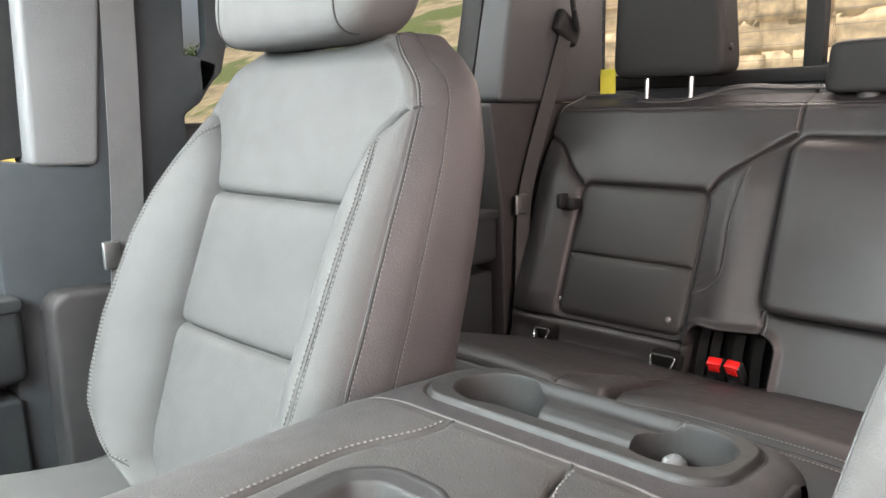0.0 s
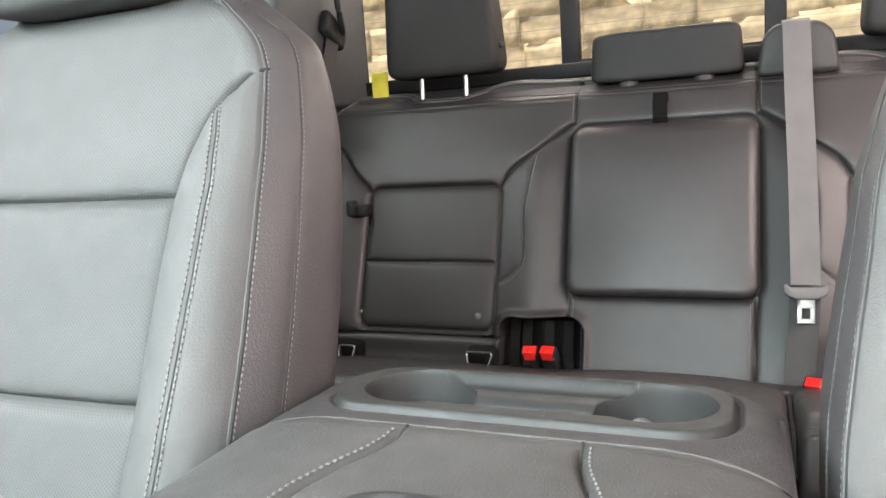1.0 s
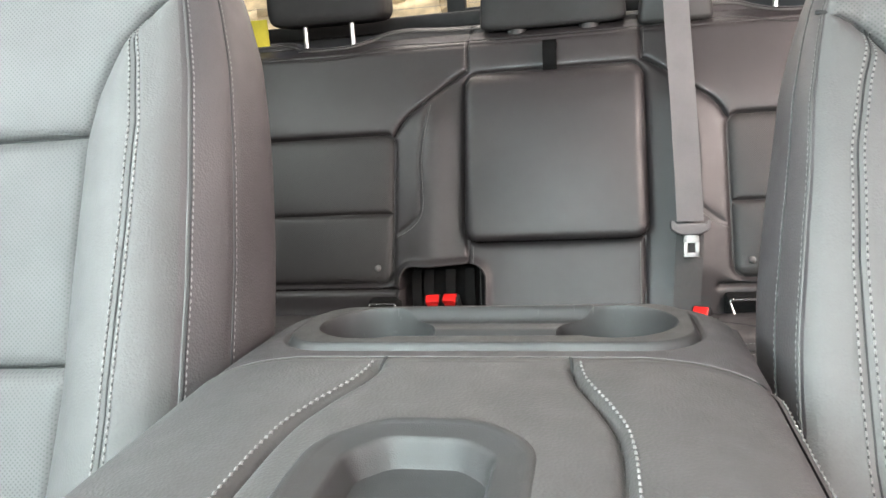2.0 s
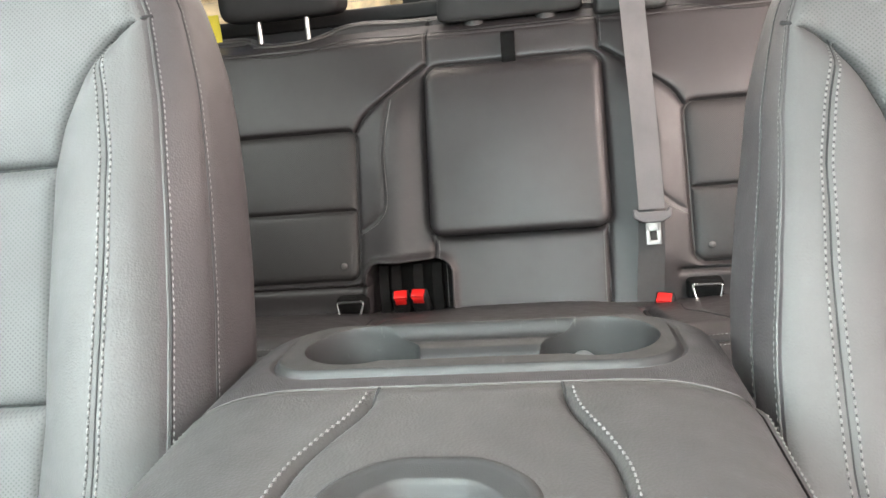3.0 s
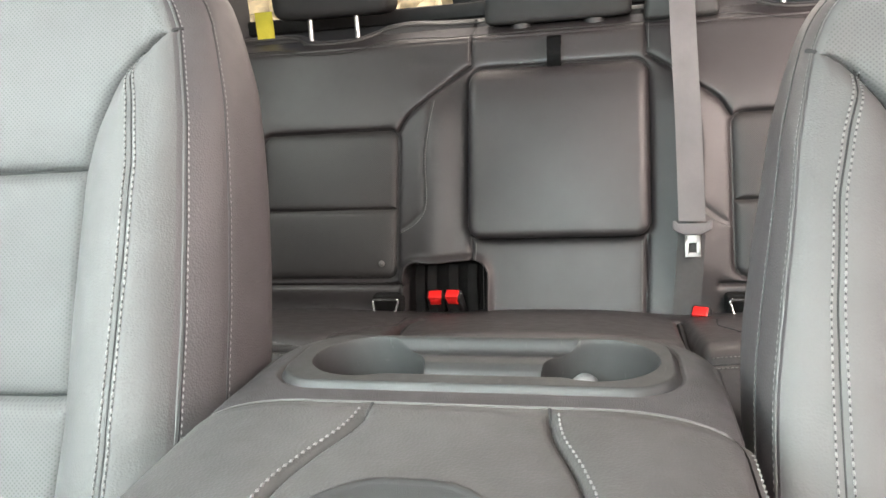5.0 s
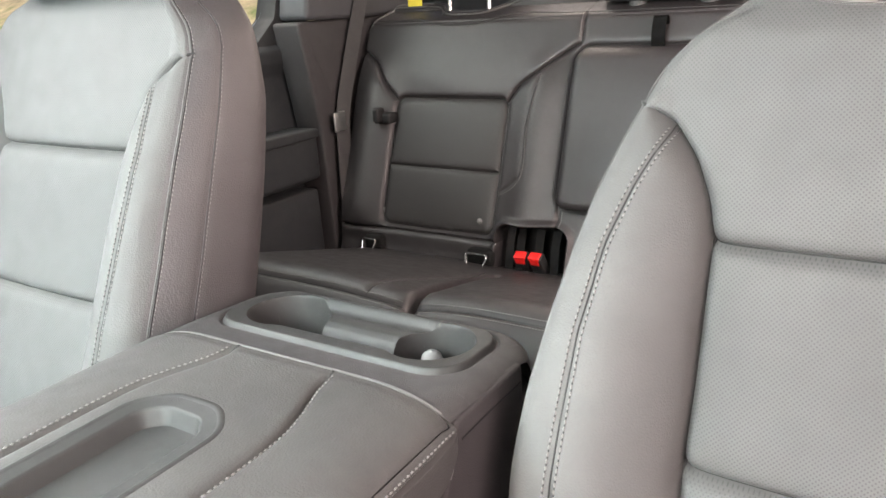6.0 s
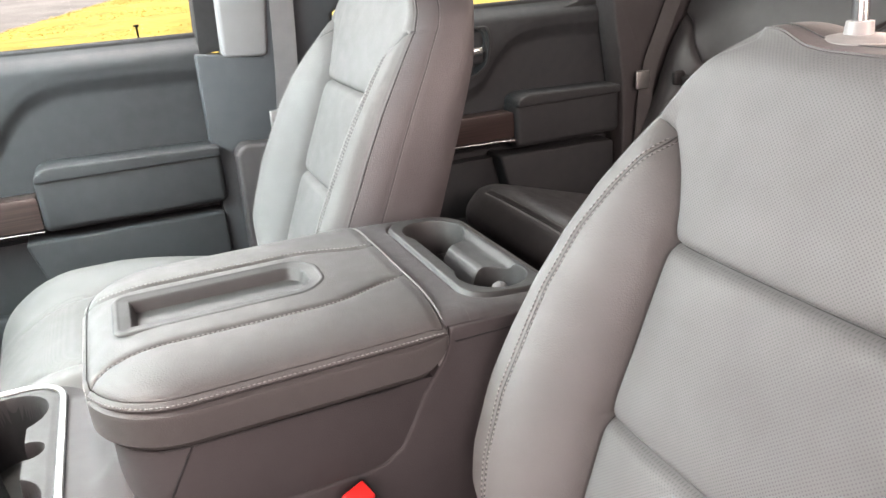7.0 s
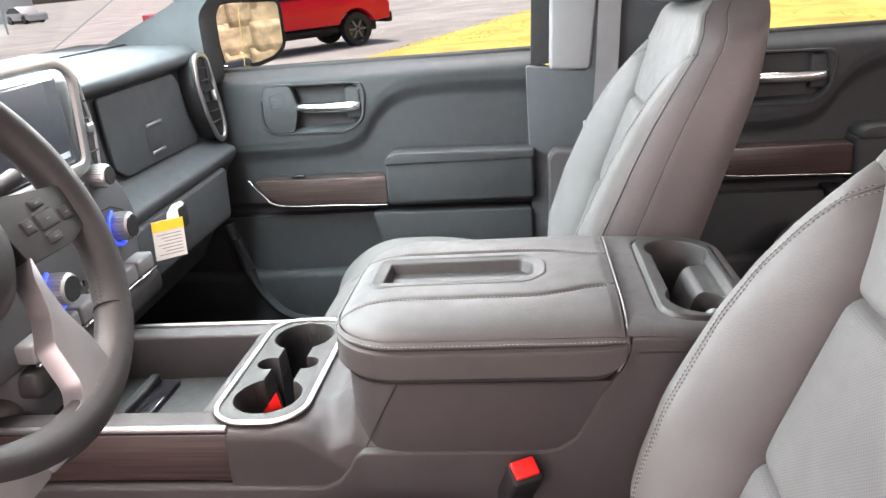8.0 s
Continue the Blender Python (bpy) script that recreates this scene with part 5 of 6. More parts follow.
def pillars(sg, tag, aft=0.0):
    # front pillar
    a, b = xs(sg, 0.700, 0.80)
    solo("trim_a_" + tag, prism(rounded([(-0.86, 1.02), (-0.36, 1.232), (0.02, 1.50), (0.10, 1.50), (-0.232, 1.28), (-0.300, 1.21), (-0.302, 1.06), (-0.45, 0.98)], 0.02), "x", a, b, 0.012, 3), SOFT_D, "dark grey front pillar trim", "pillar trim", "structure")
    # centre pillar: pale upper trim, dark lower trim with a ledge
    a, b = xs(sg, 0.757, 0.83)
    solo("trim_b_upper_" + tag, prism(rounded([(aft + 0.456, 1.034), (aft + 0.545, 1.030), (aft + 0.60, 1.50), (aft + 0.475, 1.50)], 0.012), "x", a, b, 0.010, 3), TRIM_L, "pale grey upper centre pillar trim", "pillar trim", "structure")
    a, b = xs(sg, 0.762, 0.83)
    solo("trim_b_side_" + tag, prism([(aft + 0.405, 0.30), (aft + 0.70, 0.30), (aft + 0.684, 1.03), (aft + 0.684, 1.096), (aft + 0.712, 1.114), (aft + 0.742, 1.154), (aft + 0.748, 1.176), (aft + 0.722, 1.184), (aft + 0.692, 1.186), (aft + 0.706, 1.50), (aft + 0.59, 1.50), (aft + 0.535, 1.028), (aft + 0.405, 1.046)], "x", a, b, 0.006, 2), SOFT, "dark centre pillar trim", "pillar trim", "structure")
    a, b = xs(sg, 0.762, 0.782)
    solo("trim_b_handle_" + tag, prism(rounded([(aft + 0.715, 1.130), (aft + 0.750, 1.160), (aft + 0.768, 1.225), (aft + 0.772, 1.50), (aft + 0.738, 1.50), (aft + 0.728, 1.20), (aft + 0.715, 1.180)], 0.006), "x", a, b, 0.006, 3), SOFT_D, "dark grab bar on the centre pillar", "pillar trim", "structure")
    a, b = xs(sg, 0.716, 0.80)
    solo("trim_b_lower_" + tag, prism(rounded([(aft + 0.440, 0.26), (aft + 0.60, 0.26), (aft + 0.57, 0.858), (aft + 0.462, 0.866), (aft + 0.446, 0.85)], 0.012), "x", a, b, 0.012, 3), PLASTIC, "dark lower centre pillar trim with a ledge", "pillar trim", "structure")
    # rear pillar
    a, b = xs(sg, 0.715, 0.80)
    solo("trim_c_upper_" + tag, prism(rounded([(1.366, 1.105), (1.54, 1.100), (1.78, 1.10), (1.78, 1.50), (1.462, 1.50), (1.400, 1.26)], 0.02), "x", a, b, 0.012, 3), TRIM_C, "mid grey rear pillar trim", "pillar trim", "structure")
    a, b = xs(sg, 0.722, 0.80)
    solo("trim_c_lower_" + tag, prism(rounded([(1.345, 1.103), (1.78, 1.098), (1.78, 0.26), (1.39, 0.26), (1.385, 0.86)], 0.012), "x", a, b, 0.010, 3), PLASTIC, "dark lower rear pillar trim", "pillar trim", "structure")
    a, b = xs(sg, 0.765, 0.82)
    solo("trim_roof_rail_" + tag, rbox(a, b, -0.05, 1.80, 1.44, 1.55, 0.02), TRIM_L, "pale roof rail trim", "trim", "structure")
    a, b = xs(sg, 0.70, 0.83)
    solo("sill_" + tag, rbox(a, b, -0.70, 1.45, 0.16, 0.29, 0.02), PLASTIC, "black door sill plate", "sill", "structure")


pillars(-1, "right", -0.010)
pillars(1, "left", 0.15)

# windscreen between the front pillars
ws = thing("window_2", "raked windscreen glass", "window", (0, -0.5, 1.05), kind="structure")
p = part("pane", prism([(-0.905, 1.035), (-0.90, 1.032), (-0.055, 1.508), (-0.06, 1.511)], "x", -0.745, 0.745, 0), GLASS, ws, smooth=False)
p.visible_shadow = False


# ---------------------------------------------------------------- doors
def door(name, label, sg, y0, y1, shift, front):
    d = thing(name, label, "car door", (sg * 0.80, (y0 + y1) / 2, 0.3), "doors")

    def X(a, b):
        return xs(sg, a, b)
    S = shift
    yy, zz = np.meshgrid(np.linspace(y0, y1, 170), np.linspace(0.30, 1.052, 150))
    x = 0.806 + 0.030 * sstep(1.015, 1.052, zz) ** 2
    # raised upper band with a crease that drops towards the handle
    crease = smooth_path([(y1 + 0.02, 0.992), (S + 0.20, 0.998), (S + 0.10, 0.985), (S + 0.045, 0.945), (S + 0.0, 0.890), (S - 0.08, 0.868), (S - 0.30, 0.865)], 50)
    zc = np.interp(yy, crease[::-1, 0], crease[::-1, 1])
    x = x - 0.016 * sstep(-0.034, 0.012, zz - zc)
    x = x + 0.0025 * np.exp(-np.abs(seg_dist(yy, zz, crease + np.array([0, 0.010]))) / 0.003)
    x = x + 0.030 * sstep(0.735, 0.715, zz) * sstep(S + 0.09, S + 0.02, yy)
    bez = box_sd(yy, zz, S - 0.100, 0.961, 0.110, 0.050, 0.030)
    x = x + 0.030 * sstep(0.002, -0.004, bez)
    P = np.stack([sg * x, yy, zz], -1)
    g = sheet(P if sg < 0 else P[:, ::-1])
    pan = part("door_panel", both(g, _box(*X(0.80, 0.86), y0, y1, 0.30, 0.70)), SOFT_D, d, "soft dark door lining")
    part("outer_skin", rbox(*X(0.862, 0.885), y0 - 0.02, y1 + 0.02, 0.10, 1.05, 0.008), PAINT, d, "painted outer skin")
    part("window_seal", rbox(*X(0.832, 0.858), y0, y1, 1.040, 1.060, 0.006), BLACK, d, "black window seal")
    # handle bezel, bowl, pull handle
    bz = part("handle_bezel", _ring_plate(sg, S), SOFT_D, d, "black handle surround")
    part("handle_bowl", rbox(*X(0.822, 0.832), S - 0.215, S + 0.02, 0.905, 1.018, 0.003), BLACK, bz)
    part("bowl_cover", prism(rounded([(S - 0.218, 1.014), (S - 0.150, 1.014), (S - 0.140, 0.990), (S - 0.138, 0.945), (S - 0.150, 0.907), (S - 0.203, 0.907), (S - 0.220, 0.930)], 0.01), "x", *X(0.7862, 0.826), 0.002), SOFT_D, bz, "switch panel beside the handle")
    part("switch_frame", tube([(sg * 0.7862, S + u, v) for u, v in rounded([(-0.200, 0.994), (-0.166, 1.000), (-0.166, 0.966), (-0.200, 0.962)], 0.004, 3)], 0.0008, 5, closed=True, up=(1, 0, 0)), BLACK, bz, "thin frame round the switches")
    for k in range(4):
        part("lock_switch", rbox(*X(0.786, 0.792), S - 0.192, S - 0.178, 0.966 + 0.009 * k, 0.970 + 0.009 * k, 0.001), PLASTIC, bz, "small memory and lock switch")
    part("latch_block", rbox(*X(0.798, 0.826), S - 0.024, S + 0.012, 0.930, 1.004, 0.006), SOFT_D, bz)
    hp = smooth_path([(sg * 0.800, S - 0.142, 0.9610), (sg * 0.792, S - 0.12, 0.9615), (sg * 0.789, S - 0.06, 0.9595), (sg * 0.792, S - 0.01, 0.9595), (sg * 0.800, S + 0.006, 0.9600)], 30)
    part("door_handle", tube(hp, 0.0105, 14, flat=1.15), SATIN_B, d, "bright chrome inside handle")
    # armrest with padded top, pull trim, pocket ledge
    e = y1 - 0.012
    part("armrest", rbox(*X(0.738, 0.815), S + 0.062, e, 0.728, 0.836, 0.014, 4), SOFT_D, d, "padded armrest side")
    part("armrest_pad", prism(rounded([(S + 0.062, 0.826), (e, 0.826), (e, 0.846), (S + 0.095, 0.854), (S + 0.068, 0.846)], 0.01), "x", *X(0.733, 0.812), 0.010, 4), SOFT_D, d, "padded armrest top")
    q = np.linspace(S + 0.07, e - 0.01, 60)
    part("stitching", stitches(np.c_[0 * q + sg * 0.7335, q, 0 * q + 0.826], (-sg, 0, 0)), SEAM, d, smooth=False)
    up = 0.0 if front else 0.018
    part("pull_trim", prism(rounded([(S - 0.255, 0.800 + up), (S + 0.060, 0.797 + up), (S + 0.060, 0.735 + up), (S - 0.195, 0.741 + up), (S - 0.232, 0.765 + up)], 0.006), "x", *X(0.752, 0.80), 0.005), WOOD, d, "dark wood-look pull trim")
    part("chrome_line", tube(smooth_path([(sg * 0.757, S - 0.272, 0.803 + up), (sg * 0.752, S - 0.238, 0.766 + up), (sg * 0.750, S - 0.200, 0.740 + up), (sg * 0.750, S - 0.05, 0.734 + up), (sg * 0.750, S + 0.060, 0.730 + up)], 50), 0.0017, 8), CHROME, d, "thin chrome line")
    part("pocket", prism(rounded([(S + 0.02, 0.712), (e - 0.01, 0.706), (e - 0.01, 0.36), (S + 0.08, 0.36), (S + 0.05, 0.60)], 0.012), "x", *X(0.748, 0.83), 0.012, 3), SOFT_D, d, "moulded lower pocket panel")
    part("map_pocket", rbox(*X(0.775, 0.83), y0 + 0.06, S + 0.02, 0.33, 0.56, 0.02), SOFT_D, d, "lower map pocket")
    if front:
        part("bin_rim", tube(smooth_path([(sg * 0.786, -0.350, 0.690), (sg * 0.780, -0.332, 0.634), (sg * 0.776, -0.306, 0.546), (sg * 0.774, -0.262, 0.476), (sg * 0.774, -0.200, 0.436), (sg * 0.774, -0.08, 0.424), (sg * 0.774, 0.04, 0.424)], 60), 0.016, 10, flat=0.6), SOFT, d, "curved rim of the door bin")
    part("window_switch", rbox(*X(0.760, 0.775), S - 0.165, S - 0.135, 0.802, 0.809, 0.002), GLOSS, d, "window switch")
    # glass and frame above
    if front:
        out = [(-0.268, 1.052), (y1, 1.052), (y1 + 0.012, 1.47), (0.07, 1.47), (-0.262, 1.20)]
    else:
        out = [(0.70, 1.030), (1.20, 1.030), (1.30, 1.053), (1.36, 1.098), (1.385, 1.178), (1.41, 1.288), (1.44, 1.47), (0.70, 1.47)]
    gl = part("window_glass", prism(out, "x", *X(0.842, 0.846), 0), GLASS, d, "clear side glass", smooth=False)
    gl.visible_shadow = False
    if front:
        fr = prism(rounded([(y1 - 0.014, 1.02), (y1 + 0.080, 1.03), (y1 + 0.100, 1.50), (y1 + 0.010, 1.50)], 0.002), "x", *X(0.79, 0.86), 0.003)
        part("window_frame", fr, BLACK, d, "black window frame")
    else:
        part("window_frame", prism([(1.20, 1.024), (1.30, 1.046), (1.358, 1.092), (1.388, 1.178), (1.413, 1.288), (1.445, 1.50), (1.56, 1.50), (1.50, 1.26), (1.46, 1.00), (1.20, 1.00)], "x", *X(0.80, 0.86), 0.004), BLACK, d, "black window frame")
        part("window_frame", prism([(0.655, 1.04), (0.690, 1.04), (0.690, 1.50), (0.655, 1.50)], "x", *X(0.80, 0.86), 0.004), BLACK, d, "black window frame")
    d.location.z += 0.022
    return d


def _box(x0, x1, y0, y1, z0, z1):
    V = [(x, y, z) for x in (x0, x1) for y in (y0, y1) for z in (z0, z1)]
    return V, [(0, 1, 3, 2), (4, 6, 7, 5), (0, 4, 5, 1), (2, 3, 7, 6), (0, 2, 6, 4), (1, 5, 7, 3)]


def _ring_plate(sg, S):
    """Rounded surround of the inside handle, open in the middle."""
    o = rounded([(S - 0.212, 1.020), (S + 0.018, 1.014), (S + 0.026, 0.985), (S + 0.016, 0.925), (S - 0.025, 0.900), (S - 0.205, 0.903), (S - 0.226, 0.925), (S - 0.228, 0.975)], 0.02, 6)
    n = len(o)
    c = (S - 0.10, 0.961)
    V, F = [], []
    rings = ((0.812, 1.035), (0.789, 1.025), (0.7855, 1.0), (0.7855, 0.965), (0.790, 0.95), (0.83, 0.945))
    for xx, k in rings:
        for u, v in o:
            V.append((sg * xx, c[0] + (u - c[0]) * k, c[1] + (v - c[1]) * (k if k > 0.99 else k - 0.02)))
    for r in range(len(rings) - 1):
        for i in range(n):
            F.append((r * n + i, r * n + (i + 1) % n, (r + 1) * n + (i + 1) % n, (r + 1) * n + i))
    return V, F


door("front_door", "closed front passenger door with dark lining and chrome handle", -1, -0.74, 0.420, 0.0, True)
door("rear_door", "closed rear passenger door with dark lining and chrome handle", -1, 0.665, 1.400, 1.030, False)
door("rear_door", "closed rear door behind the driver with dark lining", 1, 0.735, 1.400, 1.030, False)

# belts at the passenger side
pb = thing("front_seat_belt", "grey webbing belt hanging on the centre pillar", "seat belt", (-0.74, 0.56, 0.5), "side seat belts")
part("webbing", strip(smooth_path([(-0.748, 0.585, 1.40), (-0.748, 0.575, 1.15), (-0.742, 0.560, 0.95), (-0.716, 0.520, 0.70), (-0.700, 0.500, 0.50)], 40), (0, 1, -0.05), 0.047, 0.0016, 1), BELT, pb)
part("guide", rbox(-0.760, -0.742, 0.55, 0.62, 1.36, 1.44, 0.008), PLASTIC_S, pb, "belt guide")
part("tongue", rbox(-0.735, -0.728, 0.515, 0.540, 0.885, 0.925, 0.003), STEEL, pb, "steel tongue")
rb = thing("rear_seat_belt", "grey webbing belt hanging on the rear pillar", "seat belt", (-0.72, 1.55, 0.6), "side seat belts")
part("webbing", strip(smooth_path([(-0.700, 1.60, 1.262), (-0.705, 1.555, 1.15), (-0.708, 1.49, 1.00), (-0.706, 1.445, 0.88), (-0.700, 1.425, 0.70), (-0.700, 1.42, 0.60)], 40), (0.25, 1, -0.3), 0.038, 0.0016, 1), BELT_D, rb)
part("guide", turned(rbox(-0.012, 0.012, -0.045, 0.045, -0.028, 0.028, 0.010), Matrix.Translation((-0.706, 1.605, 1.268)) @ pose(0, 0, 0, -28, 0, 0)), BLACK, rb, "black belt guide")
part("tongue", rbox(-0.704, -0.698, 1.405, 1.445, 0.855, 0.900, 0.003), STEEL, rb, "steel tongue")
# grab handle on the rear pillar
gh = thing("grab_handle", "black curved coat hook handle on the rear pillar", "handle", (-0.70, 1.62, 1.32))
part("bar", tube(smooth_path([(-0.712, 1.60, 1.40), (-0.690, 1.598, 1.37), (-0.684, 1.600, 1.315), (-0.692, 1.625, 1.268), (-0.714, 1.65, 1.262)], 24), 0.007, 8), BLACK, gh)

# ---------------------------------------------------------------- dashboard
def dashboard():
    d = thing("dashboard", "dark grey dashboard with touch screen, air vents and glove boxes", "dashboard", (-0.1, -0.5, 0.3))
    # upper pad: one profile swept across the cab
    prof = rounded([(-0.90, 1.03), (-0.62, 1.150), (-0.40, 1.142), (-0.338, 1.132), (-0.314, 1.118), (-0.317, 1.098), (-0.345, 1.088), (-0.345, 0.925), (-0.315, 0.908), (-0.285, 0.893), (-0.288, 0.872), (-0.315, 0.845), (-0.345, 0.745), (-0.42, 0.62), (-0.60, 0.50), (-0.90, 0.50)], 0.018)
    part("dash_pad", prism(prof, "x", -0.745, -0.172, 0.010, 3), SOFT, d, "soft dash pad on the passenger side")
    part("box_gap", tube([(u, -0.3455, v) for u, v in rounded([(-0.286, 1.090), (-0.597, 1.090), (-0.626, 1.062), (-0.632, 1.00), (-0.664, 0.945), (-0.652, 0.922), (-0.333, 0.930), (-0.296, 0.954)], 0.012)], 0.0030, 6, closed=True, up=(0, 1, 0)), BLACK, d, "shadow gap round the glove box door")
    part("dash_pad", prism(rounded([(-0.90, 1.03), (-0.62, 1.160), (-0.42, 1.165), (-0.36, 1.12), (-0.36, 0.60), (-0.60, 0.50), (-0.90, 0.50)], 0.018), "x", -0.172, 0.745, 0.010, 3), SOFT, d, "soft dash pad behind the wheel")
    part("upper_seam", tube([(x, -0.46 + 0.02 * math.sin(x * 5), 1.1475) for x in np.linspace(-0.66, -0.19, 20)], 0.0022, 6), BLACK, d, "seam along the dash top")
    # upper glove box door
    gb = part("upper_glove_box", prism(rounded([(-0.290, 1.086), (-0.595, 1.086), (-0.622, 1.060), (-0.628, 1.00), (-0.660, 0.945), (-0.650, 0.926), (-0.335, 0.934), (-0.300, 0.956)], 0.012), "y", -0.345, -0.336, 0.004, 3), SOFT, d, "upper glove box door")
    part("release_slot", rbox(-0.505, -0.440, -0.339, -0.3335, 1.003, 1.010, 0.002), SATIN, gb, "slim release slot")
    part("badge_plate", rbox(-0.500, -0.445, -0.339, -0.334, 0.950, 0.956, 0.002), SATIN, gb, "slim bright plate")
    part("release_recess", rbox(-0.500, -0.432, -0.338, -0.3352, 0.958, 1.002, 0.003), SOFT_D, gb, "recessed release pad")
    lb = part("lower_glove_box", prism(rounded([(-0.66, 0.868), (-0.215, 0.868), (-0.205, 0.760), (-0.64, 0.752)], 0.02), "y", -0.33, -0.284, 0.010, 3), SOFT, d, "lower glove box door")
    part("latch", rbox(-0.424, -0.352, -0.289, -0.281, 0.812, 0.858, 0.006), BLACK, lb, "black latch paddle")
    # end vent: bright ring, bezel, slats
    o = rounded([(-0.640, 1.108), (-0.672, 1.116), (-0.704, 1.105), (-0.738, 0.985), (-0.742, 0.940), (-0.722, 0.916), (-0.692, 0.925), (-0.655, 0.985), (-0.634, 1.05)], 0.018, 6)
    vent = part("side_vent", prism(o, "y", -0.345, -0.305, 0.004), BLACK, d, "tall side air vent")
    part("vent_ring", tube([(u, -0.303, v) for u, v in o], 0.0065, 8, closed=True, flat=0.7, up=(0, 1, 0)), SATIN, vent, "satin vent ring")
    for k in range(6):
        part("slat", rbox(-0.668 - 0.008 * (5 - k) - 0.022, -0.668 - 0.008 * (5 - k) + 0.024, -0.308, -0.300, 0.960 + 0.024 * k, 0.964 + 0.024 * k, 0.002), BLACK, vent)
    part("vent_tab", rbox(-0.700, -0.688, -0.300, -0.288, 1.010, 1.034, 0.003), SATIN, vent)
    # centre stack
    part("centre_panel", prism(rounded([(-0.168, 1.150), (0.170, 1.150), (0.165, 0.93), (0.120, 0.70), (-0.120, 0.70), (-0.172, 0.93)], 0.03), "y", -0.40, -0.288, 0.016, 3), STACK, d, "centre stack")
    part("climate_panel", prism(rounded([(-0.172, 1.000), (-0.200, 0.975), (-0.230, 0.938), (-0.243, 0.888), (-0.240, 0.797), (0.200, 0.797), (0.215, 0.90), (0.165, 1.000)], 0.014), "y", -0.40, -0.2842, 0.006, 3), STACK, d, "grey panel round the climate knobs")
    part("panel_line", tube([(0.10, -0.2838, 0.936), (-0.110, -0.2838, 0.934), (-0.168, -0.2838, 0.930), (-0.200, -0.2838, 0.915), (-0.212, -0.2838, 0.880)], 0.0012, 5), BLACK, d, "dark groove round the climate controls")
    sc = part("screen", rbox(-0.100, 0.125, -0.290, -0.274, 1.022, 1.150, 0.006), SCREEN, d, "dim grey touch screen")
    o = rounded([(-0.125, 1.010), (-0.142, 1.145), (-0.112, 1.168), (0.140, 1.168), (0.155, 1.010)], 0.02, 6)
    part("screen_bezel", tube([(u, -0.277, v) for u, v in o], 0.010, 8, closed=True, flat=0.6, up=(0, 1, 0)), SATIN, d, "satin screen surround")
    for k in range(4):
        part("screen_icon", rbox(-0.085 + 0.045 * k, -0.060 + 0.045 * k, -0.2745, -0.2732, 1.034, 1.042, 0), ICON, sc, smooth=False)
    cv = part("centre_vent", prism(rounded([(-0.150, 1.148), (-0.176, 1.140), (-0.190, 1.05), (-0.180, 0.985), (-0.158, 1.00)], 0.01), "y", -0.35, -0.292, 0.005), BLACK, d, "centre air vent")
    part("vent_ring", tube([(u, -0.292, v) for u, v in rounded([(-0.150, 1.148), (-0.176, 1.140), (-0.190, 1.05), (-0.180, 0.985), (-0.158, 1.00)], 0.01)], 0.003, 6, closed=True, up=(0, 1, 0)), SATIN, cv)
    for k in range(4):
        part("slat", rbox(-0.184, -0.156, -0.296, -0.288, 1.02 + 0.026 * k, 1.023 + 0.026 * k, 0.001), BLACK, cv)
    part("vent_tab", rbox(-0.180, -0.164, -0.294, -0.282, 1.052, 1.066, 0.003), SATIN, cv)

    def knob(x, z, r, glow):
        kb = part("knob", lathe([(0.0, 0.034), (r * 0.80, 0.034), (r * 0.92, 0.031), (r * 0.96, 0.010), (r * 0.96, 0.0)], (x, -0.290, z), 30, "y"), SATIN, d, "knurled silver knob")
        part("knob_face", lathe([(0.0, 0.0358), (r * 0.74, 0.0358), (r * 0.78, 0.034)], (x, -0.290, z), 24, "y"), BLACK, kb)
        for k in range(28):
            a = 2 * math.pi * k / 28
            part("knurl", tube([(x + math.cos(a) * r * 0.96, -0.279, z + math.sin(a) * r * 0.96), (x + math.cos(a) * r * 0.94, -0.260, z + math.sin(a) * r * 0.94)], 0.0011, 4), SATIN, kb, smooth=False)
        if glow:
            pts = [(x + math.cos(a) * (r + 0.006), -0.280, z + math.sin(a) * (r + 0.006)) for a in np.linspace(radians(-130), radians(70), 24)]
            part("light_arc", tube(pts, 0.0034, 6), BLUE, kb, "blue lit arc beside the temperature knob")
        return kb
    knob(-0.142, 0.988, 0.019, False)
    knob(-0.172, 0.895, 0.024, True)
    knob(0.020, 0.868, 0.024, True)
    for k in range(5):
        part("stack_button", rbox(-0.118 + 0.034 * k, -0.090 + 0.034 * k, -0.292, -0.2800, 0.965, 0.978, 0.003), PLASTIC, d, "small black button")
        part("button_line", rbox(-0.112 + 0.034 * k, -0.096 + 0.034 * k, -0.283, -0.2812, 0.984, 0.987, 0), SATIN, d, smooth=False)
    for k in range(6):
        part("climate_button", rbox(-0.150 + 0.027 * k, -0.127 + 0.027 * k, -0.292, -0.2800, 0.842, 0.853, 0.003), PLASTIC, d, "small black button")
        part("toggle_key", rbox(-0.216 + 0.058 * k, -0.162 + 0.058 * k, -0.300, -0.258, 0.806, 0.834, 0.005), TRIM_L, d, "grey toggle key")
        part("key_edge", rbox(-0.216 + 0.058 * k, -0.162 + 0.058 * k, -0.262, -0.254, 0.802, 0.8065, 0.002), CHROME, d, "bright key edge")
    part("stack_shelf", rbox(-0.240, 0.130, -0.36, -0.262, 0.752, 0.795, 0.012), PLASTIC_S, d, "shelf with sockets under the stack")
    part("lower_stack", rbox(-0.150, 0.150, -0.62, -0.30, 0.60, 0.76, 0.02), PLASTIC, d, "lower centre trim")
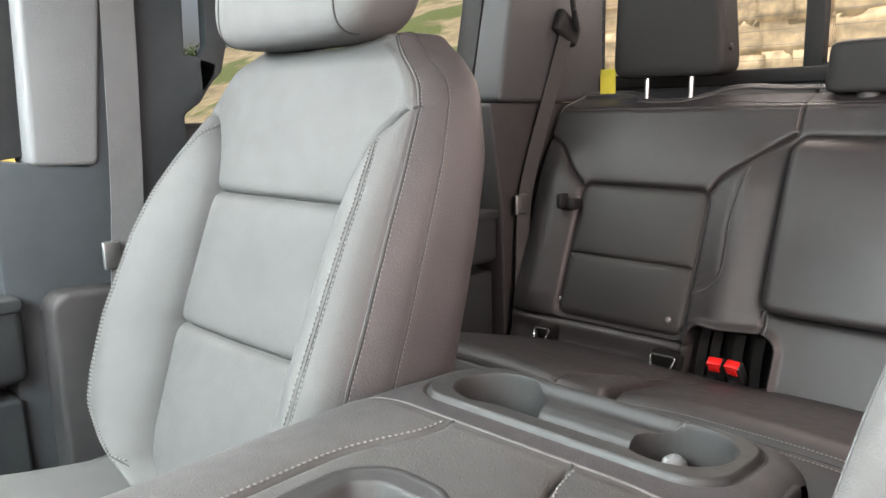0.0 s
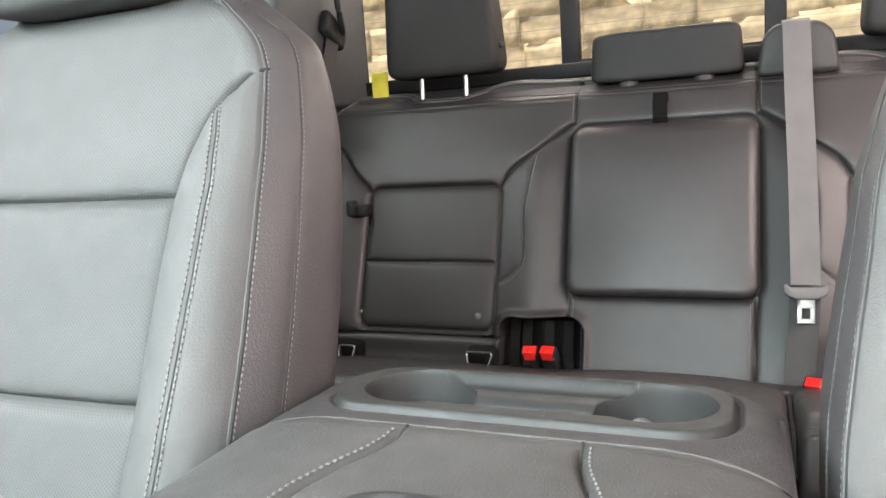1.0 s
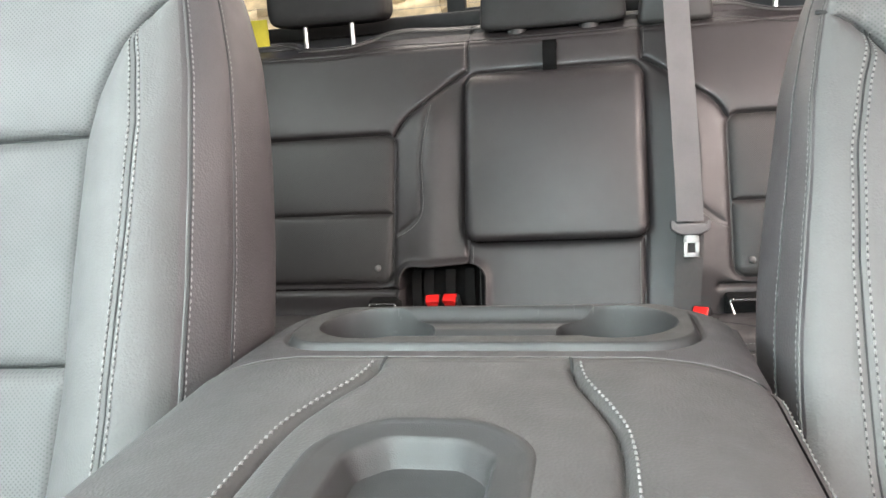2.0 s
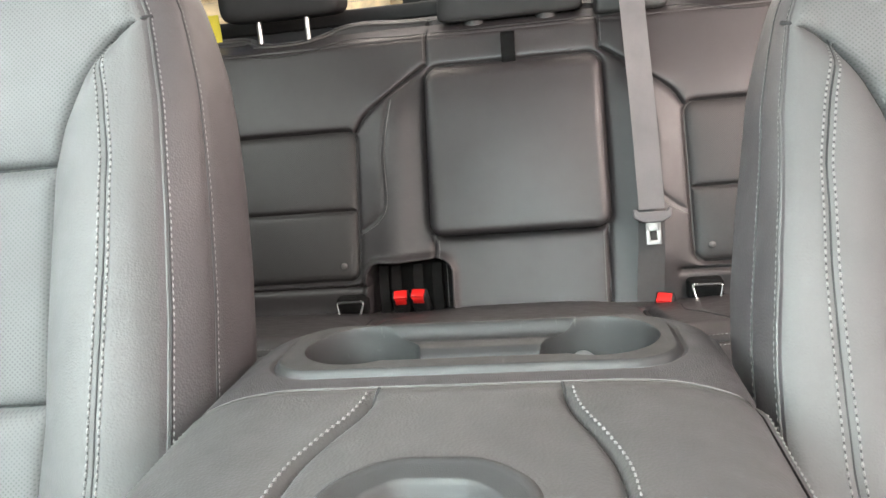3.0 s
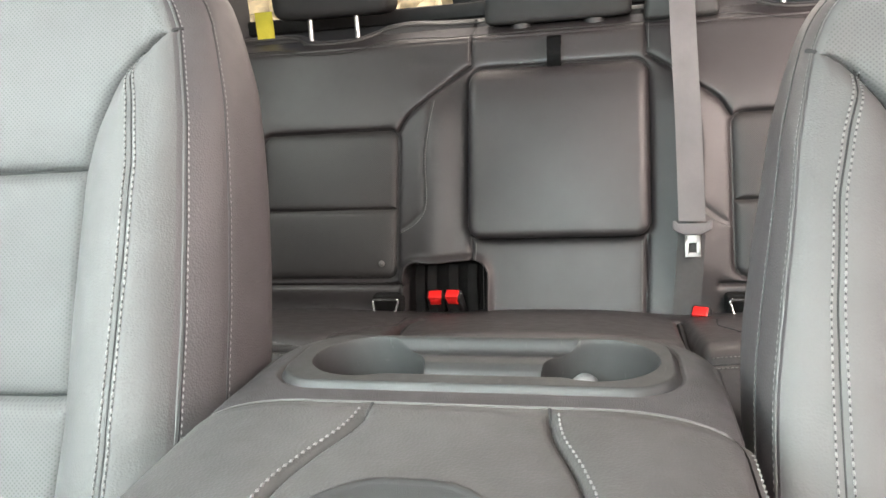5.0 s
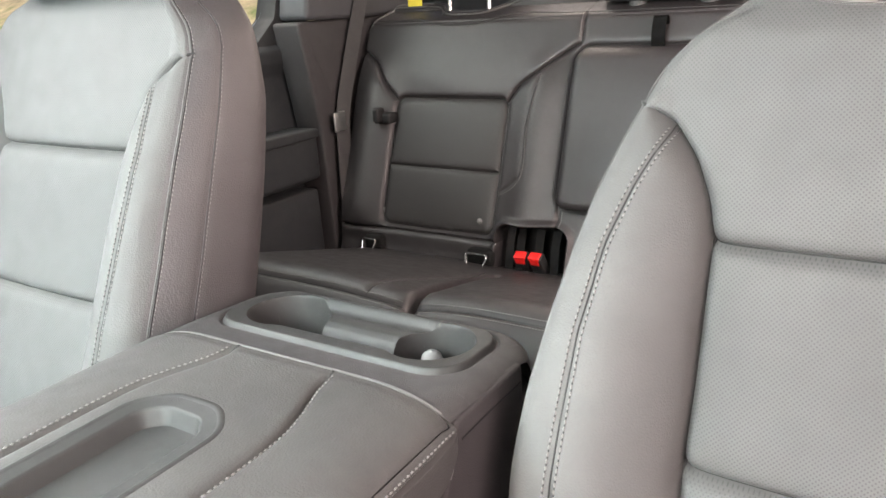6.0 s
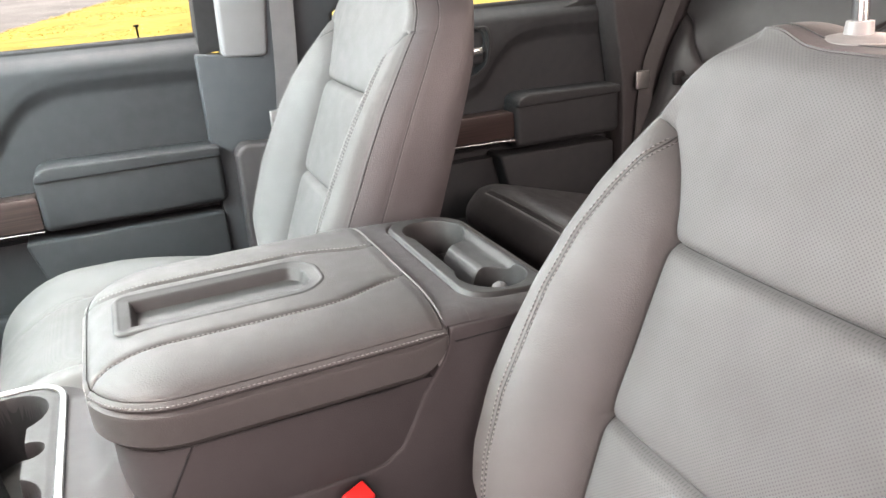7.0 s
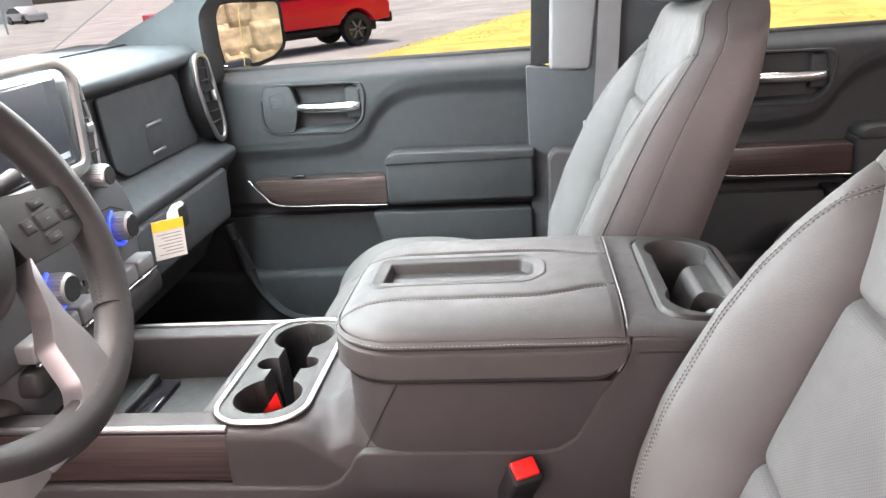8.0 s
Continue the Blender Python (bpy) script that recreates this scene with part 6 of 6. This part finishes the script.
    # instrument hood behind the wheel
    part("cluster_hood", prism(rounded([(0.22, 1.02), (0.22, 1.20), (0.30, 1.255), (0.54, 1.255), (0.62, 1.20), (0.62, 1.02)], 0.03), "y", -0.60, -0.36, 0.016, 3), SOFT, d, "instrument hood")
    return d


def emit(name, color, strength):
    m = bpy.data.materials.new(name)
    m.use_nodes = True
    b = m.node_tree.nodes["Principled BSDF"]
    b.inputs["Base Color"].default_value = (*color, 1)
    b.inputs["Emission Color"].default_value = (*color, 1)
    b.inputs["Emission Strength"].default_value = strength
    return m


BLUE = emit("blue_lamp", (0.03, 0.08, 0.9), 0.9)
# Faint glow also stands in for haze and reflections on the screen.
SCREEN = emit("touch_screen", (0.030, 0.034, 0.042), 0.9)
SCREEN.node_tree.nodes["Principled BSDF"].inputs["Roughness"].default_value = 0.25
ICON = emit("screen_icons", (0.35, 0.40, 0.45), 0.25)
dashboard()


# ---------------------------------------------------------------- steering wheel
SPOKE = mat("brushed_grey_metal", (0.30, 0.29, 0.295), 0.42, 0.85, grain=0.05, grain_scale=1500, var=0.08, var_scale=25)
WHEEL_L = mat("wheel_leather", (0.023, 0.0215, 0.0222), 0.55, grain=0.3, grain_scale=900, var=0.12, var_scale=12, spec=0.4)
def steering_wheel():
    w = thing("steering_wheel", "black leather steering wheel with silver spokes and button pads", "steering wheel", (0.42, -0.08, 1.07))
    M = Matrix.Translation((0.42, -0.08, 1.07)) @ pose(0, 0, 0, 25, 0, 0)

    def T(vf):
        return [tuple(M @ Vector(v)) for v in vf[0]], vf[1]
    ang = np.linspace(0, 2 * math.pi, 97)[:-1]
    ring = [(0.179 * math.cos(a), 0.0, 0.179 * math.sin(a)) for a in ang]
    rim = part("rim", T(tube(ring, [0.0172 + 0.0012 * math.cos(2 * a) ** 2 for a in ang], 14, closed=True, flat=1.1, up=(0, 1, 0))), WHEEL_L, w, "leather rim")
    st = []
    for k in range(230):
        a = 2 * math.pi * k / 230
        if math.sin(a) < -0.68:
            continue
        p, q = (0.1625 * math.cos(a), 0.004, 0.1625 * math.sin(a)), (0.1625 * math.cos(a + 0.014), -0.004, 0.1625 * math.sin(a + 0.014))
        st.append(tube([p, q], 0.0008, 4))
    part("stitching", T(both(*st)), BLACK, rim, "black cross stitching", smooth=False)
    for a in (radians(0), radians(180), radians(-44), radians(-136)):
        part("rim_joint", T(tube([(0.179 * math.cos(b), 0, 0.179 * math.sin(b)) for b in (a - 0.004, a + 0.004)], 0.0186, 14, up=(0, 1, 0))), GLOSS, rim)
    hub = part("hub", T(lathe([(0.0, 0.018), (0.030, 0.017), (0.055, 0.010), (0.072, -0.01), (0.075, -0.05), (0.0, -0.06)], (0, 0.01, 0), 36, "y")), LEATHER_DARK, w, "padded airbag hub")
    part("emblem", T(lathe([(0.0, 0.003), (0.014, 0.003), (0.016, 0.0)], (0, 0.028, 0), 24, "y")), SATIN, hub, "plain round emblem")
    for sg in (-1, 1):
        bm = prism(rounded([(sg * 0.058, 0.024), (sg * 0.100, 0.015), (sg * 0.166, 0.005), (sg * 0.168, -0.038), (sg * 0.130, -0.049), (sg * 0.066, -0.047)], 0.008), "y", -0.010, 0.010, 0.005, 3)
        pd = part("button_pad", turned(bm, M), PLASTIC_S, w, "black switch pad")
        for dx, dz, hx, hz in ((0.119, -0.001, 0.010, 0.005), (0.113, -0.036, 0.010, 0.005), (0.092, -0.017, 0.008, 0.007), (0.147, -0.021, 0.008, 0.007), (0.119, -0.018, 0.014, 0.009)):
            part("switch", turned(rbox(sg * dx - hx, sg * dx + hx, 0.006, 0.0118, dz - hz, dz + hz, 0.002), M), PLASTIC_S, pd)
            part("switch_mark", turned(rbox(sg * dx - 0.003, sg * dx + 0.003, 0.0115, 0.0123, dz - 0.0007, dz + 0.0007, 0), M), TRIM_L, pd, smooth=False)
        leg = [(0.068, -0.038), (0.061, -0.072), (0.060, -0.098), (0.066, -0.125), (0.066, -0.153), (0.053, -0.177), (0.030, -0.189), (-0.062, -0.188), (-0.062, -0.170), (0.010, -0.164), (0.021, -0.151), (0.025, -0.112), (0.045, -0.086), (0.055, -0.056)]
        sp = prism(rounded([(-a, b) if sg < 0 else (0.062 + max(a, 0.0), b) for a, b in leg], 0.006), "y", -0.010, 0.013, 0.009, 3)
        part("spoke", turned(sp, M), SPOKE, w, "satin silver lower spoke")
    part("column", T(both(lathe([(0.050, -0.03), (0.060, -0.10), (0.065, -0.30), (0.0, -0.30)], (0, 0, 0), 28, "y"))), PLASTIC, w, "column shroud")
    part("wiper_stalk", T(tube([(-0.05, -0.06, 0.02), (-0.14, -0.05, 0.03), (-0.19, -0.045, 0.035)], [0.007, 0.008, 0.010], 10)), PLASTIC, w, "control stalk")
    return w


steering_wheel()

# hang tag on the glove box
tag = thing("hang_tag", "white and yellow warning tag hanging from the glove box", "tag", (-0.24, -0.262, 0.85))
MT = Matrix.Translation((-0.262, -0.246, 0.842)) @ pose(0, 0, 0, 0, -4, -42) @ Matrix.Diagonal((1.05, 1, 0.76, 1))
part("card", turned(rbox(-0.027, 0.027, -0.0006, 0.0006, -0.052, 0.040, 0), MT), WHITE, tag, smooth=False)
part("header", turned(rbox(-0.027, 0.027, 0.0008, 0.0016, 0.016, 0.040, 0), MT), TAG_Y, tag, "yellow header band", smooth=False)
for k in range(7):
    part("text_bar", turned(rbox(-0.021, 0.021 - 0.006 * (k % 3), 0.0008, 0.0014, 0.006 - 0.008 * k, 0.0076 - 0.008 * k, 0), MT), INK, tag, smooth=False)
part("loop", turned(prism(rounded([(-0.022, 0.038), (0.0, 0.040), (-0.002, 0.055), (-0.012, 0.072), (-0.030, 0.078), (-0.034, 0.068), (-0.020, 0.060)], 0.006), "y", -0.0006, 0.0006, 0), MT), WHITE, tag, "white hanging loop", smooth=False)

# ---------------------------------------------------------------- outside
def ground_mat():
    m = mat("asphalt", (0.36, 0.355, 0.345), 0.9, grain=0.8, grain_scale=60, var=0.22, var_scale=0.6)
    return m


solo("ground", ([(-600, -600, -0.5), (600, -600, -0.5), (600, 600, -0.5), (-600, 600, -0.5)], [(0, 1, 2, 3)]), ground_mat(), "grey asphalt lot", "ground", "structure", smooth=False)
GRASS = mat("dry_grass", (0.66, 0.52, 0.12), 0.9, grain=1.0, grain_scale=40, var=0.30, var_scale=1.2)
GRASS2 = mat("grass_blades", (0.66, 0.52, 0.12), 0.9, var=0.25, var_scale=2.0)
# grass bank beyond the passenger side
gx, gy = np.meshgrid(np.linspace(0, 1, 90), np.linspace(0, 1, 120))
X0 = -9.5 - 20.0 * gx
Y0 = (-4.98 + (-9.5 - X0) * 0.334) + gy * 15
Z0 = -0.5 + 0.05 * np.minimum(1, np.minimum(gx, np.minimum(1 - gx, gy)) * 30) + 0.05 * np.sin(X0 * 1.3) * np.sin(Y0 * 0.9) * np.minimum(1, gy * 12)
solo("lawn", sheet(np.stack([X0, Y0, Z0], -1)[:, ::-1]), GRASS, "dry yellow grass bank", "grass", "structure")
rng = random.Random(4)
V, F = [], []
for _ in range(12000):
    a, b = rng.random(), 0.03 + 0.97 * rng.random()
    x = -9.5 - 20.0 * a
    y = (-4.98 + (-9.5 - x) * 0.334) + b ** 1.4 * 14
    h, t = 0.0 + 0.035 * rng.random(), rng.random() * 6.28
    i = len(V)
    V += [(x + 0.02 * math.cos(t), y + 0.02 * math.sin(t), -0.46), (x - 0.02 * math.cos(t), y - 0.02 * math.sin(t), -0.46), (x + 0.10 * math.sin(t), y + 0.10 * math.cos(t), -0.445 + h * 0.5)]
    F.append((i, i + 1, i + 2))
solo("grass", (V, F), GRASS2, "tufts of dry grass", "grass", "stuff", smooth=False)
# small sprinkler stake on the grass
sp = thing("marker_stake", "small dark stake standing in the grass", "stake", (-14.2, 0.95, -0.46))
part("stem", tube([(-14.2, 0.95, -0.46), (-14.2, 0.95, -0.16)], 0.02, 8), BLACK, sp)
part("head", lathe([(0.0, 0.04), (0.05, 0.035), (0.055, 0.0), (0.0, -0.01)], (-14.2, 0.95, -0.17), 12), BLACK, sp)


# stone-block retaining wall behind the cab
def stone_mat():
    m = mat("tan_stone", (0.74, 0.60, 0.38), 0.9, grain=1.0, grain_scale=22, var=0.42, var_scale=3.2)
    nt = m.node_tree
    b = nt.nodes["Principled BSDF"]
    oi = nt.nodes.new("ShaderNodeObjectInfo")
    hs = nt.nodes.new("ShaderNodeHueSaturation")
    src = b.inputs["Base Color"].links[0].from_socket
    r = nt.nodes.new("ShaderNodeMapRange")
    r.inputs["To Min"].default_value, r.inputs["To Max"].default_value = 0.84, 1.12
    nt.links.new(oi.outputs["Random"], r.inputs["Value"])
    nt.links.new(r.outputs[0], hs.inputs["Value"])
    nt.links.new(src, hs.inputs["Color"])
    nt.links.new(hs.outputs[0], b.inputs["Base Color"])
    return m


STONE = stone_mat()
wall = solo("wall_retaining", rbox(-7.3, 14, 9.42, 10.2, -1.2, 4.6, 0.05), mat("wall_core", (0.36, 0.28, 0.17), 0.95, grain=0.5, grain_scale=20, var=0.2, var_scale=2), "rough tan stone retaining wall", "wall", "structure")


def stone_mesh(seed):
    """One rough-faced block of unit width and height; its face looks to -y."""
    nu, nv = 8, 5
    gu, gv = np.meshgrid(np.linspace(-0.5, 0.5, nu), np.linspace(-0.5, 0.5, nv))
    r = random.Random(seed)
    P = []
    for a, b in zip(gu.ravel(), gv.ravel()):
        edge = max(abs(a), abs(b)) > 0.49
        n = noise.noise(Vector((a * 3.0 + seed * 7.1, b * 2.2, seed * 1.7)))
        wob = noise.noise_vector(Vector((a * 4.0, b * 4.0, seed * 3.3))) * 0.03
        P.append((a + wob.x * (1 if edge else 0.5), (0.002 if edge else -0.001) + 0.022 * n, b + wob.z * (1 if edge else 0.5)))
    F = [(q * nu + p, q * nu + p + 1, (q + 1) * nu + p + 1, (q + 1) * nu + p) for q in range(nv - 1) for p in range(nu - 1)]
    rim = list(range(nu)) + [k * nu + nu - 1 for k in range(1, nv)] + [(nv - 1) * nu + k for k in range(nu - 2, -1, -1)] + [k * nu for k in range(nv - 2, 0, -1)]
    base = len(P)
    P += [(P[k][0], 0.14, P[k][2]) for k in rim]
    m = len(rim)
    F += [(rim[(k + 1) % m], rim[k], base + k, base + (k + 1) % m) for k in range(m)]
    return P, F


shapes = [stone_mesh(k) for k in range(8)]
stones = []
for P, F in shapes:
    me = bpy.data.meshes.new("stone")
    me.from_pydata(P, [], F)
    me.materials.append(STONE)
    me.shade_smooth()
    stones.append(me)
rng = random.Random(11)
zz, picked, VV, FF = -0.5, 0, [], []
while zz < 4.5:
    hgt = 0.26 + 0.22 * rng.random()
    xx = -7.25 + 0.3 * rng.random()
    while xx < 8:
        wd = 0.32 + 0.62 * rng.random()
        k = rng.randrange(8)
        m = Matrix.Translation((xx + wd / 2, 9.385 + 0.03 * rng.random(), zz + hgt / 2 + 0.06 * (rng.random() - 0.5))) @ pose(0, 0, 0, 0, 7 * (rng.random() - 0.5), 0) @ Matrix.Diagonal((wd + 0.03, 1, hgt + 0.07, 1))
        if -5.6 < xx < 1.2 and 0.9 < zz < 3.6 and picked < 300:
            ob = new("stone", stones[k])
            ob.parent = wall
            ob.matrix_basis = m
            picked += 1
        else:
            n0 = len(VV)
            VV += [tuple(m @ Vector(p)) for p in shapes[k][0]]
            FF += [tuple(n0 + a for a in f) for f in shapes[k][1]]
        xx += wd
    zz += hgt
rest = part("stonework", (VV, FF), STONE, wall, "rough tan blocks")
rest["kind"] = "stuff"
# green slope to the side of the wall
sx, sy = np.meshgrid(np.linspace(0, 1, 50), np.linspace(0, 1, 40))
PX = -7.4 - 34 * sx
PY = 9.8 + 24 * sy
PZ = -0.5 + 7.5 * sstep(0, 1, sy) + 0.4 * np.sin(PX * 0.7) * np.cos(PY * 0.5) * sy
def hill_mat():
    m = mat("hill_scrub", (0.30, 0.25, 0.15), 0.95, grain=1.0, grain_scale=8, var=0.4, var_scale=1.2)
    nt = m.node_tree
    b = nt.nodes["Principled BSDF"]
    tc = nt.nodes.new("ShaderNodeTexCoord")
    n = nt.nodes.new("ShaderNodeTexNoise")
    n.inputs["Scale"].default_value, n.inputs["Detail"].default_value = 0.35, 6
    nt.links.new(tc.outputs["Object"], n.inputs["Vector"])
    r = nt.nodes.new("ShaderNodeMapRange")
    r.inputs["From Min"].default_value, r.inputs["From Max"].default_value = 0.46, 0.54
    nt.links.new(n.outputs["Fac"], r.inputs["Value"])
    mx = nt.nodes.new("ShaderNodeMix")
    mx.data_type = "RGBA"
    nt.links.new(r.outputs[0], mx.inputs["Factor"])
    nt.links.new(b.inputs["Base Color"].links[0].from_socket, mx.inputs["A"])
    mx.inputs["B"].default_value = (0.10, 0.13, 0.035, 1)
    nt.links.new(mx.outputs["Result"], b.inputs["Base Color"])
    return m


solo("hillside", sheet(np.stack([PX, PY, PZ], -1)[:, ::-1]), hill_mat(), "tan rocky hillside with green scrub", "hill", "structure")


# far tree line
LEAF = mat("foliage", (0.06, 0.10, 0.025), 0.8, var=0.4, var_scale=0.8)
BARK = mat("bark", (0.10, 0.075, 0.05), 0.9, grain=0.8, grain_scale=20, var=0.2, var_scale=3)


def tree(x, y, z, h, seed):
    r = random.Random(seed)
    t = thing("tree", "leafy green roadside tree", "tree", (x, y, z), "far trees")
    limbs = [tube(smooth_path([(x, y, z), (x + 0.1, y, z + h * 0.3), (x, y + 0.1, z + h * 0.6)], 8), np.linspace(0.22, 0.10, 8), 8)]
    V, F = [], []
    for k in range(7):
        a = k * 0.9 + r.random()
        e = (x + math.cos(a) * h * 0.28, y + math.sin(a) * h * 0.28, z + h * (0.55 + 0.35 * r.random()))
        limbs.append(tube([(x, y, z + h * 0.4), e], [0.09, 0.03], 6))
        for _ in range(170):
            p = Vector(e) + Vector((r.gauss(0, 1), r.gauss(0, 1), r.gauss(0, 0.8))) * h * 0.085
            n = Vector((r.gauss(0, 1), r.gauss(0, 1), r.gauss(0, 1))).normalized()
            u = n.orthogonal().normalized() * 0.16
            w = n.cross(u) * 0.7
            i = len(V)
            V += [p - u, p + w * 0.6, p + u, p - w * 0.6]
            F.append((i, i + 1, i + 2, i + 3))
    part("trunk", both(*limbs), BARK, t)
    part("crown", (V, F), LEAF, t, smooth=False)


for k, (x, y, h) in enumerate(((-52, 30, 4.2), (-58, 22, 4.5), (-48, 38, 4), (-60, 34, 5), (-70, 12, 5), (-72, 26, 5.5))):
    tree(x, y, -0.5, h, 20 + k)


# ---------------------------------------------------------------- parked vehicles
RED_PAINT = mat("red_car_paint", (0.72, 0.004, 0.022), 0.35, var=0.04, var_scale=2, spec=0.3, coat=0.15)
SILVER_PAINT = mat("silver_car_paint", (0.55, 0.56, 0.58), 0.3, metal=0.4, var=0.04, var_scale=2, coat=0.6)
TYRE = mat("tyre_rubber", (0.018, 0.018, 0.019), 0.8, grain=0.5, grain_scale=60, var=0.2, var_scale=5)


def vehicle(name, label, m, paint, pickup):
    v = thing(name, label, "truck" if pickup else "car", (0, 0, 0), "parked vehicles")
    L, hw = (5.7, 0.98) if pickup else (4.6, 0.90)
    r = 0.41 if pickup else 0.34
    xf, xr = L * 0.5 - 0.95, -L * 0.5 + 1.15
    low, belt_, top = (0.55, 1.22, 1.90) if pickup else (0.30, 0.92, 1.50)

    def arch(cx):
        return [(cx + (r + 0.10) * math.cos(t), r + (r + 0.10) * math.sin(t)) for t in np.linspace(0, math.pi, 11) if r + (r + 0.10) * math.sin(t) > low]
    side_o = [(-L / 2, low + 0.05)] + arch(xr)[::-1] + arch(xf)[::-1] + [(L / 2, low + 0.05), (L / 2 + 0.03, belt_ - 0.25), (L / 2 - 0.12, belt_ - 0.02)]
    side_o += [(L * 0.18, belt_ + 0.02), (-L / 2, belt_ + 0.02)] if pickup else [(L * 0.2, belt_), (-L / 2, belt_ + 0.04)]
    part("body", prism(side_o, "y", -hw, hw, 0.04, 2), paint, v, "painted body")
    cab = [(L * 0.20, belt_), (L * 0.06, top - 0.04), (-L * 0.16, top), (-L * 0.21, belt_)] if pickup else [(L * 0.22, belt_), (L * 0.06, top), (-L * 0.25, top - 0.02), (-L * 0.40, belt_)]
    part("cab", prism(cab, "y", -hw + 0.10, hw - 0.10, 0.05, 2), paint, v, "painted cab")
    inner = [(x * 0.93, z - 0.07 if z > belt_ else z + 0.04) for x, z in cab]
    for sg in (-1, 1):
        part("side_window", prism(inner, "y", *sorted((sg * (hw - 0.102), sg * (hw - 0.094))), 0), GLOSS, v, "dark side glass", smooth=False)
        for cx in (xf, xr):
            y0 = sg * (hw - 0.16)
            wl = part("wheel", lathe([(r * 0.62, -0.12), (r * 0.94, -0.12), (r, -0.08), (r, 0.08), (r * 0.94, 0.12), (r * 0.62, 0.12)], (cx, y0, r), 32, "y"), TYRE, v, "black tyre")
            part("rim", lathe([(0.0, sg * 0.10), (r * 0.12, sg * 0.10), (r * 0.14, sg * 0.06), (r * 0.56, sg * 0.05), (r * 0.62, sg * 0.11), (r * 0.64, sg * 0.04)], (cx, y0, r), 32, "y"), GLOSS, wl, "dark rim")
            for k in range(6):
                a = k * math.pi / 3
                part("spoke", tube([(cx + math.cos(a) * r * 0.1, y0 + sg * 0.09, r + math.sin(a) * r * 0.1), (cx + math.cos(a) * r * 0.58, y0 + sg * 0.085, r + math.sin(a) * r * 0.58)], 0.028, 6), STEEL, wl, "grey spoke")
        part("side_step", tube([(xr + 0.6, sg * (hw - 0.02), low - 0.10), (xf - 0.6, sg * (hw - 0.02), low - 0.10)], 0.05, 8), BLACK, v) if pickup else None
    part("bumper", rbox(L / 2 - 0.10, L / 2 + 0.10, -hw + 0.04, hw - 0.04, low - 0.06, low + 0.20, 0.05), BLACK if pickup else paint, v, "front bumper")
    part("bumper", rbox(-L / 2 - 0.10, -L / 2 + 0.06, -hw + 0.04, hw - 0.04, low - 0.04, low + 0.16, 0.05), SATIN if pickup else paint, v, "rear bumper")
    part("underbody", rbox(-L / 2 + 0.3, L / 2 - 0.3, -hw + 0.22, hw - 0.22, low - 0.22, low + 0.06, 0.05), BLACK, v, "dark underbody")
    v.matrix_basis = m
    return v


vehicle("pickup_truck", "bright red parked pickup truck with black wheels", Matrix.Translation((-18.06, -5.75, -0.5)) @ pose(0, 0, 0, 0, 0, 129), RED_PAINT, True)
vehicle("parked_car", "silver car parked far across the lot", Matrix.Translation((-66, -44, -0.5)) @ pose(0, 0, 0, 0, 0, 60), SILVER_PAINT, False)
vehicle("parked_car", "silver car parked far across the lot", Matrix.Translation((-44, -2.5, -0.5)) @ pose(0, 0, 0, 0, 0, 20), SILVER_PAINT, False)
pole = thing("lamp_post", "thin grey lamp post across the lot", "lamp post", (-45, -31.5, -0.5))
part("post", tube([(-45, -31.5, -0.5), (-45, -31.5, 6.5)], 0.07, 8), SATIN, pole)
part("arm", tube([(-45, -31.5, 6.4), (-44, -31.5, 6.5)], 0.05, 8), SATIN, pole)
# pale building far behind the lot
bld = thing("low_building", "long low white building beyond the lot", "building", (-95, -70, -0.5))
part("wall", turned(rbox(-30, 30, -6, 6, -0.5, 5.0, 0.05), Matrix.Translation((-95, -72, 0)) @ pose(0, 0, 0, 0, 0, 38)), mat("white_render", (0.72, 0.71, 0.68), 0.8, grain=0.2, grain_scale=8, var=0.05, var_scale=0.5), bld)
part("roof", turned(rbox(-30.5, 30.5, -6.5, 6.5, 5.0, 5.4, 0.05), Matrix.Translation((-95, -72, 0)) @ pose(0, 0, 0, 0, 0, 38)), mat("grey_roof", (0.3, 0.3, 0.3), 0.8, var=0.1, var_scale=0.5), bld)

# door mirror outside the passenger window
mir = thing("door_mirror", "black door mirror with tilted glass", "mirror", (-0.97, -0.32, 1.0))
MM = look((-1.03, -0.308, 1.128), (0.66, 3.4, 1.45)) @ pose(0, 0, 0, 0, 0, 0)
outline = [(-0.124, 0.069), (-0.114, -0.046), (-0.070, -0.070), (-0.001, -0.080), (0.118, -0.072), (0.125, 0.072), (0.060, 0.080)]
part("housing", turned(joined(prism(rounded([(u * 1.07, v * 1.11) for u, v in outline], 0.026, 6), "z", 0.003, 0.10, 0.012, 3)), MM), GLOSS, mir, "black mirror housing")
part("rim", turned(_bm(tube([(u * 1.02, v * 1.03, -0.004) for u, v in rounded(outline, 0.024, 6)], 0.006, 8, closed=True)), MM), BLACK, mir, "black rim round the glass")
mg = mat("mirror_glass", (0.9, 0.9, 0.9), 0.0, 1.0)
part("mirror_glass", turned(prism(rounded(outline, 0.024, 6), "z", -0.006, 0.0025, 0), MM), mg, mir, "clean mirror glass", smooth=False)
part("arm", rbox(-1.0, -0.84, -0.36, -0.30, 1.02, 1.07, 0.015), GLOSS, mir, "mirror arm")

for ob in [o for o in bpy.data.objects if o.parent is None and o.name.split(".")[0] in ("ground", "lawn", "grass", "marker_stake", "tree", "pickup_truck", "parked_car", "lamp_post", "low_building", "door_mirror", "dashboard", "steering_wheel", "hang_tag")]:
    ob.matrix_basis = SLOPE @ ob.matrix_basis
